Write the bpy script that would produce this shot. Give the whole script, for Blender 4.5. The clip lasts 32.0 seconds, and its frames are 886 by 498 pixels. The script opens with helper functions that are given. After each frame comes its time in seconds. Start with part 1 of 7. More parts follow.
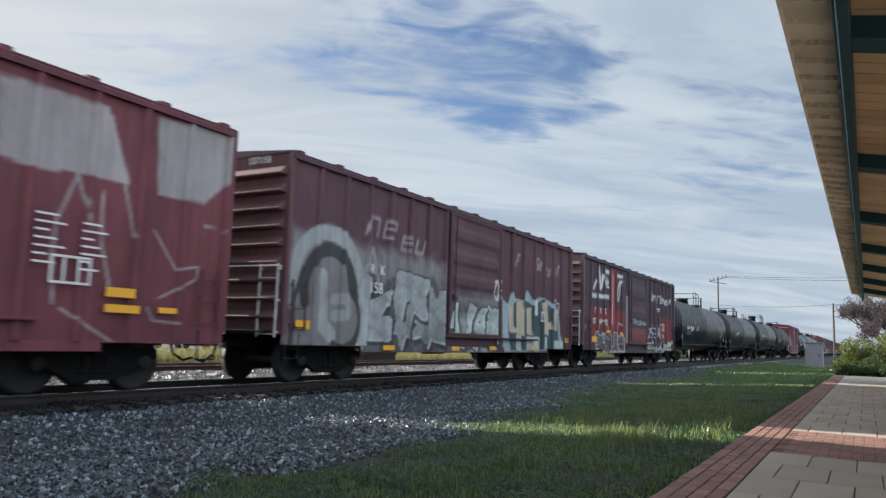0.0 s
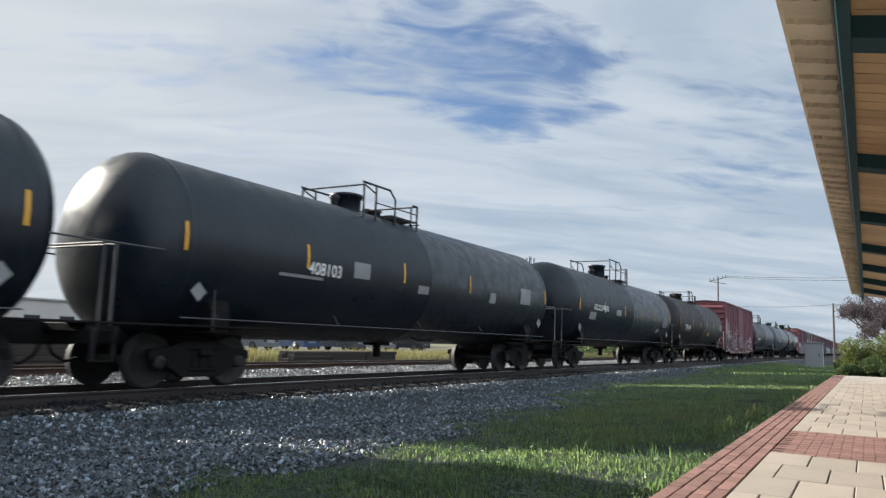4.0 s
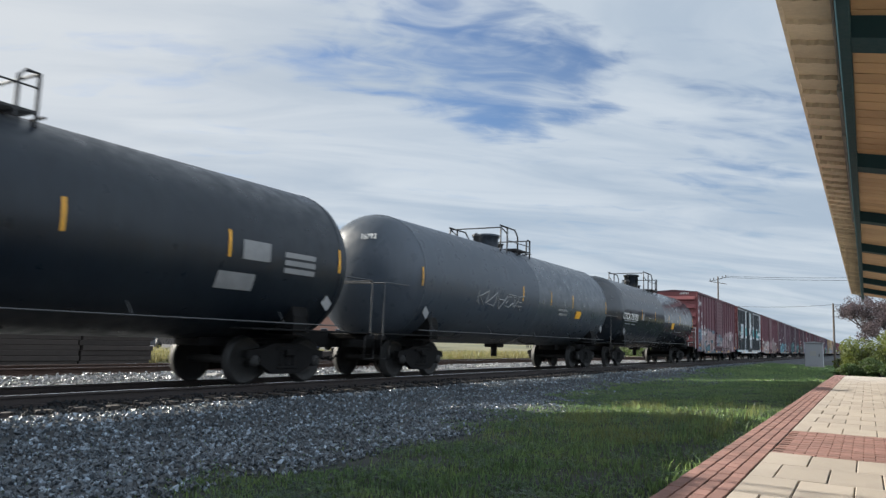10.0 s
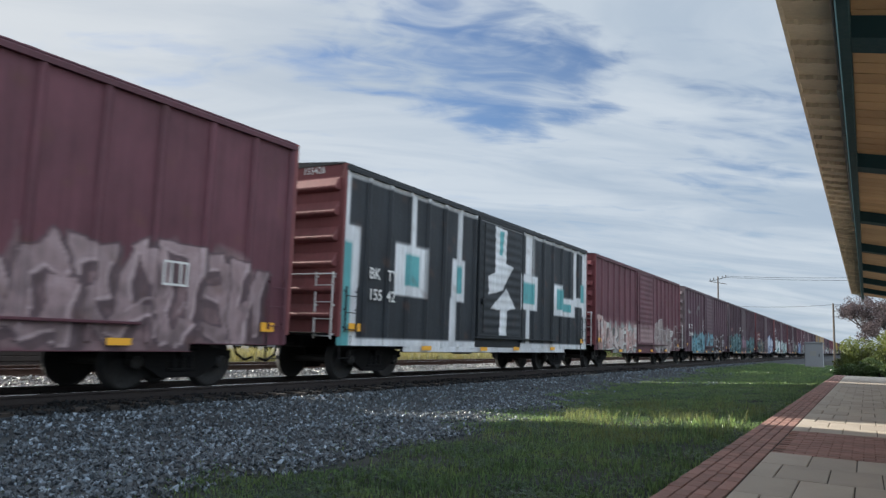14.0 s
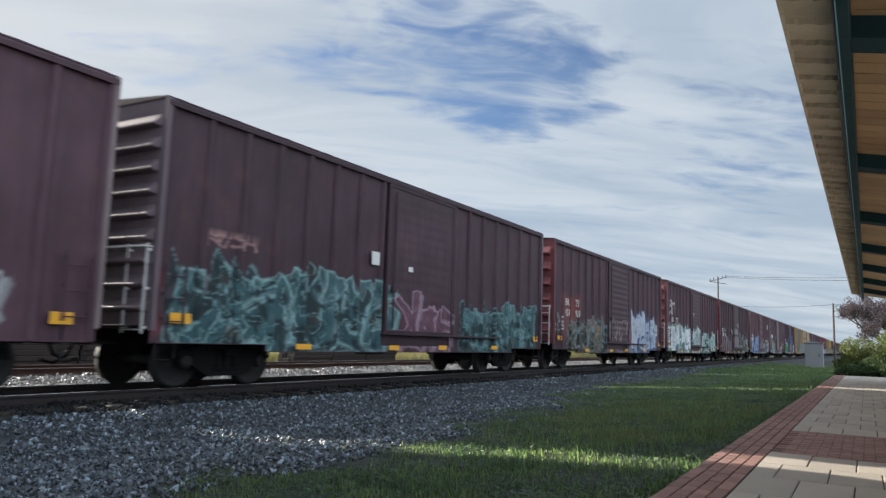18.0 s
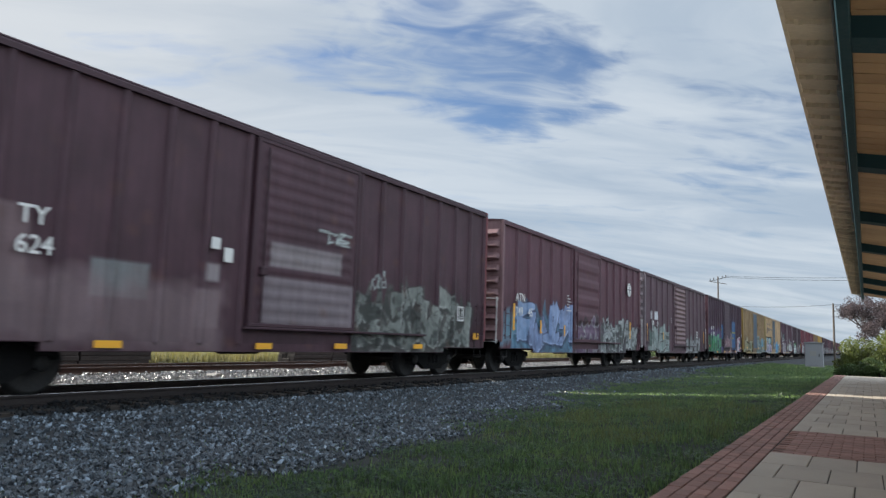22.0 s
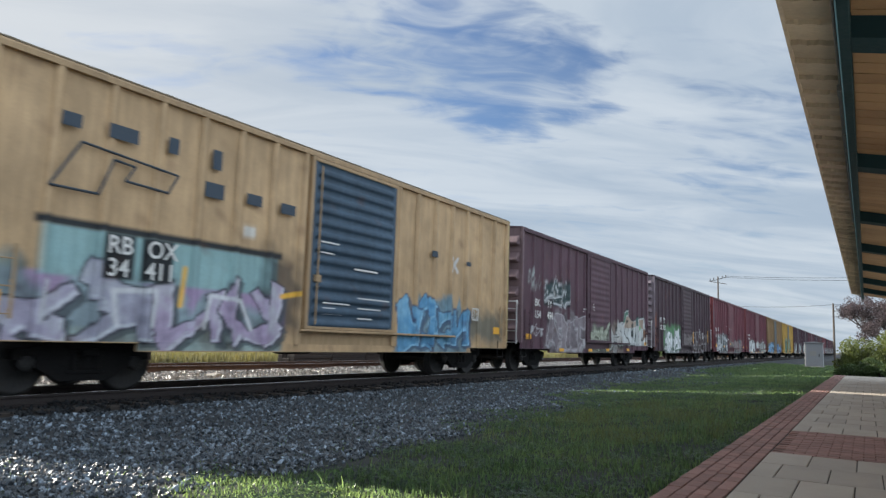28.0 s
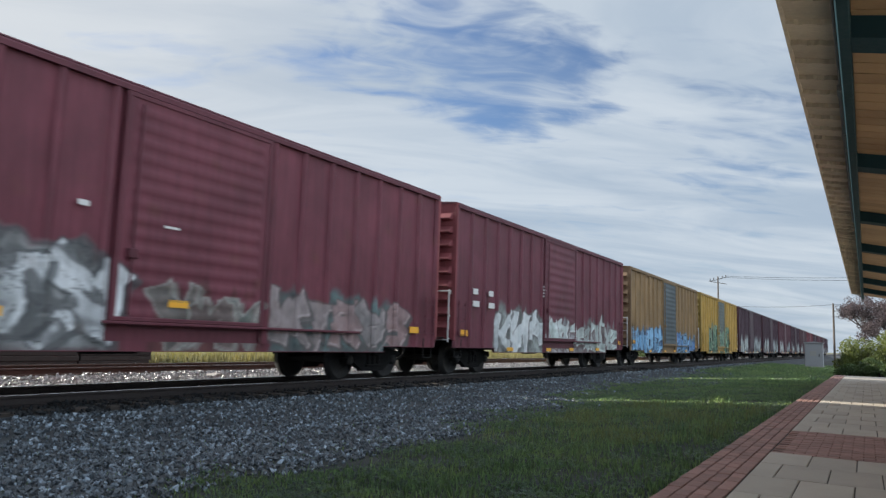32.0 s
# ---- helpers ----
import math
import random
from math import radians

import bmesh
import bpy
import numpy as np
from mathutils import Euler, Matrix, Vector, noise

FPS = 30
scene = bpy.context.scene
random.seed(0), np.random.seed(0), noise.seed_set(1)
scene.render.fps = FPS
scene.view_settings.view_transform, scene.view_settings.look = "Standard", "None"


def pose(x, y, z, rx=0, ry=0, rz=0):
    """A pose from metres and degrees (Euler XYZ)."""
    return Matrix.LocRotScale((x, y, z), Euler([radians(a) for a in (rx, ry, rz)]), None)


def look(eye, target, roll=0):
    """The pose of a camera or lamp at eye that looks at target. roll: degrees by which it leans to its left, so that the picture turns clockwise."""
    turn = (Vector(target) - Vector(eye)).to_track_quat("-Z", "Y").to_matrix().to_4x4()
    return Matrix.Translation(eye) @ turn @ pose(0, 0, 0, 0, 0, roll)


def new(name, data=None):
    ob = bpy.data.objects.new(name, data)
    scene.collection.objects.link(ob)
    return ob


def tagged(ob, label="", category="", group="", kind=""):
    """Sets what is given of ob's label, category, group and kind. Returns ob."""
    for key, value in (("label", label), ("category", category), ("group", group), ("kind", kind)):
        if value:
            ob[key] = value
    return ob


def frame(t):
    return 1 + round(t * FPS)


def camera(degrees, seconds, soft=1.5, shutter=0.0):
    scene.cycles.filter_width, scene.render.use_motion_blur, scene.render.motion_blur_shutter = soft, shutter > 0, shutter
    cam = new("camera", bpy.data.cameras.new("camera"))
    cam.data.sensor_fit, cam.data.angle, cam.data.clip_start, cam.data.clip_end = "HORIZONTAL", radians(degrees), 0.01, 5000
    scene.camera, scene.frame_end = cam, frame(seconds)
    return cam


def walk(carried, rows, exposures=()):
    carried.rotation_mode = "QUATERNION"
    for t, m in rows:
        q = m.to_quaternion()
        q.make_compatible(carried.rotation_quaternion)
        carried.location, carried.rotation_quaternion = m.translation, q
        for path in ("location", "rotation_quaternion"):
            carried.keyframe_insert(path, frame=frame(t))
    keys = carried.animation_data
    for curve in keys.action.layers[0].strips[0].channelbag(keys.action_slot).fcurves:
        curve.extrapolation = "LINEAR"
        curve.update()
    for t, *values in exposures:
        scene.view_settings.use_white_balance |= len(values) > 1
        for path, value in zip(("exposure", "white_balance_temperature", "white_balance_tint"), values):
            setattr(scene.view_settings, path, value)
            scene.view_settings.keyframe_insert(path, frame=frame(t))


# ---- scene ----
# camera on the platform, held still
cam = camera(62.2, 32.0, soft=1.35, shutter=0.18)
EYE = Vector((0.0, 0.0, 0.98))
STILL = Matrix.Translation(EYE) @ Euler((radians(97.04), 0, radians(29.985))).to_matrix().to_4x4() @ pose(0, 0, 0, 0, 0, 1.891)
walk(cam, [(0.0, STILL), (32.0, STILL)], exposures=[(0.0, 0.35), (32.0, 0.35)])

# ---- world and sun ----
SUN_EL, SUN_AZ = 24.0, 0.8   # elevation; turn of the light's way from +x towards +y
world = bpy.data.worlds.new("sky")
scene.world = world
world.use_nodes = True


class Nodes:
    """Short hand for a node tree."""

    def __init__(self, tree):
        self.t = tree

    def add(self, kind, **kw):
        n = self.t.nodes.new(kind)
        for k, v in kw.items():
            if k == "op":
                n.operation = v
            elif k == "blend":
                n.data_type, n.blend_type = "RGBA", v
            elif k == "dims":
                n.noise_dimensions = v
        return n

    def link(self, a, b):
        self.t.links.new(a, b)

    def put(self, socket, v):
        if isinstance(v, (int, float)):
            socket.default_value = v
        elif isinstance(v, tuple):
            socket.default_value = v if len(v) == len(socket.default_value) else (*v, 1.0)
        else:
            self.link(v, socket)

    def math(self, op, a, b=0.0, c=None, clamp=False):
        n = self.add("ShaderNodeMath", op=op)
        n.use_clamp = clamp
        self.put(n.inputs[0], a)
        self.put(n.inputs[1], b)
        if c is not None:
            self.put(n.inputs[2], c)
        return n.outputs[0]

    def vec(self, op, a, b=(0, 0, 0)):
        n = self.add("ShaderNodeVectorMath", op=op)
        self.put(n.inputs[0], a)
        self.put(n.inputs[1], b)
        return n.outputs["Value"] if op in ("DOT_PRODUCT", "LENGTH") else n.outputs[0]

    def noise(self, vector, scale, detail=4.0, rough=0.55, warp=0.0):
        n = self.add("ShaderNodeTexNoise")
        self.put(n.inputs["Vector"], vector)
        n.inputs["Scale"].default_value, n.inputs["Detail"].default_value = scale, detail
        n.inputs["Roughness"].default_value, n.inputs["Distortion"].default_value = rough, warp
        return n.outputs["Fac"]

    def ramp(self, fac, lo, hi, a=0.0, b=1.0):
        n = self.add("ShaderNodeMapRange")
        n.clamp = True
        n.interpolation_type = "SMOOTHSTEP"
        self.put(n.inputs[0], fac)
        for i, v in ((1, lo), (2, hi), (3, a), (4, b)):
            self.put(n.inputs[i], v)
        return n.outputs[0]

    def mix(self, fac, a, b, blend="MIX"):
        n = self.add("ShaderNodeMix", blend=blend)
        self.put(n.inputs[0], fac)
        self.put(n.inputs[6], a)
        self.put(n.inputs[7], b)
        return n.outputs[2]

    def scale(self, v, s):
        n = self.add("ShaderNodeMapping")
        self.put(n.inputs["Vector"], v)
        n.inputs["Scale"].default_value = s
        return n.outputs[0]


def build_sky():
    w = Nodes(world.node_tree)
    out, bg = world.node_tree.nodes["World Output"], world.node_tree.nodes["Background"]
    sky = w.add("ShaderNodeTexSky")
    sky.sky_type, sky.sun_disc = "NISHITA", False
    sky.sun_elevation, sky.sun_rotation = radians(SUN_EL), radians(270 + SUN_AZ)
    sky.air_density, sky.dust_density, sky.ozone_density = 1.0, 0.6, 1.5
    way = w.add("ShaderNodeTexCoord").outputs["Generated"]
    sep = w.add("ShaderNodeSeparateXYZ")
    w.link(way, sep.inputs[0])
    up = w.math("ADD", w.math("MAXIMUM", sep.outputs[2], 0.0), 0.16)
    flat = w.add("ShaderNodeCombineXYZ")
    w.link(w.math("DIVIDE", sep.outputs[0], up), flat.inputs[0])
    w.link(w.math("DIVIDE", sep.outputs[1], up), flat.inputs[1])
    turn = w.add("ShaderNodeMapping")
    w.link(flat.outputs[0], turn.inputs["Vector"])
    turn.inputs["Rotation"].default_value = (0, 0, radians(-36))
    big = w.noise(w.scale(turn.outputs[0], (0.5, 1.0, 1.0)), 1.3, 6.0, 0.52, 0.5)
    fine = w.noise(w.scale(turn.outputs[0], (0.42, 1.7, 1.0)), 2.6, 6.0, 0.52, 1.0)
    curl = w.noise(w.scale(turn.outputs[0], (0.9, 1.5, 1.0)), 5.0, 5.0, 0.52, 1.6)
    wisps = w.add("ShaderNodeTexNoise")
    w.link(w.scale(turn.outputs[0], (0.7, 1.6, 1.0)), wisps.inputs["Vector"])
    wisps.inputs["Scale"].default_value, wisps.inputs["Detail"].default_value, wisps.inputs["Distortion"].default_value = 3.2, 7.0, 1.0
    astray = w.vec("ADD", way, w.vec("MULTIPLY", w.vec("SUBTRACT", wisps.outputs["Color"], (0.5, 0.5, 0.5)), (0.20, 0.20, 0.20)))
    astray = w.vec("NORMALIZE", astray)
    # a thin place in the cloud sheet where the blue shows
    gap = None
    for c, lo, hi, most in (((-0.575, 0.716, 0.405), 0.9915, 1.0015, 0.62), ((-0.480, 0.784, 0.394), 0.9920, 1.0006, 0.90), ((-0.415, 0.832, 0.366), 0.9930, 1.0002, 1.0), ((-0.338, 0.872, 0.350), 0.9950, 1.0000, 0.85), ((-0.115, 0.957, 0.262), 0.9935, 1.0002, 0.42)):
        g = w.ramp(w.vec("DOT_PRODUCT", astray, tuple(Vector(c).normalized())), lo, hi, 0.0, most)
        gap = g if gap is None else w.math("MAXIMUM", gap, g)
    cover = w.math("ADD", w.math("MULTIPLY", w.ramp(big, 0.25, 0.75), 0.30), w.math("MULTIPLY", w.ramp(fine, 0.26, 0.74), 0.42))
    cover = w.math("ADD", cover, w.math("MULTIPLY", w.ramp(curl, 0.3, 0.72), 0.22))
    cover = w.math("SUBTRACT", w.math("ADD", cover, 0.30), w.math("MULTIPLY", gap, 0.60))
    cloud = w.ramp(cover, 0.02, 0.70)
    shade = w.ramp(w.noise(w.scale(turn.outputs[0], (0.5, 1.6, 1.0)), 1.9, 7.0, 0.55, 0.8), 0.28, 0.74)
    white = w.mix(shade, (0.335, 0.41, 0.50), (0.51, 0.565, 0.62))
    near_sun = w.ramp(w.vec("DOT_PRODUCT", way, (-0.90, -0.11, 0.42)), 0.35, 1.0)
    white = w.mix(w.math("MULTIPLY", near_sun, 0.6), white, (0.62, 0.62, 0.61))
    # added fill: unseen sky behind the camera is raised to brighten shaded train sides
    unseen_fill = w.ramp(w.vec("DOT_PRODUCT", way, (0.88, -0.30, 0.36)), 0.0, 0.9, 1.0, 2.6)
    lift = w.add("ShaderNodeCombineColor")
    for k in range(3):
        w.link(unseen_fill, lift.inputs[k])
    white = w.mix(1.0, white, lift.outputs[0], "MULTIPLY")
    air = w.mix(0.03, w.mix(1.0, sky.outputs[0], (0.062, 0.074, 0.092), "MULTIPLY"), (0.55, 0.60, 0.66))
    w.link(w.mix(w.math("MULTIPLY", cloud, 0.95), air, white), bg.inputs["Color"])
    bg.inputs["Strength"].default_value = 1.0
    w.link(bg.outputs[0], out.inputs["Surface"])


build_sky()
sun_data = bpy.data.lights.new("sun", "SUN")
sun_data.energy, sun_data.angle, sun_data.color = 8.4, radians(0.5), (1.0, 0.94, 0.83)
sun = new("sun", sun_data)
sun_way = Vector((math.cos(radians(SUN_AZ)) * math.cos(radians(SUN_EL)), math.sin(radians(SUN_AZ)) * math.cos(radians(SUN_EL)), -math.sin(radians(SUN_EL))))
sun.matrix_world = look((-40, 0, 30), Vector((-40, 0, 30)) + sun_way)


# ---- materials ----
def material(name, col, rough=0.7, metal=0.0, vary=0.25, grain=40.0, coarse=1.2, bump=0.15, tint=None, attr=False, streaks=0.0, per_object=0.0, per_island=0.0, pale_few=0.0, spec=0.5, through_light=0.0, glow_gain=(1.5, 1.35, 0.7)):
    """A surface with fine grain, coarse stains and relief, in real-world size."""
    m = bpy.data.materials.new(name)
    m.use_nodes = True
    n = Nodes(m.node_tree)
    b = m.node_tree.nodes["Principled BSDF"]
    at = n.add("ShaderNodeTexCoord").outputs["Object"]
    info = n.add("ShaderNodeObjectInfo").outputs["Random"]
    shift = n.add("ShaderNodeCombineXYZ")
    n.link(n.math("MULTIPLY", info, 37.0), shift.inputs[1])
    at = n.vec("ADD", at, shift.outputs[0])
    g, c = n.noise(at, grain, 5.0), n.noise(at, coarse, 5.0, 0.6)
    if attr:
        a = n.add("ShaderNodeAttribute")
        a.attribute_name = "Col"
        base = a.outputs["Color"]
    else:
        base = n.mix(n.ramp(c, 0.35, 0.68), col, tint or tuple(v * (1 - vary) for v in col))
    lo = n.math("ADD", 1 - vary * 0.6, n.math("MULTIPLY", g, vary * 1.1))
    lo = n.math("MULTIPLY", lo, n.ramp(c, 0.25, 0.75, 1 - vary * 0.55, 1 + vary * 0.4))
    if streaks:
        s = n.noise(n.scale(at, (6.0, 6.0, 0.5)), 1.6, 5.0, 0.62)
        lo = n.math("MULTIPLY", lo, n.ramp(s, 0.3, 0.7, 1 - streaks, 1 + streaks * 0.5))
    if per_object:
        lo = n.math("MULTIPLY", lo, n.math("ADD", 1 - per_object, n.math("MULTIPLY", info, per_object * 2)))
    if per_island:
        r = n.add("ShaderNodeNewGeometry").outputs["Random Per Island"]
        lo = n.math("MULTIPLY", lo, n.math("ADD", 1 - per_island, n.math("MULTIPLY", r, per_island * 2)))
    if pale_few:
        # most pieces dark, a few pale
        r = n.add("ShaderNodeNewGeometry").outputs["Random Per Island"]
        lo = n.math("MULTIPLY", lo, n.math("ADD", 0.62, n.math("MULTIPLY", n.math("POWER", r, 5.0), pale_few)))
    grey = n.add("ShaderNodeCombineColor")
    for i in range(3):
        n.link(lo, grey.inputs[i])
    n.link(n.mix(1.0, base, grey.outputs[0], "MULTIPLY"), b.inputs["Base Color"])
    n.link(n.ramp(g, 0.2, 0.8, max(rough - 0.12, 0.02), min(rough + 0.12, 1.0)), b.inputs["Roughness"])
    b.inputs["Metallic"].default_value = metal
    b.inputs["Specular IOR Level"].default_value = spec
    if bump:
        bu = n.add("ShaderNodeBump")
        bu.inputs["Strength"].default_value, bu.inputs["Distance"].default_value = bump, 0.02
        n.link(n.math("ADD", g, n.math("MULTIPLY", c, 0.6)), bu.inputs["Height"])
        n.link(bu.outputs[0], b.inputs["Normal"])
    if through_light:
        # thin leaves let the sun shine through
        out = m.node_tree.nodes["Material Output"]
        glow, mixed = n.add("ShaderNodeBsdfTranslucent"), n.add("ShaderNodeMixShader")
        n.link(n.mix(1.0, n.mix(1.0, base, grey.outputs[0], "MULTIPLY"), glow_gain, "MULTIPLY"), glow.inputs["Color"])
        mixed.inputs[0].default_value = through_light
        n.link(b.outputs[0], mixed.inputs[1])
        n.link(glow.outputs[0], mixed.inputs[2])
        n.link(mixed.outputs[0], out.inputs["Surface"])
    return m


CAR = material("weathered_car_paint", (0.2, 0.05, 0.05), 0.62, vary=0.34, grain=26, coarse=0.8, bump=0.10, attr=True, streaks=0.15, spec=0.35)
TANK = material("black_tank_paint", (0.009, 0.0140, 0.0210), 0.36, vary=0.15, grain=3, coarse=0.5, bump=0.0, tint=(0.013, 0.018, 0.024), streaks=0.18, spec=0.3)
TANK_GLOSS = material("glossy_black_tank_paint", (0.015, 0.020, 0.027), 0.20, vary=0.12, grain=3, coarse=0.5, bump=0.0, tint=(0.019, 0.024, 0.031), streaks=0.12, spec=0.6)
TANK_RUST = material("rust_stained_tank_paint", (0.020, 0.019, 0.021), 0.5, vary=0.3, grain=4, coarse=0.7, bump=0.0, tint=(0.030, 0.023, 0.021), streaks=0.28, spec=0.25)
TANK_GREY = material("grey_tank_paint", (0.055, 0.068, 0.086), 0.34, vary=0.10, grain=3, coarse=0.5, bump=0.0, tint=(0.047, 0.058, 0.073), streaks=0.10, spec=0.3)
GREY_PIPE = material("grey_pipe", (0.06, 0.063, 0.068), 0.55, 0.1, vary=0.3, grain=30, coarse=3, bump=0.05)
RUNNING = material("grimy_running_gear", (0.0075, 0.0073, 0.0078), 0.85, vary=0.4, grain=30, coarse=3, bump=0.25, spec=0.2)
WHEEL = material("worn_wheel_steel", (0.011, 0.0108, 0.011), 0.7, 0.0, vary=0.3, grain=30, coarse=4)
RAIL = material("rusty_rail_side", (0.10, 0.06, 0.045), 0.7, 0.3, vary=0.4, grain=30, coarse=2)
RAIL_TOP = material("polished_rail_head", (0.55, 0.55, 0.56), 0.22, 1.0, vary=0.1, grain=30, coarse=2, bump=0.02)
TIE = material("creosoted_tie", (0.055, 0.043, 0.036), 0.85, vary=0.4, grain=22, coarse=3, bump=0.4, per_object=0.25, per_island=0.25)
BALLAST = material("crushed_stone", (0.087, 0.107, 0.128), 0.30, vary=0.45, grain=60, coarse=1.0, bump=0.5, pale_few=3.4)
# besides oil, the train's shade is put into this stone's dark colour
OILY_SHADED_STONE = material("oily_shaded_crushed_stone", (0.022, 0.024, 0.027), 0.8, vary=0.4, grain=60, coarse=1.0, bump=0.4, per_island=0.4, spec=0.2)
# lighter copy of the ballast stone: sun and glint are put into its colour
SUNLIT_STONE = material("sunlit_crushed_stone", (0.34, 0.34, 0.345), 0.3, vary=0.4, grain=60, coarse=1.0, bump=0.5, per_island=0.5)
# darkened copy of the rail steel: the shade beside the train is in the colour
SHADED_RAIL = material("shaded_rail_side", (0.035, 0.027, 0.026), 0.75, 0.2, vary=0.4, grain=30, coarse=2)
BALLAST_BED = material("ballast_bed", (0.048, 0.053, 0.058), 0.85, vary=0.5, grain=28, coarse=0.9, bump=1.0)
STRIPE = material("reflective_orange_yellow", (0.85, 0.42, 0.03), 0.45, vary=0.15, grain=20, coarse=3, bump=0.03)
WHITE = material("stencil_white", (0.74, 0.74, 0.72), 0.6, vary=0.25, grain=12, coarse=2, bump=0.03)
GREY_STENCIL = material("faded_stencil_grey", (0.24, 0.245, 0.25), 0.65, vary=0.3, grain=12, coarse=2, bump=0.03)
RED_PLACARD = material("red_placard", (0.42, 0.06, 0.05), 0.6, vary=0.2, grain=12, coarse=2, bump=0.02)
PALE_PIPE = material("pale_grab_iron", (0.72, 0.72, 0.72), 0.5, 0.2, vary=0.3, grain=30, coarse=3, bump=0.05)
DARK_PIPE = material("black_pipe", (0.014, 0.014, 0.016), 0.6, 0.0, vary=0.3, grain=30, coarse=3, bump=0.05)
BRICK = material("red_paver", (0.315, 0.17, 0.14), 0.85, vary=0.35, grain=45, coarse=4, bump=0.35, per_object=0.22, per_island=0.22)
PAVER = material("tan_paver", (0.43, 0.375, 0.315), 0.85, vary=0.24, grain=40, coarse=2.2, bump=0.35, per_object=0.10, per_island=0.10)
JOINT = material("joint_sand", (0.035, 0.029, 0.025), 0.95, vary=0.3, grain=40, coarse=3, bump=0.3)
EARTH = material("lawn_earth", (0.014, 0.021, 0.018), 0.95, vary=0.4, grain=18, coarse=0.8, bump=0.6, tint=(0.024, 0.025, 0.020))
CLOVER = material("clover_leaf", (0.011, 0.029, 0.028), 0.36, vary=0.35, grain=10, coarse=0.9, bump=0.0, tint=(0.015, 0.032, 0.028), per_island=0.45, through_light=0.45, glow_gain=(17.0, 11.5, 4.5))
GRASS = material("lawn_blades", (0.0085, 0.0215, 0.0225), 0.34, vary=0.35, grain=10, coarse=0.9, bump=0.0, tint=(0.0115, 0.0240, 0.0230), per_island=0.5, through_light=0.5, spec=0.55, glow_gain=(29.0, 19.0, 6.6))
SEED_HEAD = material("pale_seeding_grass", (0.10, 0.13, 0.07), 0.5, vary=0.3, grain=10, coarse=0.9, bump=0.0, per_island=0.4, through_light=0.55, glow_gain=(3.0, 2.6, 1.6))
DRY_GRASS = material("tall_dry_grass", (0.26, 0.24, 0.13), 0.7, vary=0.3, grain=10, coarse=0.5, bump=0.0, tint=(0.19, 0.20, 0.10), per_island=0.3, through_light=0.25)
LEAF = material("bright_shrub_leaf", (0.135, 0.17, 0.055), 0.5, vary=0.3, grain=8, coarse=0.9, bump=0.0, per_island=0.4, through_light=0.4)
HEDGE = material("dark_hedge_leaf", (0.06, 0.10, 0.03), 0.55, vary=0.3, grain=8, coarse=0.9, bump=0.0, per_island=0.4, through_light=0.3)
BLOSSOM = material("mauve_blossom", (0.10, 0.072, 0.080), 0.7, vary=0.3, grain=8, coarse=0.9, bump=0.0, per_island=0.4)
BARK = material("grey_brown_bark", (0.055, 0.045, 0.042), 0.9, vary=0.4, grain=30, coarse=4, bump=0.5)
TEAL = material("dark_teal_paint", (0.020, 0.060, 0.080), 0.8, vary=0.25, grain=25, coarse=2, bump=0.08, spec=0.2)
BOARD = material("varnished_canopy_board", (0.46, 0.33, 0.19), 0.65, vary=0.3, grain=22, coarse=1.6, bump=0.2, tint=(0.32, 0.22, 0.13), per_object=0.15, per_island=0.15)
TILE = material("weathered_tan_board", (0.70, 0.63, 0.50), 0.8, vary=0.3, grain=24, coarse=2.2, bump=0.3, per_object=0.18, per_island=0.18)
CABINET = material("weathered_grey_enamel", (0.27, 0.275, 0.29), 0.5, vary=0.15, grain=20, coarse=1.5, bump=0.04)
POLE = material("weathered_pole_wood", (0.12, 0.095, 0.075), 0.9, vary=0.4, grain=25, coarse=3, bump=0.4)
CONCRETE = material("grey_concrete", (0.32, 0.31, 0.29), 0.85, vary=0.25, grain=25, coarse=1, bump=0.2)
GLASS_DARK = material("dark_window_glass", (0.02, 0.024, 0.028), 0.12, vary=0.1, grain=4, coarse=1, bump=0.0)
ASPHALT = material("parking_asphalt", (0.055, 0.055, 0.055), 0.9, vary=0.3, grain=40, coarse=0.4, bump=0.3)
FIELD = material("far_ground", (0.07, 0.085, 0.04), 0.95, vary=0.35, grain=6, coarse=0.05, bump=0.3, tint=(0.15, 0.13, 0.07))


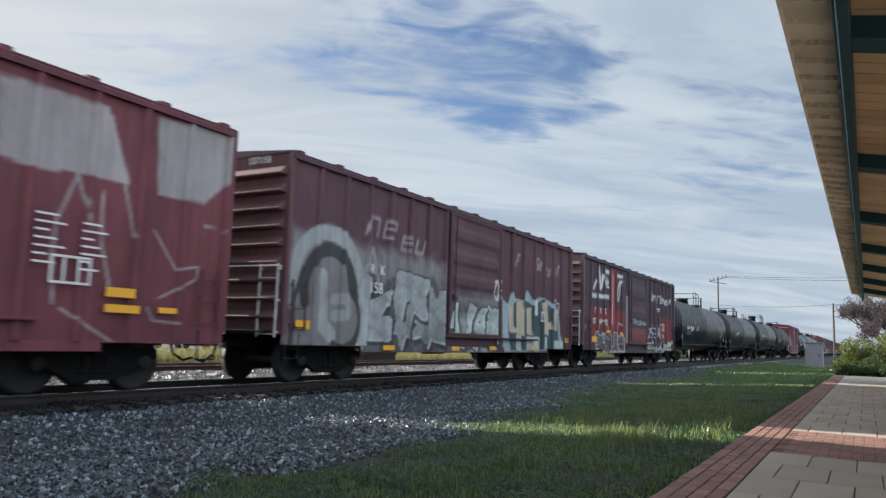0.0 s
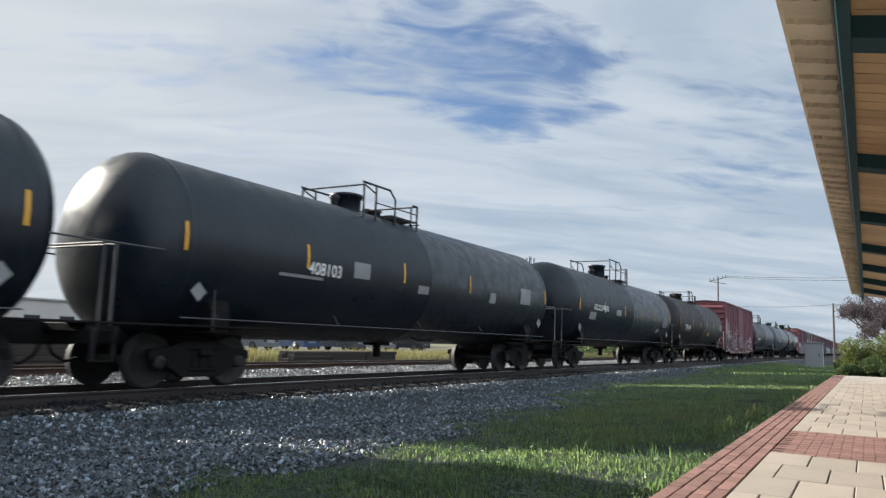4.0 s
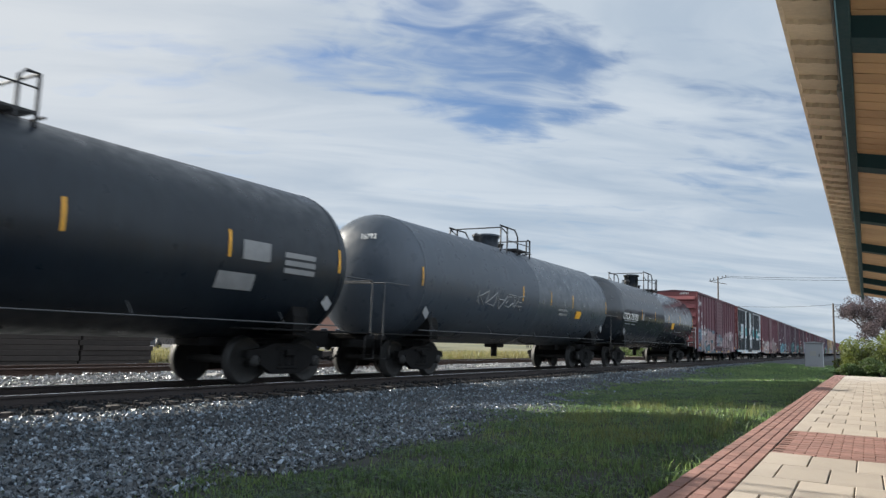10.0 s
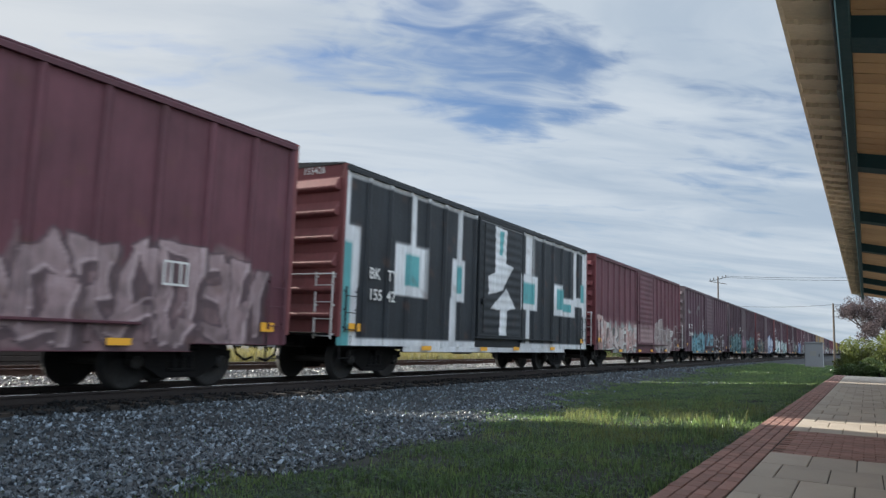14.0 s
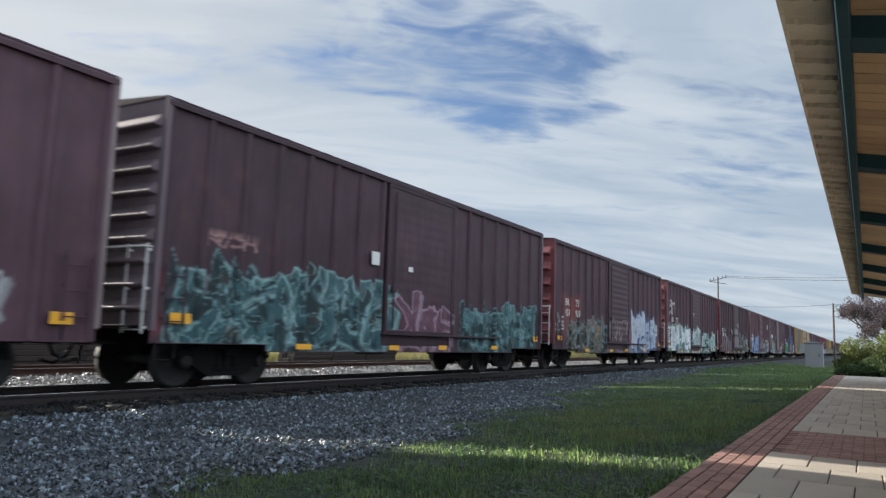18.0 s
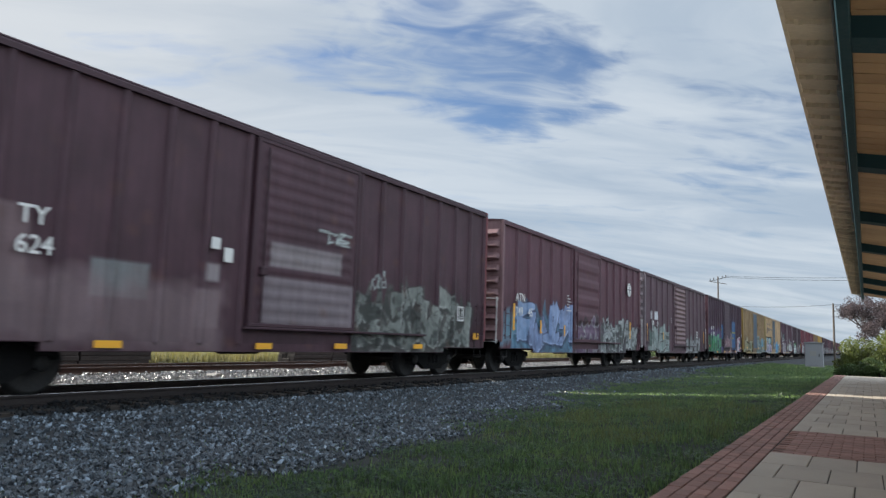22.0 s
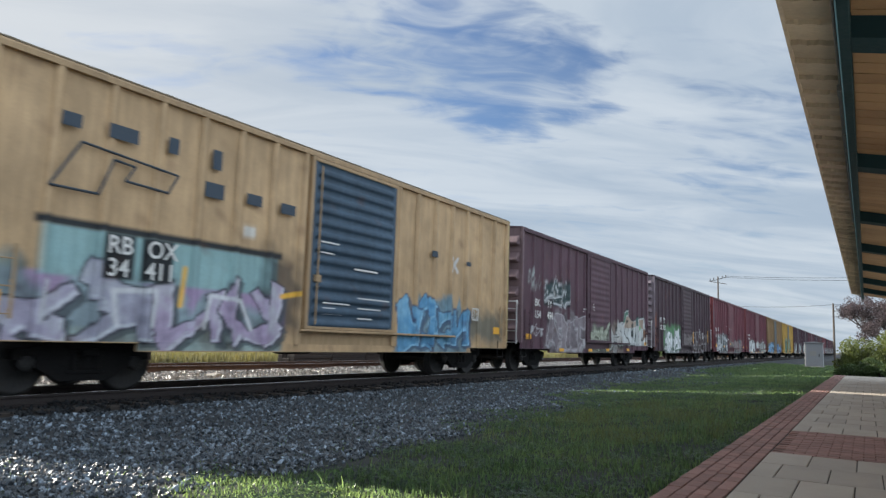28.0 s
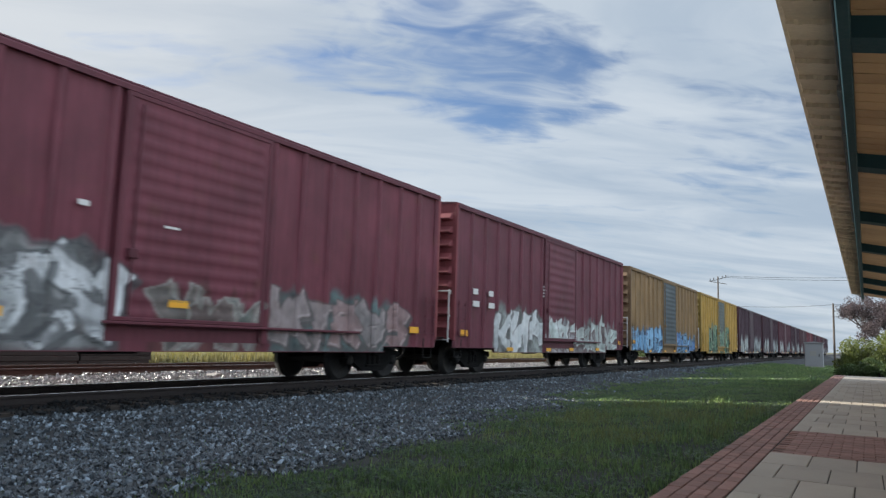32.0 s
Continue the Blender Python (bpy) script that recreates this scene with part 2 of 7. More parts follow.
# ---- mesh building ----
class Geo:
    """Collects vertices and faces of one part."""

    def __init__(self):
        self.v, self.f, self.s = [], [], []

    def add(self, verts, faces, smooth=False):
        o = len(self.v)
        self.v += [tuple(p) for p in verts]
        self.f += [tuple(i + o for i in q) for q in faces]
        self.s += [smooth] * len(faces)
        return self

    def box(self, lo, hi, b=0.0, turn=None):
        """A box from corner to corner with edges bevelled by b."""
        c = [(a + d) / 2 for a, d in zip(lo, hi)]
        h = [abs(d - a) / 2 for a, d in zip(lo, hi)]
        b = min(b, *[x * 0.45 for x in h])
        pts, key = [], {}
        for sx in (-1, 1):
            for sy in (-1, 1):
                for sz in (-1, 1):
                    for ax in range(3):
                        s = (sx, sy, sz)
                        p = [s[i] * (h[i] - (b if i != ax else 0)) for i in range(3)]
                        key[(s, ax)] = len(pts)
                        pts.append(Vector(p))
        faces = []
        if b <= 0:
            ids = {s: k for (s, ax), k in key.items() if ax == 0}
            pts = [Vector([s[i] * h[i] for i in range(3)]) for s in ids]
            ids = {s: i for i, s in enumerate(ids)}
            for ax in range(3):
                o = [i for i in range(3) if i != ax]
                for d in (-1, 1):
                    q = []
                    for e, g in ((-1, -1), (1, -1), (1, 1), (-1, 1)):
                        s = [0, 0, 0]
                        s[ax], s[o[0]], s[o[1]] = d, e, g
                        q.append(ids[tuple(s)])
                    faces.append(q)
        else:
            for ax in range(3):
                o = [i for i in range(3) if i != ax]
                for d in (-1, 1):
                    q = []
                    for e, g in ((-1, -1), (1, -1), (1, 1), (-1, 1)):
                        s = [0, 0, 0]
                        s[ax], s[o[0]], s[o[1]] = d, e, g
                        q.append(key[(tuple(s), ax)])
                    faces.append(q)
                for e in (-1, 1):
                    for g in (-1, 1):
                        s1, s2 = [0, 0, 0], [0, 0, 0]
                        s1[ax], s2[ax] = -1, 1
                        for s in (s1, s2):
                            s[o[0]], s[o[1]] = e, g
                        faces.append([key[(tuple(s1), o[0])], key[(tuple(s2), o[0])], key[(tuple(s2), o[1])], key[(tuple(s1), o[1])]])
            for sx in (-1, 1):
                for sy in (-1, 1):
                    for sz in (-1, 1):
                        faces.append([key[((sx, sy, sz), ax)] for ax in range(3)])
        cv = Vector(c)
        done = []
        for q in faces:
            n = (pts[q[1]] - pts[q[0]]).cross(pts[q[2]] - pts[q[0]])
            mid = sum((pts[i] for i in q), Vector()) / len(q)
            done.append(q if n.dot(mid) > 0 else q[::-1])
        return self.add([(turn @ p if turn else p) + cv for p in pts], done)

    def tube(self, pts, r, n=6, cap=True, smooth=True):
        """A round bar along points; r: one radius, or one for each point."""
        pts = [Vector(p) for p in pts]
        rs = r if isinstance(r, (list, tuple)) else [r] * len(pts)
        rings = []
        for i, p in enumerate(pts):
            d = (pts[min(i + 1, len(pts) - 1)] - pts[max(i - 1, 0)]).normalized()
            a = d.cross(Vector((0, 0, 1)) if abs(d.z) < 0.9 else Vector((0, 1, 0))).normalized()
            b = d.cross(a)
            rings.append([p + (a * math.cos(k * math.tau / n) + b * math.sin(k * math.tau / n)) * rs[i] for k in range(n)])
        faces = [(i * n + k, i * n + (k + 1) % n, (i + 1) * n + (k + 1) % n, (i + 1) * n + k) for i in range(len(pts) - 1) for k in range(n)]
        self.add([p for q in rings for p in q], faces, smooth)
        if cap:
            self.add(rings[0], [tuple(range(n))[::-1]])
            self.add(rings[-1], [tuple(range(n))])
        return self

    def lathe(self, profile, centre, axis="z", n=24, smooth=True):
        """Profile of (distance along the axis, radius)."""
        vs = []
        for d, r in profile:
            for k in range(n):
                c, s = math.cos(k * math.tau / n) * r, math.sin(k * math.tau / n) * r
                p = {"z": (c, s, d), "y": (s, d, c), "x": (d, c, s)}[axis]
                vs.append((p[0] + centre[0], p[1] + centre[1], p[2] + centre[2]))
        m = len(profile)
        self.add(vs, [(i * n + k, i * n + (k + 1) % n, (i + 1) * n + (k + 1) % n, (i + 1) * n + k) for i in range(m - 1) for k in range(n)], smooth)
        return self

    def prism(self, outline, lo, hi, axis="x"):
        """An outline (two coordinates) pushed along an axis; y, z for x; x, z for y; x, y for z."""
        def at(p, d):
            return {"x": (d, p[0], p[1]), "y": (p[0], d, p[1]), "z": (p[0], p[1], d)}[axis]
        n = len(outline)
        fs = [tuple(range(n)), tuple(range(2 * n - 1, n - 1, -1))] + [(i + n, (i + 1) % n + n, (i + 1) % n, i) for i in range(n)]
        area = sum(outline[i][0] * outline[(i + 1) % n][1] - outline[(i + 1) % n][0] * outline[i][1] for i in range(n))
        if (area > 0) == (axis != "y"):
            fs = [q[::-1] for q in fs]
        return self.add([at(p, lo) for p in outline] + [at(p, hi) for p in outline], fs)

    def mesh(self, name, mat):
        me = bpy.data.meshes.new(name)
        me.from_pydata(self.v, [], self.f)
        me.polygons.foreach_set("use_smooth", self.s)
        me.materials.append(mat)
        return me


def part(name, geo, mat, parent, label="", at=None):
    """Links geometry (or a mesh that is shared) as one part under its thing."""
    ob = new(name, geo if isinstance(geo, bpy.types.Mesh) else geo.mesh(name, mat))
    ob.parent = parent
    if at is not None:
        ob.matrix_basis = at if isinstance(at, Matrix) else Matrix.Translation(at)
    if label:
        tagged(ob, label)
    return ob


def thing(name, m, label, category, group="", kind=""):
    ob = new(name)
    ob.empty_display_size = 0.3
    ob.matrix_basis = m
    return tagged(ob, label, category, group, kind)


def solid(name, geo, mat, label, category, group="", kind="", m=None):
    ob = new(name, geo if isinstance(geo, bpy.types.Mesh) else geo.mesh(name, mat))
    if m is not None:
        ob.matrix_basis = m
    return tagged(ob, label, category, group, kind)


def raw_mesh(name, v, f, mat, smooth=False):
    """A mesh from arrays of vertices and of equal faces."""
    me = bpy.data.meshes.new(name)
    k = f.shape[1]
    me.vertices.add(len(v))
    me.vertices.foreach_set("co", np.ascontiguousarray(v, dtype=np.float32).ravel())
    me.loops.add(f.size)
    me.loops.foreach_set("vertex_index", np.ascontiguousarray(f, dtype=np.int32).ravel())
    me.polygons.add(len(f))
    me.polygons.foreach_set("loop_start", np.arange(len(f), dtype=np.int32) * k)
    me.polygons.foreach_set("use_smooth", np.full(len(f), smooth))
    me.materials.append(mat)
    me.update(calc_edges=True)
    me.validate()
    return me


def tint(me, cols):
    """Colours of the vertices, as the paint lies on them."""
    a = me.color_attributes.new("Col", "FLOAT_COLOR", "POINT")
    rgba = np.ones((len(me.vertices), 4), dtype=np.float32)
    rgba[:, :3] = cols
    a.data.foreach_set("color", rgba.ravel())


FONT_CACHE = {}


def letters(text, size, weight=0.012):
    """A flat mesh of a text, its left foot at the origin, in the x-y plane."""
    if (text, size) not in FONT_CACHE:
        cu = bpy.data.curves.new("lettering", "FONT")
        cu.body, cu.size, cu.extrude, cu.resolution_u, cu.offset = text, size, 0.002, 3, size * weight
        ob = bpy.data.objects.new("lettering", cu)
        scene.collection.objects.link(ob)
        me = bpy.data.meshes.new_from_object(ob.evaluated_get(bpy.context.evaluated_depsgraph_get()))
        bpy.data.objects.remove(ob)
        FONT_CACHE[(text, size)] = me
    return FONT_CACHE[(text, size)].copy()


FACE_X = Matrix(((0, 0, 1, 0), (1, 0, 0, 0), (0, 1, 0, 0), (0, 0, 0, 1)))  # text that faces +x, reads towards +y


def lettering(text, size, parent, x, y, z, mat, label=""):
    me = letters(text, size)
    me.materials.clear()
    me.materials.append(mat)
    return part("lettering", me, mat, parent, label, Matrix.Translation((x, y, z)) @ FACE_X)


# ---- ground and tracks ----
XC, XF = -11.22, -17.75     # middle of the near and of the far track
LAWN_Z, BED_Z, PAVE_Z = -0.40, -0.19, -0.02


def near_relief(x, y):
    """Height of the one ground sheet: lawn, ballast shoulders, far field."""
    z = np.full_like(x, LAWN_Z - 0.02)
    rise = np.clip((x + 7.6) / 6.0, 0, 1) * np.clip((50 - y) / 9, 0, 1)
    z = z + 0.28 * rise * ((x < -1.28) | (y > 38.3))   # the lawn climbs to the platform's edge
    t = np.clip((-7.7 - x) / 1.7, 0, 1) * np.clip((x + 22.4) / 1.6, 0, 1)
    z = z + (BED_Z - z) * t * t * (3 - 2 * t)
    z = np.where((x < -20.0), np.maximum(z, -0.26), z)
    z = z - 0.05 * np.clip((x + 10.35) / 0.35, 0, 1) * np.clip((-7.9 - x) / 1.2, 0, 1)   # worn shoulder below the tie ends
    wob = np.sin(x * 2.1 + y * 0.7) * np.cos(y * 1.3 - x * 0.4) * 0.018 + np.sin(x * 5.3 - y * 2.7) * 0.008
    return z + wob * ((x < -1.6) & (x > -60))


def ground():
    xs = np.unique(np.concatenate([np.linspace(-3000, -60, 10), np.linspace(-60, -24, 19), np.arange(-24, -1.4, 0.35), [-1.29, -1.27, 0, 3, 8, 20, 60, 300, 3000]]))
    ys = np.unique(np.concatenate([np.linspace(-3000, -100, 8), np.linspace(-100, -5, 10), np.arange(-5, 45, 0.5), np.linspace(45, 160, 40), np.linspace(160, 4000, 14)]))
    gx, gy = np.meshgrid(xs, ys, indexing="ij")
    v = np.stack([gx, gy, near_relief(gx, gy)], -1).reshape(-1, 3)
    nx, ny = len(xs), len(ys)
    i, j = np.meshgrid(np.arange(nx - 1), np.arange(ny - 1), indexing="ij")
    a = (i * ny + j).ravel()
    f = np.stack([a, a + ny, a + ny + 1, a + 1], -1)
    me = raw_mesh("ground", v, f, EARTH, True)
    me.materials.append(BALLAST_BED)
    me.materials.append(FIELD)
    mid = (xs[:-1] + xs[1:]) / 2
    idx = np.where((mid < -5.4) & (mid > -22.6), 1, np.where((mid < -22.6) | (mid > 4), 2, 0))
    me.polygons.foreach_set("material_index", np.repeat(idx, ny - 1).astype(np.int32))
    tagged(new("ground", me), "grass, ballast and field ground beside the railway tracks", "ground", kind="structure")


ground()


def rail_profile(x0):
    """Half sections of a flat-bottomed rail, top at 0."""
    right = [(0.075, -0.17), (0.075, -0.158), (0.012, -0.13), (0.010, -0.045), (0.036, -0.034), (0.037, -0.012), (0.030, 0.0)]
    return [(x0 + a, z) for a, z in right] + [(x0 - a, z) for a, z in right[::-1]]


def track(name, xc, label, steel):
    t = thing(name, pose(0, 0, 0), label, "railway track", kind="structure")
    for s in (-0.753, 0.753):
        g = Geo()
        g.prism(rail_profile(xc + s), -470, 900, "y")
        r = part("rail", g, steel, t, "rusty steel rail")
        h = Geo()
        h.box((xc + s - 0.026, -470, -0.001), (xc + s + 0.026, 900, 0.003))
        part("rail_head", h, RAIL_TOP, r, "polished running surface of the rail")
    rng = random.Random(5)
    me = Geo().box((-1.3, -0.115, -0.16), (1.3, 0.115, 0.0), 0.012).mesh("tie", TIE)
    y = -14.2
    far = Geo()
    while y < 150:
        m = Matrix.Translation((xc + rng.uniform(-0.04, 0.04), y, -0.172)) @ pose(0, 0, 0, 0, 0, rng.uniform(-1, 1))
        if 2.0 < y < 42:
            part("tie", me, TIE, t, at=m)
        else:
            far.box((xc - 1.3, y - 0.115, -0.33), (xc + 1.3, y + 0.115, -0.172))
        y += 0.54
    tagged(part("far_ties", far, TIE, t), kind="stuff")


track("track_near", XC, "main line track with polished rails and wooden ties", SHADED_RAIL)
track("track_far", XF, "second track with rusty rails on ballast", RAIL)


def lawn_weight(x, y):
    edge = -4.05 + 0.35 * np.sin(y * 0.9) + 0.25 * np.sin(y * 2.3) - np.clip((y - 5.5) / 7.5, 0, 1) * 1.3 - np.clip((y - 13.5) / 8, 0, 1) * 2.3
    bare = np.sin(x * 1.9 + 2.2 * np.sin(y * 0.9)) * np.cos(y * 1.6 - 1.3 * x) + 0.5 * np.sin(x * 4.7 + y * 3.9)
    return np.clip((x - edge + 0.7 + 0.5 * bare) / 1.1, 0.02, 1) * np.clip(0.95 - 0.6 * (bare - 0.35), 0.2, 1)


def stones(name, seed, count, area, height, size, mat, label, bias=1.0, bare=False):
    """Loose crushed stones lying on the ground sheet."""
    rng = np.random.default_rng(seed)
    base = np.array([(1, 0, 0), (-1, 0, 0), (0, 1, 0), (0, -1, 0), (0, 0, 1), (0, 0, -1)], float)
    tri = np.array([(0, 2, 4), (2, 1, 4), (1, 3, 4), (3, 0, 4), (2, 0, 5), (1, 2, 5), (3, 1, 5), (0, 3, 5)])
    x0, x1, y0, y1 = area
    x = rng.uniform(x0, x1, count)
    y = y0 + (y1 - y0) * rng.uniform(0, 1, count) ** bias
    if bare:
        k = rng.uniform(0, 1, count) > 0.93 * np.clip(lawn_weight(x, y) * 1.6, 0, 1)
        x, y = x[k], y[k]
        count = len(x)
    s = size * rng.uniform(0.45, 1.25, count)
    v = base[None] * rng.uniform(0.55, 1.15, (count, 6, 1))
    v = v + rng.normal(0, 0.16, (count, 6, 3))
    v[:, :, 2] *= 0.75
    q = rng.normal(0, 1, (count, 4))
    q /= np.linalg.norm(q, axis=1)[:, None]
    w, a, b, c = q.T
    R = np.stack([1 - 2 * (b * b + c * c), 2 * (a * b - c * w), 2 * (a * c + b * w), 2 * (a * b + c * w), 1 - 2 * (a * a + c * c), 2 * (b * c - a * w), 2 * (a * c - b * w), 2 * (b * c + a * w), 1 - 2 * (a * a + b * b)], -1).reshape(-1, 3, 3)
    v = np.einsum("nij,nkj->nki", R, v) * s[:, None, None]
    z = height(x, y) + s * 0.25
    v += np.stack([x, y, z], -1)[:, None, :]
    f = (tri[None] + (np.arange(count) * 6)[:, None, None]).reshape(-1, 3)
    me = raw_mesh(name, v.reshape(-1, 3), f, mat)
    return tagged(new(name, me), label, "gravel", kind="stuff")


def bed(x, y):
    return near_relief(x, y) + 0.01


stones("ballast_stones", 1, 34000, (-9.72, -4.6, 2.0, 30.0), bed, 0.034, BALLAST, "dark crushed stone ballast beside the near rail", 1.6, True)
stones("near_stones", 5, 5000, (-9.72, -4.2, -9.0, 2.0), bed, 0.036, BALLAST, "dark crushed stone ballast beside the near rail", 1.0, True)
stones("track_stones", 2, 9000, (-12.4, -9.6, 2.0, 40.0), lambda x, y: bed(x, y) + 0.03, 0.036, OILY_SHADED_STONE, "oily crushed stone, coloured in train shade, between the near track ties", 1.4)
stones("middle_stones", 3, 12000, (-16.6, -12.4, 3.0, 60.0), lambda x, y: bed(x, y) + 0.03, 0.045, SUNLIT_STONE, "crushed stone coloured sunlit-pale between the two tracks", 1.4)
stones("far_stones", 4, 5000, (-9.8, -5.4, 30.0, 75.0), bed, 0.05, BALLAST, "dark ballast along the track farther off", 1.3, True)


def blades(name, seed, count, area, mat, label, tall, wide, bias=1.0, weight=None, height=near_relief):
    """Grass: bent blades of three triangles."""
    rng = np.random.default_rng(seed)
    x0, x1, y0, y1 = area
    x = rng.uniform(x0, x1, count)
    y = y0 + (y1 - y0) * rng.uniform(0, 1, count) ** bias
    if weight is not None:
        k = rng.uniform(0, 1, count) < weight(x, y)
        x, y = x[k], y[k]
    n = len(x)
    patch = 0.6 + 0.4 * np.sin(x * 1.7 + 3 * np.sin(y * 0.8)) * np.cos(y * 1.1 + x)
    h = tall * rng.uniform(0.4, 1.15, n) * (0.7 + 0.5 * patch)
    a = rng.uniform(0, math.tau, n)
    lean = rng.uniform(0.1, 0.75, n) * h
    z = height(x, y)
    ca, sa = np.cos(a), np.sin(a)
    w = wide * rng.uniform(0.6, 1.3, n)
    b = rng.uniform(0, math.tau, n)
    px, py = np.cos(b) * w, np.sin(b) * w
    v = np.zeros((n, 5, 3))
    v[:, 0] = np.stack([x - px, y - py, z], -1)
    v[:, 1] = np.stack([x + px, y + py, z], -1)
    v[:, 2] = np.stack([x - px * 0.7 + ca * lean * 0.35, y - py * 0.7 + sa * lean * 0.35, z + h * 0.6], -1)
    v[:, 3] = np.stack([x + px * 0.7 + ca * lean * 0.35, y + py * 0.7 + sa * lean * 0.35, z + h * 0.6], -1)
    v[:, 4] = np.stack([x + ca * lean, y + sa * lean, z + h], -1)
    f = (np.array([(0, 1, 3), (0, 3, 2), (2, 3, 4)])[None] + (np.arange(n) * 5)[:, None, None]).reshape(-1, 3)
    return tagged(new(name, raw_mesh(name, v.reshape(-1, 3), f, mat)), label, "grass", kind="stuff")


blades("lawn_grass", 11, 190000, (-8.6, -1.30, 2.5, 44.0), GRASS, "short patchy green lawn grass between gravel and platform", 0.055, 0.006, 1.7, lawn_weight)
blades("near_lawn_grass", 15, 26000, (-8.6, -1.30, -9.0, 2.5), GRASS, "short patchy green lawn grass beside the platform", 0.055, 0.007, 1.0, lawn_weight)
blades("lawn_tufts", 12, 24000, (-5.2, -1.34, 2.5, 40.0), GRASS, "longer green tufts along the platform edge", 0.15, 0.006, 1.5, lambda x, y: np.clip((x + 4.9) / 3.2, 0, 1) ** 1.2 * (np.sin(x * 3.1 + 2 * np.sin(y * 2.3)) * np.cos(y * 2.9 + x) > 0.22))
blades("seeding_grass", 16, 7500, (-4.4, -1.6, 8.6, 16.0), SEED_HEAD, "pale seeding grass stalks standing in the lawn", 0.20, 0.004, 1.0, lambda x, y: 0.12 + 0.88 * (np.sin(x * 2.3 + 1.4) * np.cos(y * 1.7 + x) > 0.25))


def clover(name, seed, count, area, size, bias):
    """Low clover: three round leaflets on each short stalk."""
    rng = np.random.default_rng(seed)
    x0, x1, y0, y1 = area
    x, y = rng.uniform(x0, x1, count), y0 + (y1 - y0) * rng.uniform(0, 1, count) ** bias
    patch = np.sin(x * 2.6 + 2 * np.sin(y * 1.3)) * np.cos(y * 2.1 - x) + 0.4 * np.sin(x * 6.1 + y * 5.3)
    k = rng.uniform(0, 1, count) < np.clip(0.25 + 0.6 * patch, 0.04, 1) * lawn_weight(x, y)
    x, y = x[k], y[k]
    n = len(x)
    z = near_relief(x, y) + rng.uniform(0.015, 0.065, n)
    a0 = rng.uniform(0, math.tau, n)
    s = size * rng.uniform(0.6, 1.3, n)
    tilt = rng.uniform(-0.35, 0.35, (n, 2))
    v = np.zeros((n, 3, 5, 3))
    for j in range(3):
        a = a0 + j * math.tau / 3
        for q, (r, w) in enumerate(((0.0, 0.0), (0.55, 0.42), (1.0, 0.30), (1.0, -0.30), (0.55, -0.42))):
            dx, dy = (np.cos(a) * r - np.sin(a) * w) * s, (np.sin(a) * r + np.cos(a) * w) * s
            v[:, j, q] = np.stack([x + dx, y + dy, z + tilt[:, 0] * dx + tilt[:, 1] * dy + 0.25 * r * s], -1)
    f = (np.array([(0, 1, 2), (0, 2, 3), (0, 3, 4)])[None] + (np.arange(n * 3) * 5)[:, None, None]).reshape(-1, 3)
    return tagged(new(name, raw_mesh(name, v.reshape(-1, 3), f, CLOVER)), "low clover and weeds growing through the lawn", "clover", kind="stuff")


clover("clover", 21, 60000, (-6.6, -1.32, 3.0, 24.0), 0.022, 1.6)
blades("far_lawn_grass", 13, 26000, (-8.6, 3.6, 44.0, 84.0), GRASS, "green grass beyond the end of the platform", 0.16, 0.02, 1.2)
blades("dry_grass", 14, 22000, (-26.5, -22.6, 18.4, 75.0), DRY_GRASS, "tall yellow sunlit grass behind the tracks", 0.55, 0.02, 1.3)


# ---- platform ----
def platform():
    p = thing("platform", pose(0, 0, 0), "brick and paver station platform flush with the lawn", "platform", kind="structure")
    g = Geo().box((-1.30, -12, -0.5), (6.0, 38.2, PAVE_Z - 0.012))
    part("bed", g, JOINT, p, "sand bed and joints under the pavers")
    return p


PLATFORM = platform()


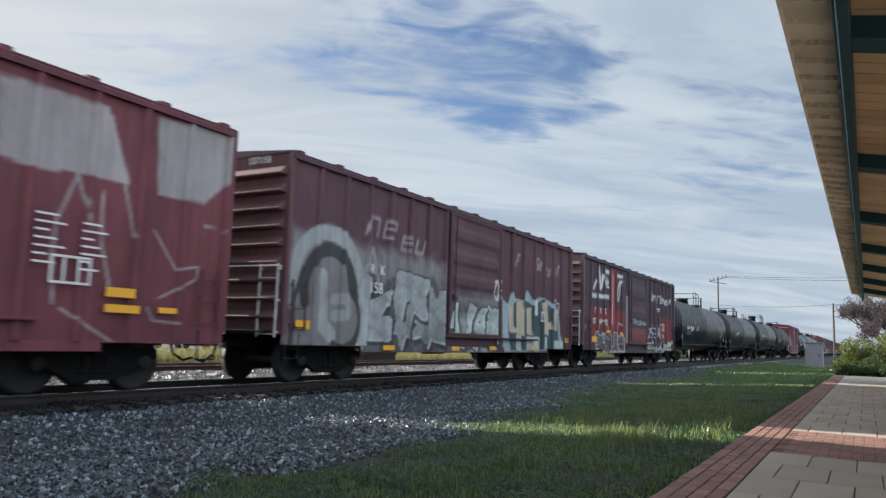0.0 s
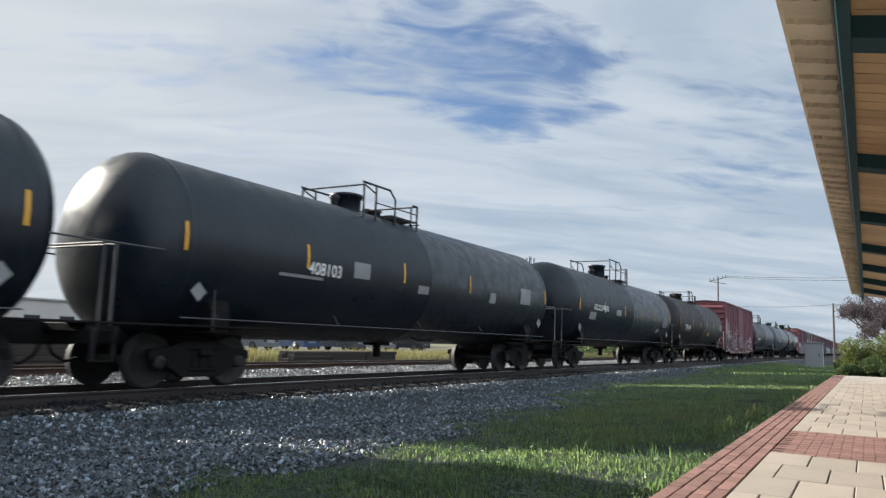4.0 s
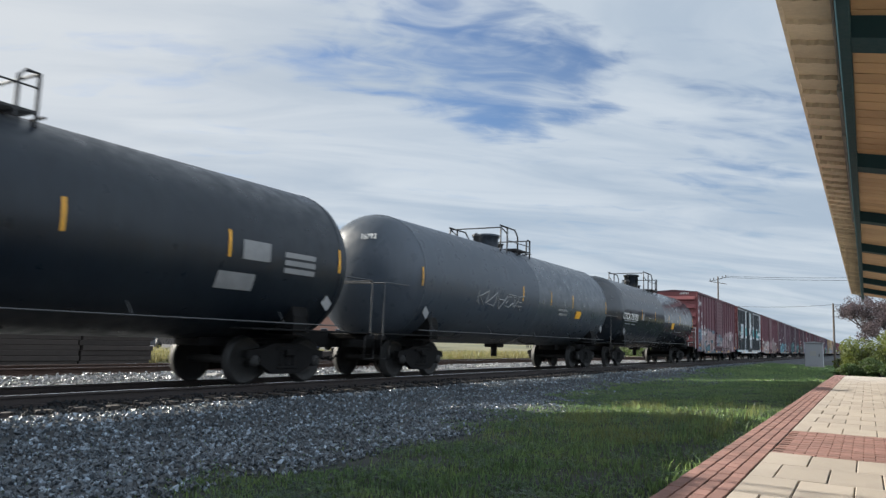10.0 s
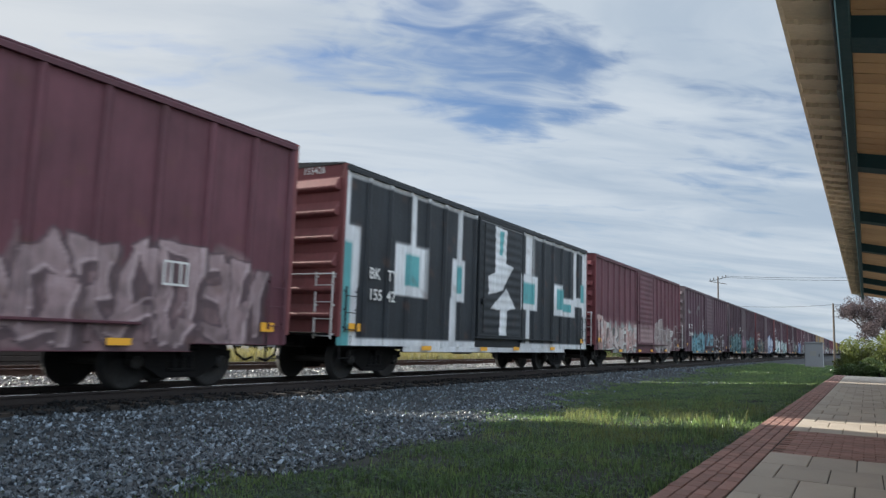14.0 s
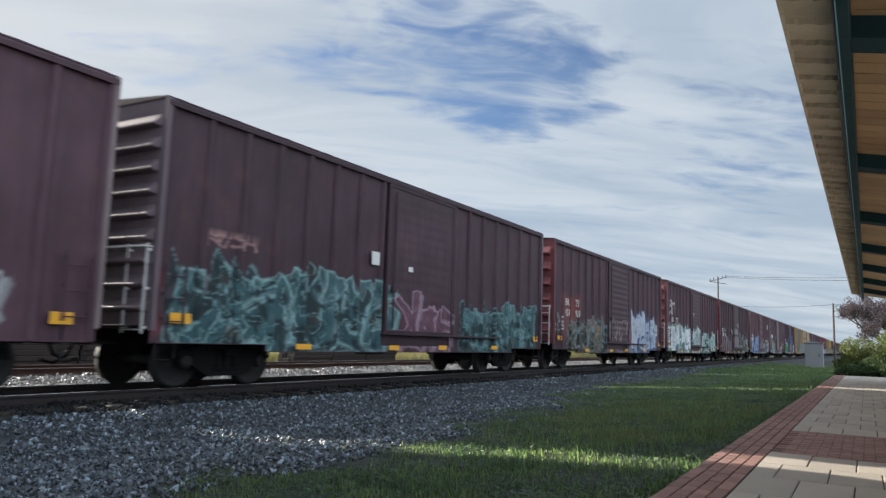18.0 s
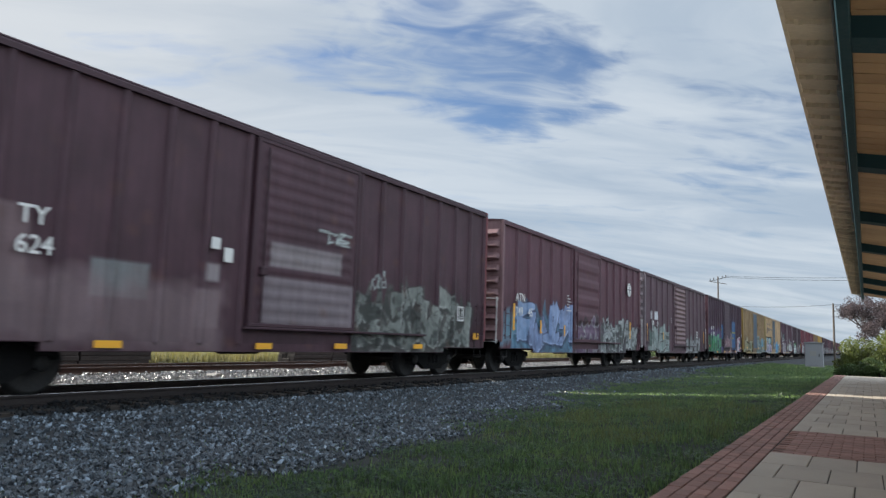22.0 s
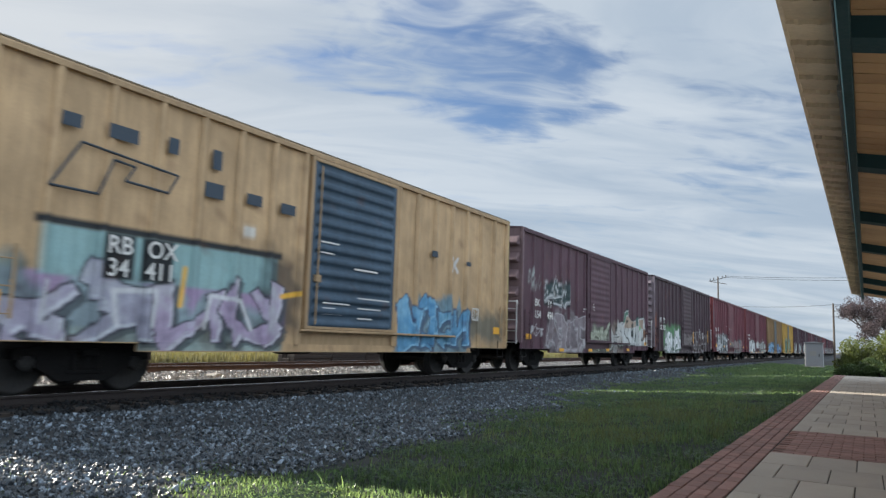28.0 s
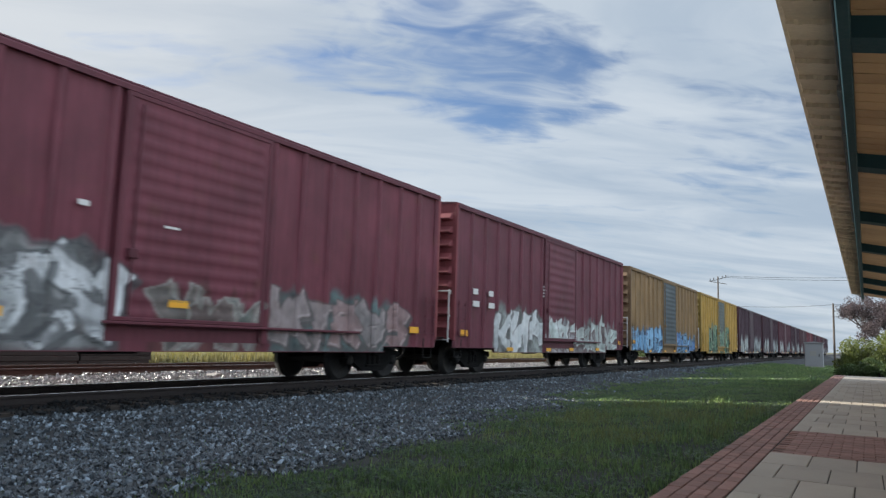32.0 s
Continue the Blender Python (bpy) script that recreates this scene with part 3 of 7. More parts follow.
# ---- canopy ----
def canopy():
    """Edge at x -0.41 and z 3.2, falling gently away from the track."""
    c = thing("canopy", pose(0, 0, 0), "wooden station canopy with tan boards and dark teal beams", "canopy", kind="structure")
    fall = 0.2
    def z_at(x):
        return 3.2 - fall * (x + 0.41)
    rng = random.Random(3)
    y = 1.0
    while y < 31.6:
        step = 0.385
        w = 0.435
        g = Geo()
        n = 13
        vs, fs = [], []
        ph = rng.uniform(0, 6)
        for k in range(n):
            x = -0.405 + 0.31 * k / (n - 1)
            wav = 0.022 * abs(math.sin(k * 0.62 + ph)) + 0.006 * math.sin(k * 2.7 + ph * 2)
            for yy, zz in ((y + wav, -0.020), (y + w * 0.5, 0.004), (y + w, 0.022), (y + w, 0.042), (y + wav, 0.044)):
                vs.append((x, yy, z_at(x) + zz))
        m = 5
        for k in range(n - 1):
            for e in range(m):
                fs.append((k * m + e, k * m + (e + 1) % m, k * m + m + (e + 1) % m, k * m + m + e))
        fs += [tuple(range(m)), tuple(range(n * m - 1, (n - 1) * m - 1, -1))]
        g.add(vs, fs)
        part("eave_board", g, TILE, c)
        y += step
    back = Geo().prism([(-0.40, z_at(-0.40) + 0.045), (-0.40, z_at(-0.40) + 0.12), (4.5, z_at(4.5) + 0.12), (4.5, z_at(4.5) + 0.045)], 0.6, 31.7, "y")
    part("roof_deck", back, BOARD, c, "brown roof deck boards seen from below")
    lip = Geo().prism([(-0.43, z_at(-0.41) - 0.01), (-0.43, z_at(-0.41) + 0.13), (-0.405, z_at(-0.41) + 0.13), (-0.405, z_at(-0.41) - 0.01)], 0.6, 31.7, "y")
    part("drip_edge", lip, TILE, c, "thin pale metal drip edge")
    beam = Geo().box((-0.10, 0.6, z_at(-0.06) - 0.14), (-0.02, 31.7, z_at(-0.06) + 0.04), 0.01)
    part("edge_beam", beam, TEAL, c, "dark teal beam along the eave")
    y = 1.55
    while y < 31.5:
        g = Geo().prism([(-0.02, z_at(-0.02) - 0.13), (-0.02, z_at(-0.02) + 0.04), (4.4, z_at(4.4) + 0.04), (4.4, z_at(4.4) - 0.13)], y - 0.14, y + 0.14, "y")
        part("rafter", g, TEAL, c, "dark teal cross beam")
        y += 3.78
    y = 0.7
    while y < 31.5:
        g = Geo().prism([(-0.015, z_at(-0.015) + 0.02), (-0.015, z_at(-0.015) + 0.043), (4.4, z_at(4.4) + 0.043), (4.4, z_at(4.4) + 0.02)], y, y + 0.226, "y")
        part("deck_board", g, BOARD, c)
        y += 0.245
    pipe = Geo().tube([(-0.115, 1.0, 3.10), (-0.115, 6.55, 3.10)], 0.010).tube([(-0.115, 6.55, 3.10), (-0.115, 13.5, 3.10)], 0.022)
    pipe.box((-0.14, 6.5, 3.06), (-0.09, 6.66, 3.13), 0.008).box((-0.14, 7.9, 3.06), (-0.09, 8.05, 3.13), 0.008)
    part("conduit", pipe, CONCRETE, c, "grey electrical conduit with couplings under the beam")
    for yy in (2.0, 9.5, 17.0, 24.5, 30.8):
        part("post", Geo().box((2.9, yy - 0.1, PAVE_Z), (3.1, yy + 0.1, 2.6), 0.015), TEAL, c, "square dark teal canopy post")


canopy()


# ---- freight cars ----
LEN = 15.9


LETTERS = (
    ((0.05, 0, 0.05, 1), (0.05, 1, 0.75, 0.95), (0.75, 0.95, 0.85, 0.62), (0.85, 0.62, 0.1, 0.48), (0.3, 0.48, 1.0, 0)),
    ((0, 0, 0.42, 1), (0.42, 1, 0.6, 0.95), (0.6, 0.95, 1, 0), (0.2, 0.36, 0.85, 0.36)),
    ((0.95, 0.9, 0.35, 1), (0.35, 1, 0.05, 0.72), (0.05, 0.72, 0.9, 0.38), (0.9, 0.38, 0.75, 0.05), (0.75, 0.05, 0.0, 0.06)),
    ((0.08, 1, 0.08, 0.25), (0.08, 0.25, 0.35, 0), (0.35, 0, 0.7, 0.05), (0.7, 0.05, 0.95, 0.4), (0.95, 0.4, 0.95, 1)),
    ((0, 0.95, 1, 1), (0.5, 1, 0.45, 0), (0.45, 0, 0.15, 0.05)),
    ((0.9, 0.95, 0.1, 0.9), (0.1, 0.9, 0.08, 0.05), (0.08, 0.05, 0.95, 0.08), (0.1, 0.5, 0.8, 0.55)),
    ((0.08, 0, 0.1, 1), (0.9, 1, 0.12, 0.45), (0.3, 0.55, 1.0, 0)),
    ((0.05, 0, 0.1, 0.95), (0.1, 0.95, 0.9, 0.05), (0.9, 0.05, 0.92, 1)),
    ((0.5, 1, 0.08, 0.7), (0.08, 0.7, 0.12, 0.2), (0.12, 0.2, 0.5, 0), (0.5, 0, 0.92, 0.3), (0.92, 0.3, 0.9, 0.75), (0.9, 0.75, 0.5, 1)),
)


def strokes_of(seed, y0, y1, z0, z1, count, lean=0.0, fat=0.19):
    """Broad spray strokes that fill a stretch of a car's side like a row of bold shapes."""
    rng = np.random.default_rng(seed)
    out = []
    w = (y1 - y0) / count
    order = rng.permutation(len(LETTERS))
    for k in range(count):
        a = y0 + w * k
        lo, hi = z0 + rng.uniform(0.02, 0.14) * (z1 - z0), z1 - rng.uniform(0.02, 0.30) * (z1 - z0)
        tip = rng.uniform(-0.12, 0.12)
        wide = fat * min(w, (hi - lo) * 0.8) * rng.uniform(0.85, 1.15)
        flip, over = rng.random() < 0.5, rng.random() < 0.4
        spare = LETTERS[order[(k + 3) % len(LETTERS)]]
        forms = list(LETTERS[order[k % len(LETTERS)]]) + [spare[0], spare[-1]][:rng.integers(0, 3)]
        for f in forms:
            f = np.array(f, float)
            if flip:
                f[[0, 2]] = 1 - f[[0, 2]]
            if over:
                f[[1, 3]] = 1 - f[[1, 3]]
            g = np.array([a + w * (0.02 + 0.96 * f[0]), lo + wide + (hi - lo - 2 * wide) * f[1], a + w * (0.02 + 0.96 * f[2]), lo + wide + (hi - lo - 2 * wide) * f[3]])
            g += rng.normal(0, 0.06 * w, 4)
            g[0] += (lean + tip) * (g[1] - z0)
            g[2] += (lean + tip) * (g[3] - z0)
            out.append((*g, wide, k))
    return out


def seg_dist(p, s):
    a, d = np.array(s[:2]), np.array(s[2:4]) - np.array(s[:2])
    t = np.clip(((p - a) @ d) / max(d @ d, 1e-6), 0, 1)
    return np.linalg.norm(p - a - t[:, None] * d, axis=1)


def blade_dist(p, s):
    """Distance from a tapering, square-cut stroke that is broad at its start."""
    a, d = np.array(s[:2]), np.array(s[2:4]) - np.array(s[:2])
    long = max(float(np.hypot(*d)), 1e-3)
    r = p - a
    t = (r @ d) / long ** 2
    across = np.abs(r[:, 0] * d[1] - r[:, 1] * d[0]) / long
    wide = s[4] * (1.35 - 0.85 * np.clip(t, 0, 1))
    return np.maximum(np.maximum(across - wide, -t * long - 0.4 * s[4]), (t - 1) * long - 0.5 * s[4])


def smooth_noise(p, scale, seed):
    """Cheap smooth noise for spray edges."""
    x, y = p[:, 0] * scale + seed * 1.7, p[:, 1] * scale - seed * 0.9
    return (np.sin(x * 1.3 + 2.0 * np.sin(y * 0.7)) * np.cos(y * 1.9 - 1.3 * np.sin(x * 0.9)) + 0.5 * np.sin(x * 3.7 + y * 2.3) * np.cos(y * 4.1)) / 1.5


def lay(col, mask, c):
    return col * (1 - mask[:, None]) + np.array(c)[None] * mask[:, None]


def soft(d, edge, width):
    return np.clip((edge - d) / width + 0.5, 0, 1)


def spray(col, p, seed, fill, second, line, y0, y1, z0, z1, count, lean):
    """One sprayed piece: a soft ground with a jagged crest, then fat outlined shapes that overlap one another."""
    fill, second, line = np.array(fill, float), np.array(second, float), np.array(line, float)
    rng = np.random.default_rng(seed + 55)
    high = z1 - z0
    q = p + 0.075 * high * np.stack([smooth_noise(p, 2.1 / high, seed), smooth_noise(p, 1.9 / high, seed + 5)], -1) + 0.025 * np.stack([smooth_noise(p, 5.2, seed + 1), smooth_noise(p, 4.7, seed + 9)], -1)
    ky = np.linspace(y0 - 0.15, y1 + 0.15, count * 5 + 1)
    kz = z0 + high * rng.uniform(0.55, 1.0, len(ky))
    kz[0], kz[-1] = z0 + 0.05, z0 + 0.1
    crest = np.interp(q[:, 0] + 0.3 * (lean - 0.1) * (q[:, 1] - z0), ky, kz)
    mass = np.maximum(np.maximum((q[:, 1] - crest) * 0.6, z0 - 0.02 - q[:, 1]), np.maximum(y0 - 0.1 - q[:, 0], q[:, 0] - y1 - 0.1))
    fold = smooth_noise(np.stack([q[:, 0] + 0.5 * q[:, 1], q[:, 1] * 0.8], -1), 2.7, seed + 2)
    small = smooth_noise(np.stack([q[:, 0] - 0.6 * q[:, 1], q[:, 1]], -1), 6.5, seed + 6)
    bright = np.minimum(np.maximum(second, fill) * 1.15 + 0.06, 0.8)
    back = np.clip(0.62 + 0.38 * fold + 0.15 * small, 0.2, 1)[:, None] * second[None]
    m = (soft(mass + 0.03 * small, 0.0, 0.10) * 0.85)[:, None]
    col = col * (1 - m) + back * m
    parts = strokes_of(seed, y0, y1, z0, z1, count, lean)
    order = rng.permutation(count)
    rise = np.clip((q[:, 1] - z0) / high, 0, 1)
    for k in order:
        mine = [s for s in parts if s[5] == k]
        d = np.min([blade_dist(q, s) for s in mine], axis=0)
        lit = np.min([blade_dist(q + np.array([0.05, -0.05]), s) for s in mine], axis=0)
        cast = np.min([blade_dist(q + np.array([-0.09, 0.07]), s) for s in mine], axis=0)
        col = lay(col, soft(cast, 0.035, 0.03) * 0.8, line * 0.6 + second * 0.12)
        col = lay(col, soft(d, 0.036, 0.025) * 0.9, line)
        hue = rng.uniform(0, 0.45)
        mid = fill * (1 - hue) + second * hue
        u = np.clip(0.30 + 0.45 * rise + 0.35 * fold + 0.22 * small + rng.uniform(-0.12, 0.12), 0, 1)[:, None]
        body = np.where(u < 0.5, mid * (0.55 + 0.9 * u), mid + (bright - mid) * (u - 0.5) * 1.3)
        m = soft(d, 0.0, 0.025)[:, None]
        col = col * (1 - m) + body * m
        edge = soft(d, -0.012, 0.02) * soft(-lit, 0.0, 0.03)
        col = lay(col, edge * 0.6, np.minimum(bright * 1.15 + 0.05, 0.85))
    if lean > 0.24:
        # a tangle of folds: pale ridges and deep shade
        far = q + 0.30 * np.stack([smooth_noise(q, 2.2, seed + 31), smooth_noise(q, 2.6, seed + 37)], -1)
        ridge = np.abs(smooth_noise(far, 3.0, seed + 41))
        inside = soft(mass, 0.0, 0.05)
        col = lay(col, inside * np.clip(smooth_noise(far, 3.6, seed + 43) * 3.0, 0, 0.9), fill * 0.22)
        col = lay(col, inside * soft(ridge, 0.04, 0.09) * 0.8, line)
        col = lay(col, soft(np.abs(mass), 0.012, 0.03) * 0.7, line)
    for _ in range(count):
        a, b = rng.uniform(y0, y1), z0 + high * rng.uniform(0.15, 0.7)
        s = (a, b, a + rng.uniform(-0.5, 0.5), b + rng.uniform(-0.25, 0.35))
        col = lay(col, soft(seg_dist(q, s), 0.016, 0.025) * soft(mass, 0, 0.02) * 0.7, line if rng.random() < 0.6 else bright)
    return col


def side_paint(spec, p):
    """Colours of a car's side at points (y, z): base paint, wear, then what was sprayed on it."""
    col = np.tile(np.array(spec["col"], float), (len(p), 1))
    col *= (1 + 0.10 * smooth_noise(p, 1.1, spec["seed"]) + 0.06 * smooth_noise(p, 4.0, spec["seed"] + 3))[:, None]
    for c, y0, y1, z0, z1 in spec.get("patch", ()):
        d = np.maximum(np.maximum(y0 - p[:, 0], p[:, 0] - y1), np.maximum(z0 - p[:, 1], p[:, 1] - z1))
        col = lay(col, soft(d, 0, 0.06), c)
    for c, y0, y1, z0, z1 in spec.get("haze", ()):
        d = np.maximum(np.maximum(y0 - p[:, 0], p[:, 0] - y1), np.maximum(z0 - p[:, 1], p[:, 1] - z1))
        col = lay(col, soft(d + 0.16 * smooth_noise(p, 3.0, spec["seed"] + 8), 0, 0.35) * 0.75, c)
    for i, g in enumerate(spec.get("piece", ())):
        fill, second, line, y0, y1, z0, z1, count = g[:8]
        lean = g[8] if len(g) > 8 else 0.0
        seed = spec["seed"] * 7 + i
        near = np.nonzero((p[:, 0] > y0 - 0.7) & (p[:, 0] < y1 + 0.7) & (p[:, 1] > z0 - 0.7) & (p[:, 1] < z1 + 0.7))[0]
        if z0 < 1.26:
            z0 = 0.60
        if len(near):
            col[near] = spray(col[near], p[near], seed, fill, second, line, y0, y1, z0, z1, count, lean)
    for c, pts in spec.get("poly", ()):
        n, odd, d = len(pts), np.zeros(len(p), bool), np.full(len(p), 9.0)
        warp = p + 0.02 * np.stack([smooth_noise(p, 5, 3), smooth_noise(p, 4.3, 5)], -1)
        for k in range(n):
            (ya, za), (yb, zb) = pts[k], pts[(k + 1) % n]
            d = np.minimum(d, seg_dist(warp, (ya, za, yb, zb)))
            if za != zb:
                odd ^= ((za > warp[:, 1]) != (zb > warp[:, 1])) & (warp[:, 0] < ya + (warp[:, 1] - za) * (yb - ya) / (zb - za))
        col = lay(col, soft(np.where(odd, -d, d), 0, 0.035), c)
    for i, (c, y0, y1, z0, z1, wid) in enumerate(spec.get("tag", ())):
        hit = (p[:, 0] > y0 - 0.3) & (p[:, 0] < y1 + 0.3) & (p[:, 1] > z0 - 0.3) & (p[:, 1] < z1 + 0.3)
        if hit.any():
            seed = spec["seed"] * 13 + i
            count = max(2, int((y1 - y0) / (0.55 * (z1 - z0) + 0.10)))
            q = p[hit] + 0.05 * (z1 - z0) * np.stack([smooth_noise(p[hit], 5, seed), smooth_noise(p[hit], 6, seed + 5)], -1)
            d = np.min([seg_dist(q, s) for s in strokes_of(seed, y0, y1, z0, z1, count, 0.15)], axis=0)
            m = np.zeros(len(p))
            m[hit] = soft(d, wid * 0.5, 0.03) * 0.85
            col = lay(col, m, c)
    for c, wid, pts in spec.get("line", ()):
        d = np.min([seg_dist(p, (*pts[k], *pts[k + 1])) for k in range(len(pts) - 1)], axis=0)
        col = lay(col, soft(d, wid, 0.035) * 0.9, c)
    for c, y0, y1, z0, z1 in spec.get("over", ()):
        d = np.maximum(np.maximum(y0 - p[:, 0], p[:, 0] - y1), np.maximum(z0 - p[:, 1], p[:, 1] - z1))
        col = lay(col, soft(d, 0, 0.05), c)
    rust = np.clip(smooth_noise(p, 2.4, spec["seed"] + 20) - 0.55, 0, 1) * 1.2
    return np.clip(lay(col, rust * 0.6, (0.12, 0.055, 0.035)), 0.004, 0.9)


def sheet(name, spec, ys, zs, x_of, mat=None):
    """A skin over a grid of (y, z), with its paint; x_of gives its relief."""
    gy, gz = np.meshgrid(ys, zs, indexing="ij")
    p = np.stack([gy.ravel(), gz.ravel()], -1)
    v = np.stack([x_of(p[:, 0], p[:, 1]), p[:, 0], p[:, 1]], -1)
    ny, nz = len(ys), len(zs)
    i, j = np.meshgrid(np.arange(ny - 1), np.arange(nz - 1), indexing="ij")
    a = (i * nz + j).ravel()
    me = raw_mesh(name, v, np.stack([a, a + nz, a + nz + 1, a + 1], -1), mat or CAR, True)
    tint(me, side_paint(spec, p))
    return me


def coloured(name, geo, col):
    me = geo.mesh(name, CAR)
    tint(me, np.tile(np.array(col, dtype=np.float32), (len(me.vertices), 1)))
    return me


SHARED = {}


def running_gear():
    """Meshes that all trucks share."""
    w = Geo()
    for s in (-0.753, 0.753):
        o = 1 if s > 0 else -1
        prof = [(s + o * 0.055, 0.0), (s + o * 0.055, 0.13), (s + o * 0.03, 0.17), (s + o * 0.02, 0.36), (s + o * 0.055, 0.40), (s + o * 0.06, 0.448), (s - o * 0.055, 0.457), (s - o * 0.075, 0.485), (s - o * 0.085, 0.483), (s - o * 0.085, 0.40), (s - o * 0.03, 0.36), (s - o * 0.02, 0.14), (s - o * 0.05, 0.0)]
        w.lathe(prof, (0, 0, 0), "x", 28)
    w.tube([(-1.02, 0, 0), (1.02, 0, 0)], 0.08, 12)
    for s in (-1, 1):
        w.lathe([(s * 0.95, 0.0), (s * 0.95, 0.12), (s * 1.06, 0.12), (s * 1.08, 0.10), (s * 1.08, 0.0)], (0, 0, 0), "x", 12)
        for k in range(3):
            a = k * math.tau / 3
            w.box((s * 1.075 - 0.015, math.cos(a) * 0.06 - 0.014, math.sin(a) * 0.06 - 0.014), (s * 1.075 + 0.02, math.cos(a) * 0.06 + 0.014, math.sin(a) * 0.06 + 0.014), 0.004)
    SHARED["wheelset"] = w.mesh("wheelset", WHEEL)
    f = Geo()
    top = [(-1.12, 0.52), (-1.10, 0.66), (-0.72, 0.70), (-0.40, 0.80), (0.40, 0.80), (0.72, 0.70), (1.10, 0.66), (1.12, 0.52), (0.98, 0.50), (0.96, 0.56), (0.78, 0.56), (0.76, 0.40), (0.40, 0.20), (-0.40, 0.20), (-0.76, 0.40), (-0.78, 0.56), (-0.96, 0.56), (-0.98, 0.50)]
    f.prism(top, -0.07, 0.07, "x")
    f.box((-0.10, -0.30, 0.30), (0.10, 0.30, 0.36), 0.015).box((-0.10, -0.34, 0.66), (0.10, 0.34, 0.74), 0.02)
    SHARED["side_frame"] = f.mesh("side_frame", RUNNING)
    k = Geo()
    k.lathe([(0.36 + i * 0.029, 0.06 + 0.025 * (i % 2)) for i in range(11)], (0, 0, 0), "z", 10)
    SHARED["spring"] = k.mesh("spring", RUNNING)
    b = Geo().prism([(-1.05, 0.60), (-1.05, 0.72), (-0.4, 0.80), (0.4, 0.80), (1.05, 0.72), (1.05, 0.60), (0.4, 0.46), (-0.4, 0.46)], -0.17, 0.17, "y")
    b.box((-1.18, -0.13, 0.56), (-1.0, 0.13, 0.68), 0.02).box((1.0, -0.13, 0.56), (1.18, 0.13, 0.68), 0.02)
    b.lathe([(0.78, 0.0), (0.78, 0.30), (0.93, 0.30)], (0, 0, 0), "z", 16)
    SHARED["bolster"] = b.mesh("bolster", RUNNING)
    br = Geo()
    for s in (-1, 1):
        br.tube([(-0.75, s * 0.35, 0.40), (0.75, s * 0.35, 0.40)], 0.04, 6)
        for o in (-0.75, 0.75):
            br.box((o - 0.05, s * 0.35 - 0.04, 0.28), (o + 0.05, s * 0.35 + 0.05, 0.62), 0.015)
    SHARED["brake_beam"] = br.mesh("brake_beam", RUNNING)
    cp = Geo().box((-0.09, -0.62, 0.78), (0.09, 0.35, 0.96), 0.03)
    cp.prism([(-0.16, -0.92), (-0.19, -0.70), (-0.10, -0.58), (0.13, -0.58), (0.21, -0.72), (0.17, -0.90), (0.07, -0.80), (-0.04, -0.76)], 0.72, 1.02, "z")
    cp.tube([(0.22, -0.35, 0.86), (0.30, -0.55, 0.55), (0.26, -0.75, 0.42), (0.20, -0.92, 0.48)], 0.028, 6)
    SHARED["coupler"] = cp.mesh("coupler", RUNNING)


running_gear()
WHEELSETS = []
CARS = []


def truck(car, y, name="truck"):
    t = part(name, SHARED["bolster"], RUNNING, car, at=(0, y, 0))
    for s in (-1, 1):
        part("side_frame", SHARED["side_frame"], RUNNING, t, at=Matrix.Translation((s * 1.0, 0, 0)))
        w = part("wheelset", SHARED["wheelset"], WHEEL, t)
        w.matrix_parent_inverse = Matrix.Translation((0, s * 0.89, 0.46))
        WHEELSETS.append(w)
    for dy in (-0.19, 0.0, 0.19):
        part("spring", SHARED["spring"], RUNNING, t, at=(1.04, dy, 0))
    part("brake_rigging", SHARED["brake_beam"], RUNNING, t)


def coupler(car, y, back=False):
    part("coupler", SHARED["coupler"], RUNNING, car, at=pose(0, y, 0, 0, 0, 180 if back else 0))


def ladder_mesh(width, z0, z1, step, r=0.014, stand=0.09):
    """Rungs and rails facing +x, y from 0 to width."""
    g = Geo()
    for y in (0.0, width):
        g.box((stand - 0.012, y - 0.022, z0), (stand + 0.012, y + 0.022, z1), 0.004)
        for z in (z0 + 0.1, (z0 + z1) / 2, z1 - 0.1):
            g.box((0, y - 0.015, z - 0.02), (stand, y + 0.015, z + 0.02))
    z = z0 + 0.06
    while z < z1:
        g.tube([(stand, 0, z), (stand, width, z)], r, 6)
        z += step
    return g


def ribs_end(col, top, peak, n):
    """A pressed-steel end with n horizontal ribs, facing -y, half width 1.53."""
    g = Geo()
    z0, w = 1.02, 1.53
    prof = [(0.0, z0)]
    band = (top - 0.25 - z0 - 0.1) / n
    for k in range(n):
        b = z0 + 0.1 + k * band
        prof += [(0.0, b + band * 0.03), (0.0, b + band * 0.36), (-0.10, b + band * 0.44), (-0.125, b + band * 0.50), (-0.125, b + band * 0.56), (-0.05, b + band * 0.82), (0.0, b + band * 0.97)]
    prof.append((0.0, top))
    xs = [-w, -w + 0.10, -w + 0.16, -0.5, 0.5, w - 0.16, w - 0.10, w]
    vs = []
    for x in xs:
        flat = 0.0 if abs(x) > w - 0.12 else 1.0
        for d, z in prof:
            vs.append((x, d * flat, z))
    m = len(prof)
    g.add(vs, [(i * m + j, (i + 1) * m + j, (i + 1) * m + j + 1, i * m + j + 1) for i in range(len(xs) - 1) for j in range(m - 1)])
    g.prism([(-w, top), (w, top), (w, top + 0.02), (0, peak - 0.01), (-w, top + 0.02)], -0.005, 0.12, "y")
    g.box((-w, 0.002, z0), (w, 0.06, top))
    for s in (-1, 1):
        g.box((s * w - 0.05, -0.03, z0 - 0.05), (s * w + 0.04, 0.06, top), 0.01)
    return coloured("end_panel", g, col)


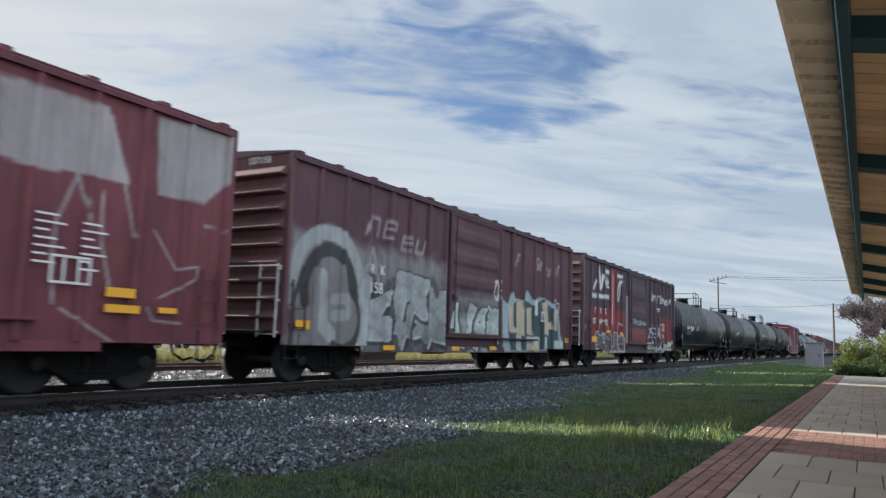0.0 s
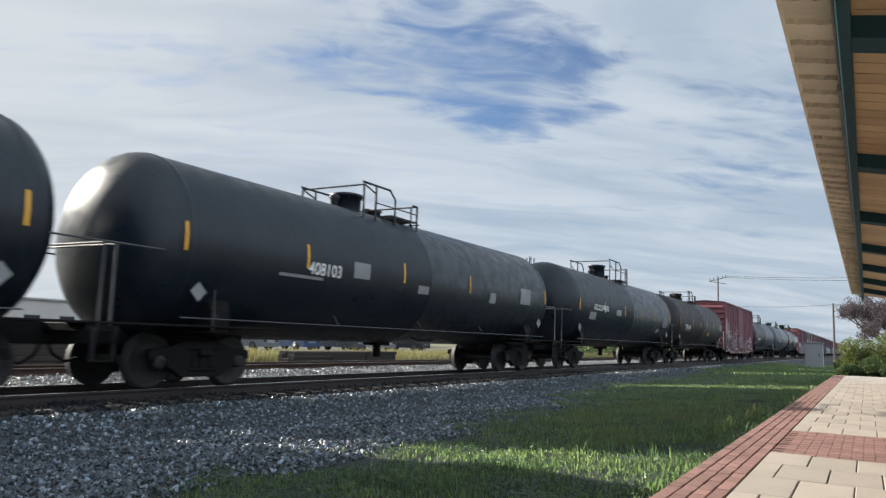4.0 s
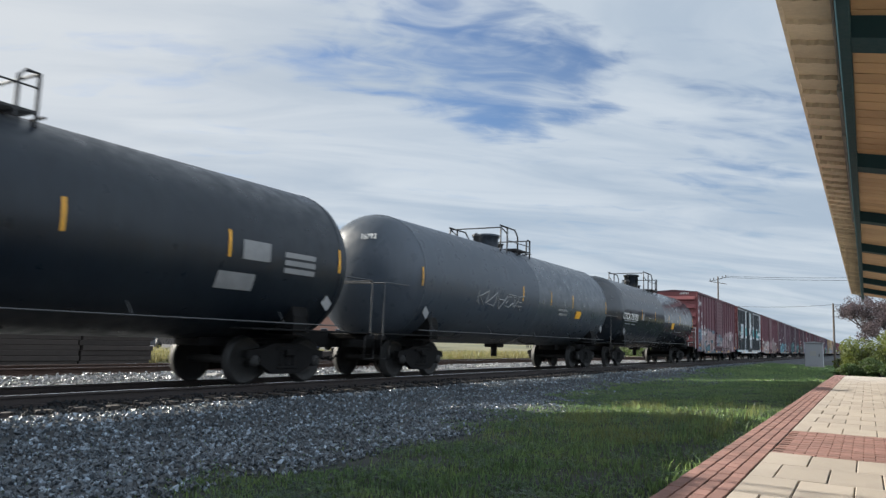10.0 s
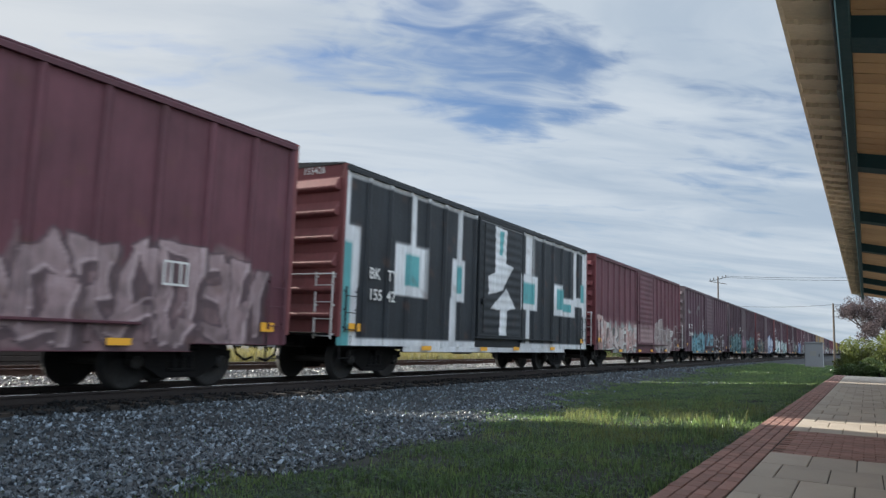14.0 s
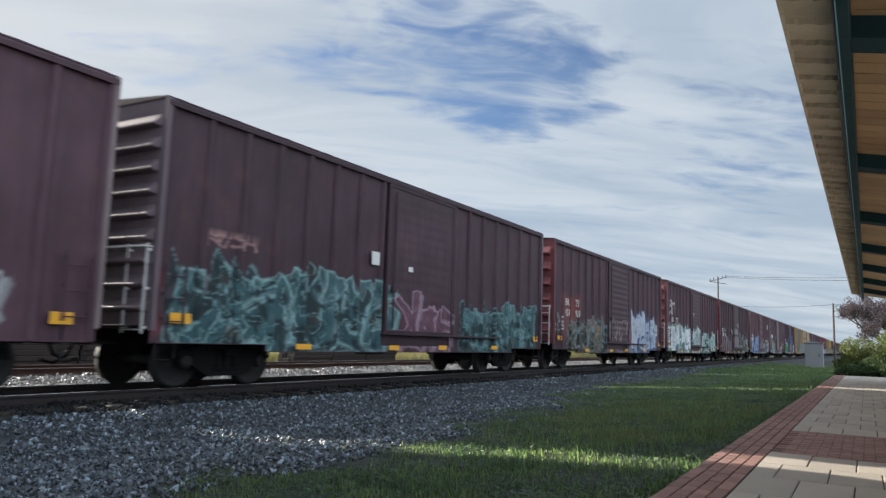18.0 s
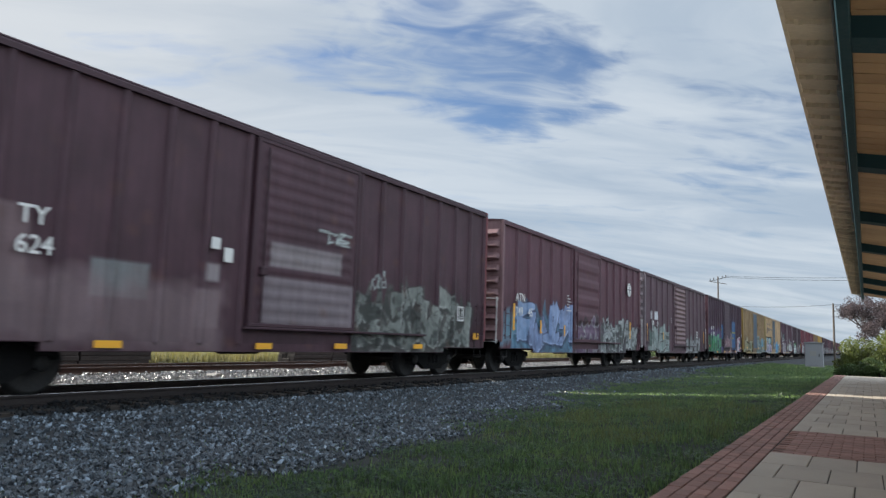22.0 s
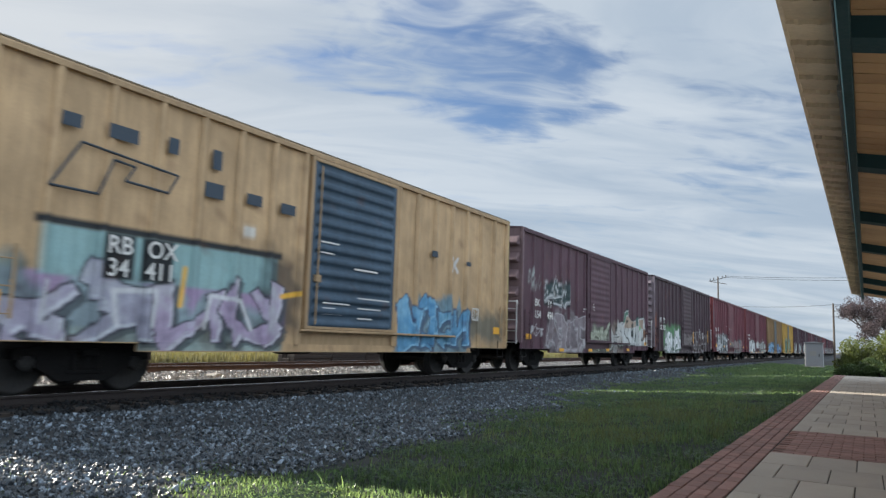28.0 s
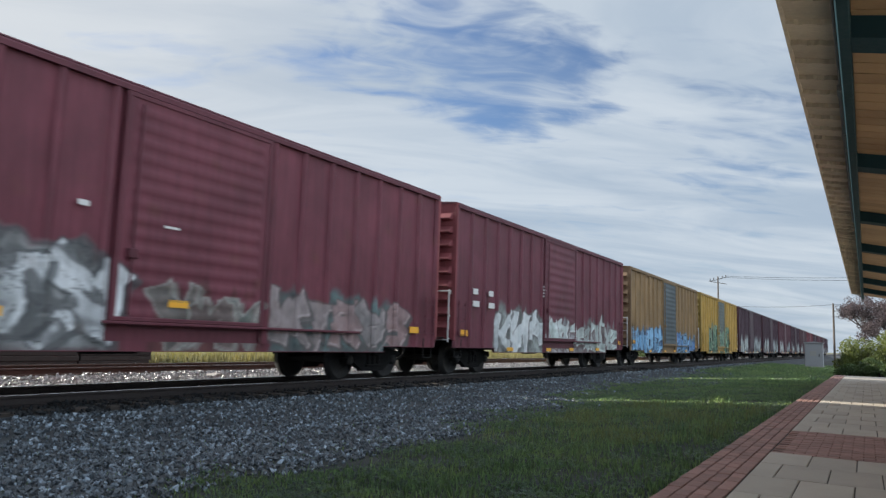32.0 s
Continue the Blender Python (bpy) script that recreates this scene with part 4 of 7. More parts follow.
def boxcar(spec):
    """One boxcar, its near end at y 0; the side that the platform sees is +x."""
    col, seed = spec["col"], spec["seed"]
    rng = random.Random(seed)
    near = spec.get("near", True)
    top = spec.get("top", 4.75)
    peak = top + 0.14
    car = thing("boxcar", pose(XC, spec["y"], 0), spec["label"], "boxcar", "freight cars of the passing train")
    CARS.append((car, spec["y"]))
    d0, d1 = spec.get("door", (6.35, 9.55))
    dark = tuple(c * 0.8 for c in col)
    step = 0.040 if near else 0.25
    W = 1.50
    high = 0.055 if seed in (1, 2, 3, 6, 17, 11) else 0.11    # sprayed high up, or low only
    zs = np.concatenate([np.arange(0.79, 2.65, step * 0.64), np.linspace(2.66, top - 0.10, int((top - 2.7) / (high if near else 0.3)))])
    bow = 0.006 + 0.01 * rng.random()
    for name, a, b in (("side_panel", 0.04, d0), ("side_panel", d1, LEN - 0.04)):
        ys = np.linspace(a, b, max(3, int((b - a) / step)))
        part(name, sheet(name, spec, ys, zs, lambda y, z: W + bow * np.sin(y * 6.1) * np.sin(z * 1.3)), CAR, car)
    plain = Geo().box((-W - 0.02, 0.05, 0.98), (W - 0.03, LEN - 0.05, top - 0.06))
    part("body_shell", coloured("body_shell", plain, dark), CAR, car)
    # posts on the near side carry the same paint
    npost = spec.get("posts", 7)
    at = [0.07 + (d0 - 0.20) * k / npost for k in range(npost + 1)] + [d1 + 0.13 + (LEN - 0.07 - d1 - 0.13) * k / npost for k in range(npost + 1)]
    zp = zs if near else np.linspace(0.79, top - 0.10, 8)
    for y in at:
        hw, dp = 0.07, spec.get("post_depth", 0.066)
        ys = np.array([y - hw, y - hw + 0.012, y - hw + 0.03, y + hw - 0.03, y + hw - 0.012, y + hw])
        xo = np.array([0.004, 0.012, dp, dp, 0.012, 0.004])
        ys = np.clip(ys, 0.0, LEN)
        part("side_post", sheet("side_post", spec, ys, zp, lambda yy, zz, ys=ys, xo=xo: W + np.interp(yy, ys + np.arange(6) * 1e-7, xo)), CAR, car)
    key = ("far_post", col)
    if key not in SHARED:
        SHARED[key] = coloured("side_post", Geo().prism([(-W - 0.02, -0.06), (-W - 0.09, -0.03), (-W - 0.09, 0.03), (-W - 0.02, 0.06)], 0.79, top - 0.10, "z"), col)
    for y in at[1:-1:2]:
        part("side_post", SHARED[key], CAR, car, at=(0, y, 0))
    # door
    nrib = spec.get("door_ribs", 14)
    zd = np.linspace(1.16, top - 0.22, int((top - 1.38) / (step * 0.75)))
    amp = spec.get("door_amp", 0.007)
    dm = sheet("door", spec if "door_col" not in spec else dict(spec, col=spec["door_col"]), np.linspace(d0 + 0.08, d1 - 0.08, max(3, int((d1 - d0) / step))), zd,
               lambda y, z: W + 0.085 + amp * np.clip(np.sin((z - 1.16) / (top - 1.38) * nrib * math.tau) * 1.6, -1, 1) * (np.abs(y - (d0 + d1) / 2) < (d1 - d0) / 2 - 0.2))
    door = part("door", dm, CAR, car, spec.get("door_label", ""))
    g = Geo()
    for y in (d0 + 0.05, d1 - 0.05):
        g.box((W - 0.02, y - 0.045, 1.12), (W + 0.105, y + 0.045, top - 0.18), 0.012)
    g.box((W - 0.02, d0, top - 0.22), (W + 0.10, d1, top - 0.14), 0.012).box((W - 0.02, d0, 1.10), (W + 0.10, d1, 1.17), 0.012)
    part("door_frame", coloured("door_frame", g, dark), CAR, door)
    rod = Geo().tube([(W + 0.13, d0 + 0.28, 1.2), (W + 0.13, d0 + 0.28, top - 0.3)], 0.018, 6).box((W + 0.08, d0 + 0.2, 2.05), (W + 0.17, d0 + 0.36, 2.2), 0.01)
    part("lock_rod", coloured("lock_rod", rod, dark), CAR, door)
    t = Geo().box((W - 0.02, d0 - 0.1, 1.05), (W + 0.12, min(LEN - 0.3, d1 + 3.0), 1.10), 0.012)
    part("door_track", coloured("door_track", t, dark), CAR, car)
    # sills, plates, roof
    s0, s1 = 2.6, LEN - 2.3
    sill = part("side_sill", sheet("side_sill", spec, np.linspace(s0, s1, 260 if near else 12), np.linspace(0.66, 0.80, 6), lambda y, z: W + 0.012 + 0 * y), CAR, car)
    s = Geo()
    for sx in (W, -W):
        o = 1 if sx > 0 else -1
        s.box((sx - o * 0.05, s0, 0.645), (sx + o * 0.045, s1, 0.66), 0.004)
        for a, b in ((0.02, s0), (s1, LEN - 0.02)):
            s.box((sx - o * 0.05, a, 0.772), (sx + o * 0.03, b, 0.79), 0.004)
        s.box((sx - o * 0.08, s0 + 0.01, 0.66), (sx - o * 0.03, s1 - 0.01, 1.0))
    part("sill_flange", coloured("sill_flange", s, dark), CAR, sill)
    pl = Geo()
    for sx in (W, -W):
        o = 1 if sx > 0 else -1
        pl.prism([(sx - o * 0.05, top - 0.13), (sx + o * 0.085, top - 0.13), (sx + o * 0.085, top - 0.05), (sx + o * 0.03, top), (sx - o * 0.05, top)], 0.0, LEN, "y")
    part("top_plate", coloured("top_plate", pl, dark), CAR, car)
    roof = Geo()
    rc = spec.get("roof", tuple(c * 0.75 for c in col))
    roof.prism([(-W - 0.05, top - 0.005), (W + 0.05, top - 0.005), (W + 0.03, top + 0.025), (0, peak), (-W - 0.03, top + 0.025)], -0.03, LEN + 0.03, "y")
    nb = 13
    for k in range(nb):
        y = 0.25 + (LEN - 0.5) * k / (nb - 1)
        h = spec.get("bumps", 0.004)
        o = 0.01 if h > 0.02 else -0.006
        roof.prism([(-W - 0.05 - o, top - 0.02), (W + 0.05 + o, top - 0.02), (W + 0.04 + o, top + 0.025 + h * 0.7), (0, peak + h), (-W - 0.04 - o, top + 0.025 + h * 0.7)], y - 0.09, y + 0.09, "y")
    part("roof", coloured("roof", roof, rc), CAR, car, "weathered peaked steel roof")
    # ends
    key = ("end", spec.get("end_col", col), top, spec.get("end_ribs", 6))
    if key not in SHARED:
        SHARED[key] = ribs_end(spec.get("end_col", col), top, peak, spec.get("end_ribs", 6))
    part("end_panel", SHARED[key], CAR, car)
    part("end_panel", SHARED[key], CAR, car, at=pose(0, LEN, 0, 0, 0, 180))
    if "lad" not in SHARED:
        SHARED["lad"] = ladder_mesh(0.46, 0.92, 2.35, 0.36).mesh("ladder", PALE_PIPE)
        SHARED["short"] = ladder_mesh(0.46, 0.72, 2.0, 0.36).mesh("ladder", DARK_PIPE)
        SHARED["walk"] = Geo().box((-1.30, -0.27, 1.02), (1.30, -0.06, 1.05), 0.01).mesh("end_walkway", RUNNING)
        SHARED["bar"] = Geo().tube([(-1.4, 0, 2.3), (-1.4, -0.16, 2.3), (1.42, -0.16, 2.3), (1.42, 0, 2.3)], 0.016, 6).mesh("grab_iron", PALE_PIPE)
        SHARED["step"] = Geo().tube([(1.50, 0.12, 1.0), (1.50, 0.12, 0.52), (1.50, 0.50, 0.52), (1.50, 0.50, 1.0)], 0.02, 6).mesh("sill_step", DARK_PIPE)
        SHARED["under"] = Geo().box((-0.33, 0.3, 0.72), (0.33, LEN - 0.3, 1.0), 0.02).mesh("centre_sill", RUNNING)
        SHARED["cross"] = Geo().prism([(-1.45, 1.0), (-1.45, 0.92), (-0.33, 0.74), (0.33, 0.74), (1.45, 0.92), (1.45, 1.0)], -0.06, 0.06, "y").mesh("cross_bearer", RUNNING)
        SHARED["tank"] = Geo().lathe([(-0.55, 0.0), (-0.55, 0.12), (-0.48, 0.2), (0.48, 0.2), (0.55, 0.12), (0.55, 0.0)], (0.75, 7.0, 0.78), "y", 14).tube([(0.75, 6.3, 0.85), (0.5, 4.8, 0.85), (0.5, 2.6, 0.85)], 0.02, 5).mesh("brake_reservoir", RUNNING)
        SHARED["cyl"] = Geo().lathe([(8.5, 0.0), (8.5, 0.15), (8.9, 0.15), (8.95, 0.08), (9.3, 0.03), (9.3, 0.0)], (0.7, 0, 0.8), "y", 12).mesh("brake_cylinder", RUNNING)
        wheel = Geo()
        ring = [(math.cos(a * math.tau / 16) * 0.28 - 0.72, -0.22, math.sin(a * math.tau / 16) * 0.28 + 2.75) for a in range(17)]
        wheel.tube(ring, 0.02, 6)
        for a in range(4):
            wheel.tube([(-0.72, -0.2, 2.75), (-0.72 + math.cos(a * math.pi / 2) * 0.28, -0.22, 2.75 + math.sin(a * math.pi / 2) * 0.28)], 0.014, 5)
        wheel.box((-0.86, -0.18, 2.6), (-0.58, 0.0, 2.95), 0.02)
        SHARED["brake_wheel"] = wheel.mesh("brake_wheel", DARK_PIPE)
    part("ladder", SHARED["lad"], PALE_PIPE, car, at=pose(0.95, 0.0, 0, 0, 0, -90))
    key = ("side_ladder", col)
    if key not in SHARED:
        SHARED[key] = coloured("ladder", ladder_mesh(0.40, 0.72, 1.7, 0.36, 0.011, 0.05), dark)
    part("ladder", SHARED[key], CAR, car, at=(W + 0.06, LEN - 0.58, 0.35))
    part("ladder", SHARED[key], CAR, car, at=(W + 0.06, 0.14, 0.35))
    part("end_walkway", SHARED["walk"], RUNNING, car)
    part("end_walkway", SHARED["walk"], RUNNING, car, at=pose(0, LEN, 0, 0, 0, 180))
    part("grab_iron", SHARED["bar"], PALE_PIPE, car)
    part("sill_step", SHARED["step"], DARK_PIPE, car)
    part("sill_step", SHARED["step"], DARK_PIPE, car, at=(0, LEN - 0.62, 0))
    part("centre_sill", SHARED["under"], RUNNING, car)
    for k in range(5):
        part("cross_bearer", SHARED["cross"], RUNNING, car, at=(0, 3.6 + k * (LEN - 7.2) / 4, 0))
    part("brake_reservoir", SHARED["tank"], RUNNING, car)
    part("brake_cylinder", SHARED["cyl"], RUNNING, car)
    part("brake_wheel", SHARED["brake_wheel"], DARK_PIPE, car)
    truck(car, 2.05)
    truck(car, LEN - 2.05)
    coupler(car, 0.0)
    coupler(car, LEN, True)
    X = W + 0.088
    for text, size, y, z in spec.get("text", ()):
        lettering(text, size, car, X, y, z, WHITE, "white painted car number")
    for y, z, w, h in spec.get("bars", ()):
        part("stencil", Geo().box((X - 0.003, y, z), (X + 0.003, y + w, z + h)), WHITE, car, "white stencilled data")
    for y, z, w, h in spec.get("frames", ()):
        g = Geo()
        t_ = 0.035
        g.box((X - 0.003, y, z), (X + 0.003, y + w, z + t_)).box((X - 0.003, y, z + h - t_), (X + 0.003, y + w, z + h))
        g.box((X - 0.003, y, z + t_), (X + 0.003, y + t_, z + h - t_)).box((X - 0.003, y + w - t_, z + t_), (X + 0.003, y + w, z + h - t_))
        g.box((X - 0.003, y + w * 0.3, z + t_), (X + 0.003, y + w * 0.36, z + h - t_)).box((X - 0.003, y + w * 0.66, z + t_), (X + 0.003, y + w * 0.72, z + h - t_))
        part("stencil_frame", g, WHITE, car, "white lubrication stencil box")
    for y, z, w, h in spec.get("stripes", ((0.3, 1.10, 0.42, 0.17), (3.35, 0.70, 0.46, 0.11), (6.6, 0.70, 0.42, 0.11), (8.9, 0.72, 0.42, 0.11), (12.0, 0.74, 0.42, 0.11), (LEN - 0.75, 1.02, 0.34, 0.17))):
        part("reflector", Geo().box((X - 0.003, y, z), (X + 0.004, y + w, z + h)), STRIPE, car, "orange-yellow reflective strip")
    if spec.get("end_text"):
        me = letters(spec["end_text"], 0.21)
        me.materials.clear()
        me.materials.append(WHITE)
        part("lettering", me, WHITE, car, "white number on the car's end", Matrix.Translation((0.35, -0.012, top - 0.17)) @ pose(0, 0, 0, 90))
    return car


def tank_car(spec):
    """One tank car, its near head at y 0."""
    L, r, zc = spec.get("len", 17.2), spec.get("r", 1.66), spec.get("mid", 2.55)
    mat = spec.get("mat", TANK)
    car = thing("tank_car", pose(XC, spec["y"], 0), spec["label"], "tank car", "freight cars of the passing train")
    CARS.append((car, spec["y"]))
    hd = 0.85
    prof = [(hd - hd * math.cos(a * math.pi / 2 / 9), r * math.sin(a * math.pi / 2 / 9)) for a in range(10)]
    prof = [(0.0, 0.02)] + prof[1:] + [(L / 2 - 0.02, r), (L / 2, r + 0.006), (L / 2 + 0.02, r)] + [(L - d, q) for d, q in prof[:0:-1]] + [(L, 0.02)]
    part("tank_shell", Geo().lathe(prof, (0, 0, zc), "y", 48), mat, car, spec.get("shell", ""))
    for y in (hd + 0.02, L - hd - 0.02):
        part("weld_band", Geo().lathe([(y - 0.04, r + 0.002), (y - 0.03, r + 0.007), (y + 0.03, r + 0.007), (y + 0.04, r + 0.002)], (0, 0, zc), "y", 48), mat, car)
    for y, name in ((0.0, "stub_sill"), (L, "stub_sill")):
        o = 1 if y == 0 else -1
        part("stub_sill", Geo().box((-0.35, y - o * 0.75, 0.72), (0.35, y + o * 3.4, 1.08), 0.02), RUNNING, car)
        part("end_beam", Geo().box((-1.42, y - o * 0.78, 0.92), (1.42, y - o * 0.45, 1.06), 0.02), RUNNING, car)
        sad = Geo().prism([(-1.40, 0.98), (1.40, 0.98), (1.40, 1.35), (1.25, 1.75), (-1.25, 1.75), (-1.40, 1.35)], y + o * 1.55, y + o * 2.0, "y")
        part("saddle", sad, RUNNING, car)
        rail = Geo()
        for s in (-1.42, 1.42):
            rail.tube([(s, y + o * 1.6, 1.02), (s, y + o * 1.6, 2.28), (s, y - o * 0.55, 2.28), (s * 0.97, y - o * 0.62, 2.24)], 0.018, 6)
            rail.tube([(s, y - o * 0.6, 1.02), (s, y - o * 0.6, 2.26)], 0.018, 6)
        rail.tube([(-1.42, y - o * 0.62, 2.26), (1.42, y - o * 0.62, 2.26)], 0.018, 6)
        part("end_railing", rail, GREY_PIPE, car, "grey pipe railing round the tank end")
        st = Geo().tube([(1.45, y - o * 0.7, 1.0), (1.45, y - o * 0.7, 0.5), (1.45, y - o * 0.35, 0.5), (1.45, y - o * 0.35, 1.0)], 0.02, 6)
        part("sill_step", st, DARK_PIPE, car)
        truck(car, y + o * 1.75)
        coupler(car, y - o * 0.28, o < 0)
        plat = Geo().box((0.9, y - o * 0.6, 1.05), (1.45, y + o * 3.2, 1.09), 0.01)
        part("side_step_board", plat, RUNNING, car)
    side = Geo().tube([(1.52, 0.8, 1.20), (1.52, L - 0.8, 1.20)], 0.015, 6)
    k = 1.6
    while k < L - 0.8:
        side.tube([(1.52, k, 1.20), (1.36, k, 1.42)], 0.010, 5)
        k += 3.4
    part("side_rail", side, GREY_PIPE, car, "thin grey safety rail along the tank")
    out = Geo().box((-0.25, L / 2 - 0.3, 0.78), (0.25, L / 2 + 0.3, 1.15), 0.04).tube([(0.3, L / 2 + 0.5, 1.15), (0.9, L / 2 + 0.6, 0.95), (0.9, L / 2 + 1.4, 0.95)], 0.025, 6).lathe([(0.48, 0.0), (0.48, 0.11), (0.78, 0.11)], (0, L / 2, 0), "z", 12)
    part("outlet_valve", out, RUNNING, car)
    # top platform, manway, railing
    m = spec.get("manway", L / 2 - 0.6)
    zt = zc + r
    dh = spec.get("dome", 0.60 if spec.get("rail", 0) == 0 else 0.42)
    d = Geo().lathe([(zt - 0.12, 0.37), (zt + dh - 0.10, 0.37), (zt + dh - 0.10, 0.42), (zt + dh - 0.03, 0.42), (zt + dh, 0.32), (zt + dh + 0.02, 0.0)], (0, m - 0.3 + spec.get("dome_shift", 0.0), 0), "z", 20)
    for a in range(8):
        c, s = math.cos(a * math.tau / 8) * 0.38, math.sin(a * math.tau / 8) * 0.38
        d.box((c - 0.02, m - 0.3 + spec.get("dome_shift", 0.0) + s - 0.02, zt + dh - 0.14), (c + 0.02, m - 0.3 + spec.get("dome_shift", 0.0) + s + 0.02, zt + dh - 0.02), 0.006)
    part("manway", d, mat, car, "round bolted manway dome")
    v = Geo().lathe([(zt - 0.1, 0.10), (zt + 0.18, 0.10), (zt + 0.22, 0.14), (zt + 0.28, 0.14), (zt + 0.34, 0.05), (zt + 0.36, 0.0)], (0, m - (1.1 if spec.get("rail", 0) == 0 else 0.75), 0), "z", 12)
    part("relief_valve", v, DARK_PIPE, car)
    v2 = Geo().lathe([(zt - 0.1, 0.16), (zt + 0.14, 0.16), (zt + 0.16, 0.20), (zt + 0.20, 0.20), (zt + 0.22, 0.0)], (0, m + 0.95, 0), "z", 12).box((-0.3, m + 0.75, zt + 0.02), (-0.1, m + 1.3, zt + 0.25), 0.02)
    part("valve_cover", v2, DARK_PIPE, car)
    for xs in ((-0.95, -0.45), (0.45, 0.95)):
        deck = Geo()
        for k in range(7):
            x = xs[0] + (xs[1] - xs[0]) * k / 6
            deck.box((x - 0.012, m + 0.3, zt - 0.10), (x + 0.012, m + 1.55, zt - 0.06))
        for k in range(4):
            y = m + 0.32 + 1.36 * k / 3
            deck.box((xs[0], y - 0.02, zt - 0.13), (xs[1], y + 0.02, zt - 0.10))
            deck.box(((xs[0] + xs[1]) / 2 - 0.03, y - 0.02, zt - 0.50), ((xs[0] + xs[1]) / 2 + 0.03, y + 0.02, zt - 0.12))
        part("platform_grating", deck, DARK_PIPE, car, "black grated walkway boards")
    style = spec.get("rail", 0)
    back = 1.3 if style == 0 else 0.85
    h = zt + spec.get("rail_h", 0.74 if style == 0 else 0.55)
    for s in (-0.95, 0.95):
        g = Geo()
        g.tube([(s, m - back, zt - 0.3), (s, m - back, h - 0.12), (s, m - back - 0.05, h), (s, m + 0.25, h), (s, m + 0.5, h - 0.2), (s, m + 0.5, zt - 0.3)], 0.028, 6)
        g.tube([(s, m - 0.35, h), (s, m - 0.35, zt - 0.3)], 0.03, 6)
        g.tube([(s, m + 1.25, zt - 0.2), (s, m + 1.25, h - 0.30), (s, m + 1.35, h - 0.2), (s, m + 1.55, h - 0.2), (s, m + 1.55, zt - 0.3)], 0.03, 6)
        g.tube([(s, m - back, zt + 0.5), (s, m - back + 0.5, zt + 0.35)], 0.02, 6)
        g.tube([(s, m - 0.35, h - 0.42), (s, m + 1.55, h - 0.42)], 0.016, 5)
        part("hand_railing", g, DARK_PIPE, car, "black pipe railing on the tank top")
    for y, hz in ((m - back, h - 0.06), (m + 1.55, h - 0.2)):
        part("cross_railing", Geo().tube([(-0.95, y, hz), (0.95, y, hz)], 0.022, 6), DARK_PIPE, car)
    def on_shell(y, z, w, hgt, t=0.008):
        """A thin plate bent over the tank's near flank."""
        n = 6
        vs = []
        for k in range(n + 1):
            zz = z + hgt * k / n
            a = math.asin(max(-0.99, min(0.99, (zz - zc) / r)))
            for yy in (y, y + w):
                vs.append(((r + t) * math.cos(a), yy, zc + (r + t) * math.sin(a)))
        return Geo().add(vs, [(2 * k, 2 * k + 1, 2 * k + 3, 2 * k + 2) for k in range(n)], True)

    for y, z, w, hgt in spec.get("stripes", [(y, 2.30, 0.055, 0.48) for y in (*((0.7,) if all(q[2] > 1.0 for q in spec.get("text", ())) else ()), *spec.get("marks", (4.5, 7.5, 10.5, 13.0)), L - 0.95)]):
        part("reflector", on_shell(y, z, w, hgt), STRIPE, car, "yellow reflective strip on the tank")
    for y, z, w, hgt in spec.get("plates", ()):
        part("stencil", on_shell(y, z, w, hgt), GREY_STENCIL, car, "faded stencilled data panel")
    for y, z, w, hgt in spec.get("yellow", ()):
        part("sticker", on_shell(y, z, w, hgt), STRIPE, car, "yellow panel sticker")
    for text, size, y, z in spec.get("text", ()):
        a = math.asin((z + size * 0.35 - zc) / r)
        me = letters(text, size)
        me.materials.clear()
        me.materials.append(WHITE)
        part("lettering", me, WHITE, car, "white painted car number", Matrix.Translation(((r + 0.012) * math.cos(a), y, zc + (r + 0.012) * math.sin(a))) @ Matrix.Rotation(-a, 4, "Y") @ FACE_X @ Matrix.Translation((0, -size * 0.35, 0)))
    for y in (1.0, L - 1.3):
        pl = Geo().prism([(y, 1.65), (y + 0.17, 1.48), (y + 0.34, 1.65), (y + 0.17, 1.82)], 1.49, 1.50, "x")
        red = spec.get("placard") == "red" and y > 2
        part("placard", pl, RED_PLACARD if red else GREY_STENCIL, car, "small red diamond hazard placard" if red else "small diamond hazard placard")
    for i, (c, y0, y1, z0, z1, wid) in enumerate(spec.get("tag", ())):
        g = Geo()
        for s in strokes_of(i + int(spec["y"]), y0, y1, z0, z1, 5, 0.4):
            pts = []
            for k in range(4):
                zz = s[1] + (s[3] - s[1]) * k / 3
                a = math.asin((zz - zc) / r)
                pts.append(((r + 0.002) * math.cos(a), s[0] + (s[2] - s[0]) * k / 3, zc + (r + 0.002) * math.sin(a)))
            g.tube(pts, wid, 4)
        part("sprayed_scrawl", g, GREY_STENCIL, car, "pale sprayed scrawl")
    if "head" in spec:
        me = letters(spec["head"], 0.2)
        me.materials.clear()
        me.materials.append(WHITE)
        x, z = 0.1, 3.45
        y = hd - hd * math.sqrt(1 - (x * x + (z - zc) ** 2) / r ** 2)
        n = Vector((x / r ** 2, (y - hd) / hd ** 2, (z - zc) / r ** 2)).normalized()
        side_way = Vector((0, 0, 1)).cross(n).normalized()
        turn = Matrix((side_way, n.cross(side_way), n)).transposed().to_4x4()
        part("lettering", me, WHITE, car, "small white number on the tank's head", Matrix.Translation(Vector((x, y, z)) + n * 0.03) @ turn)
    return car


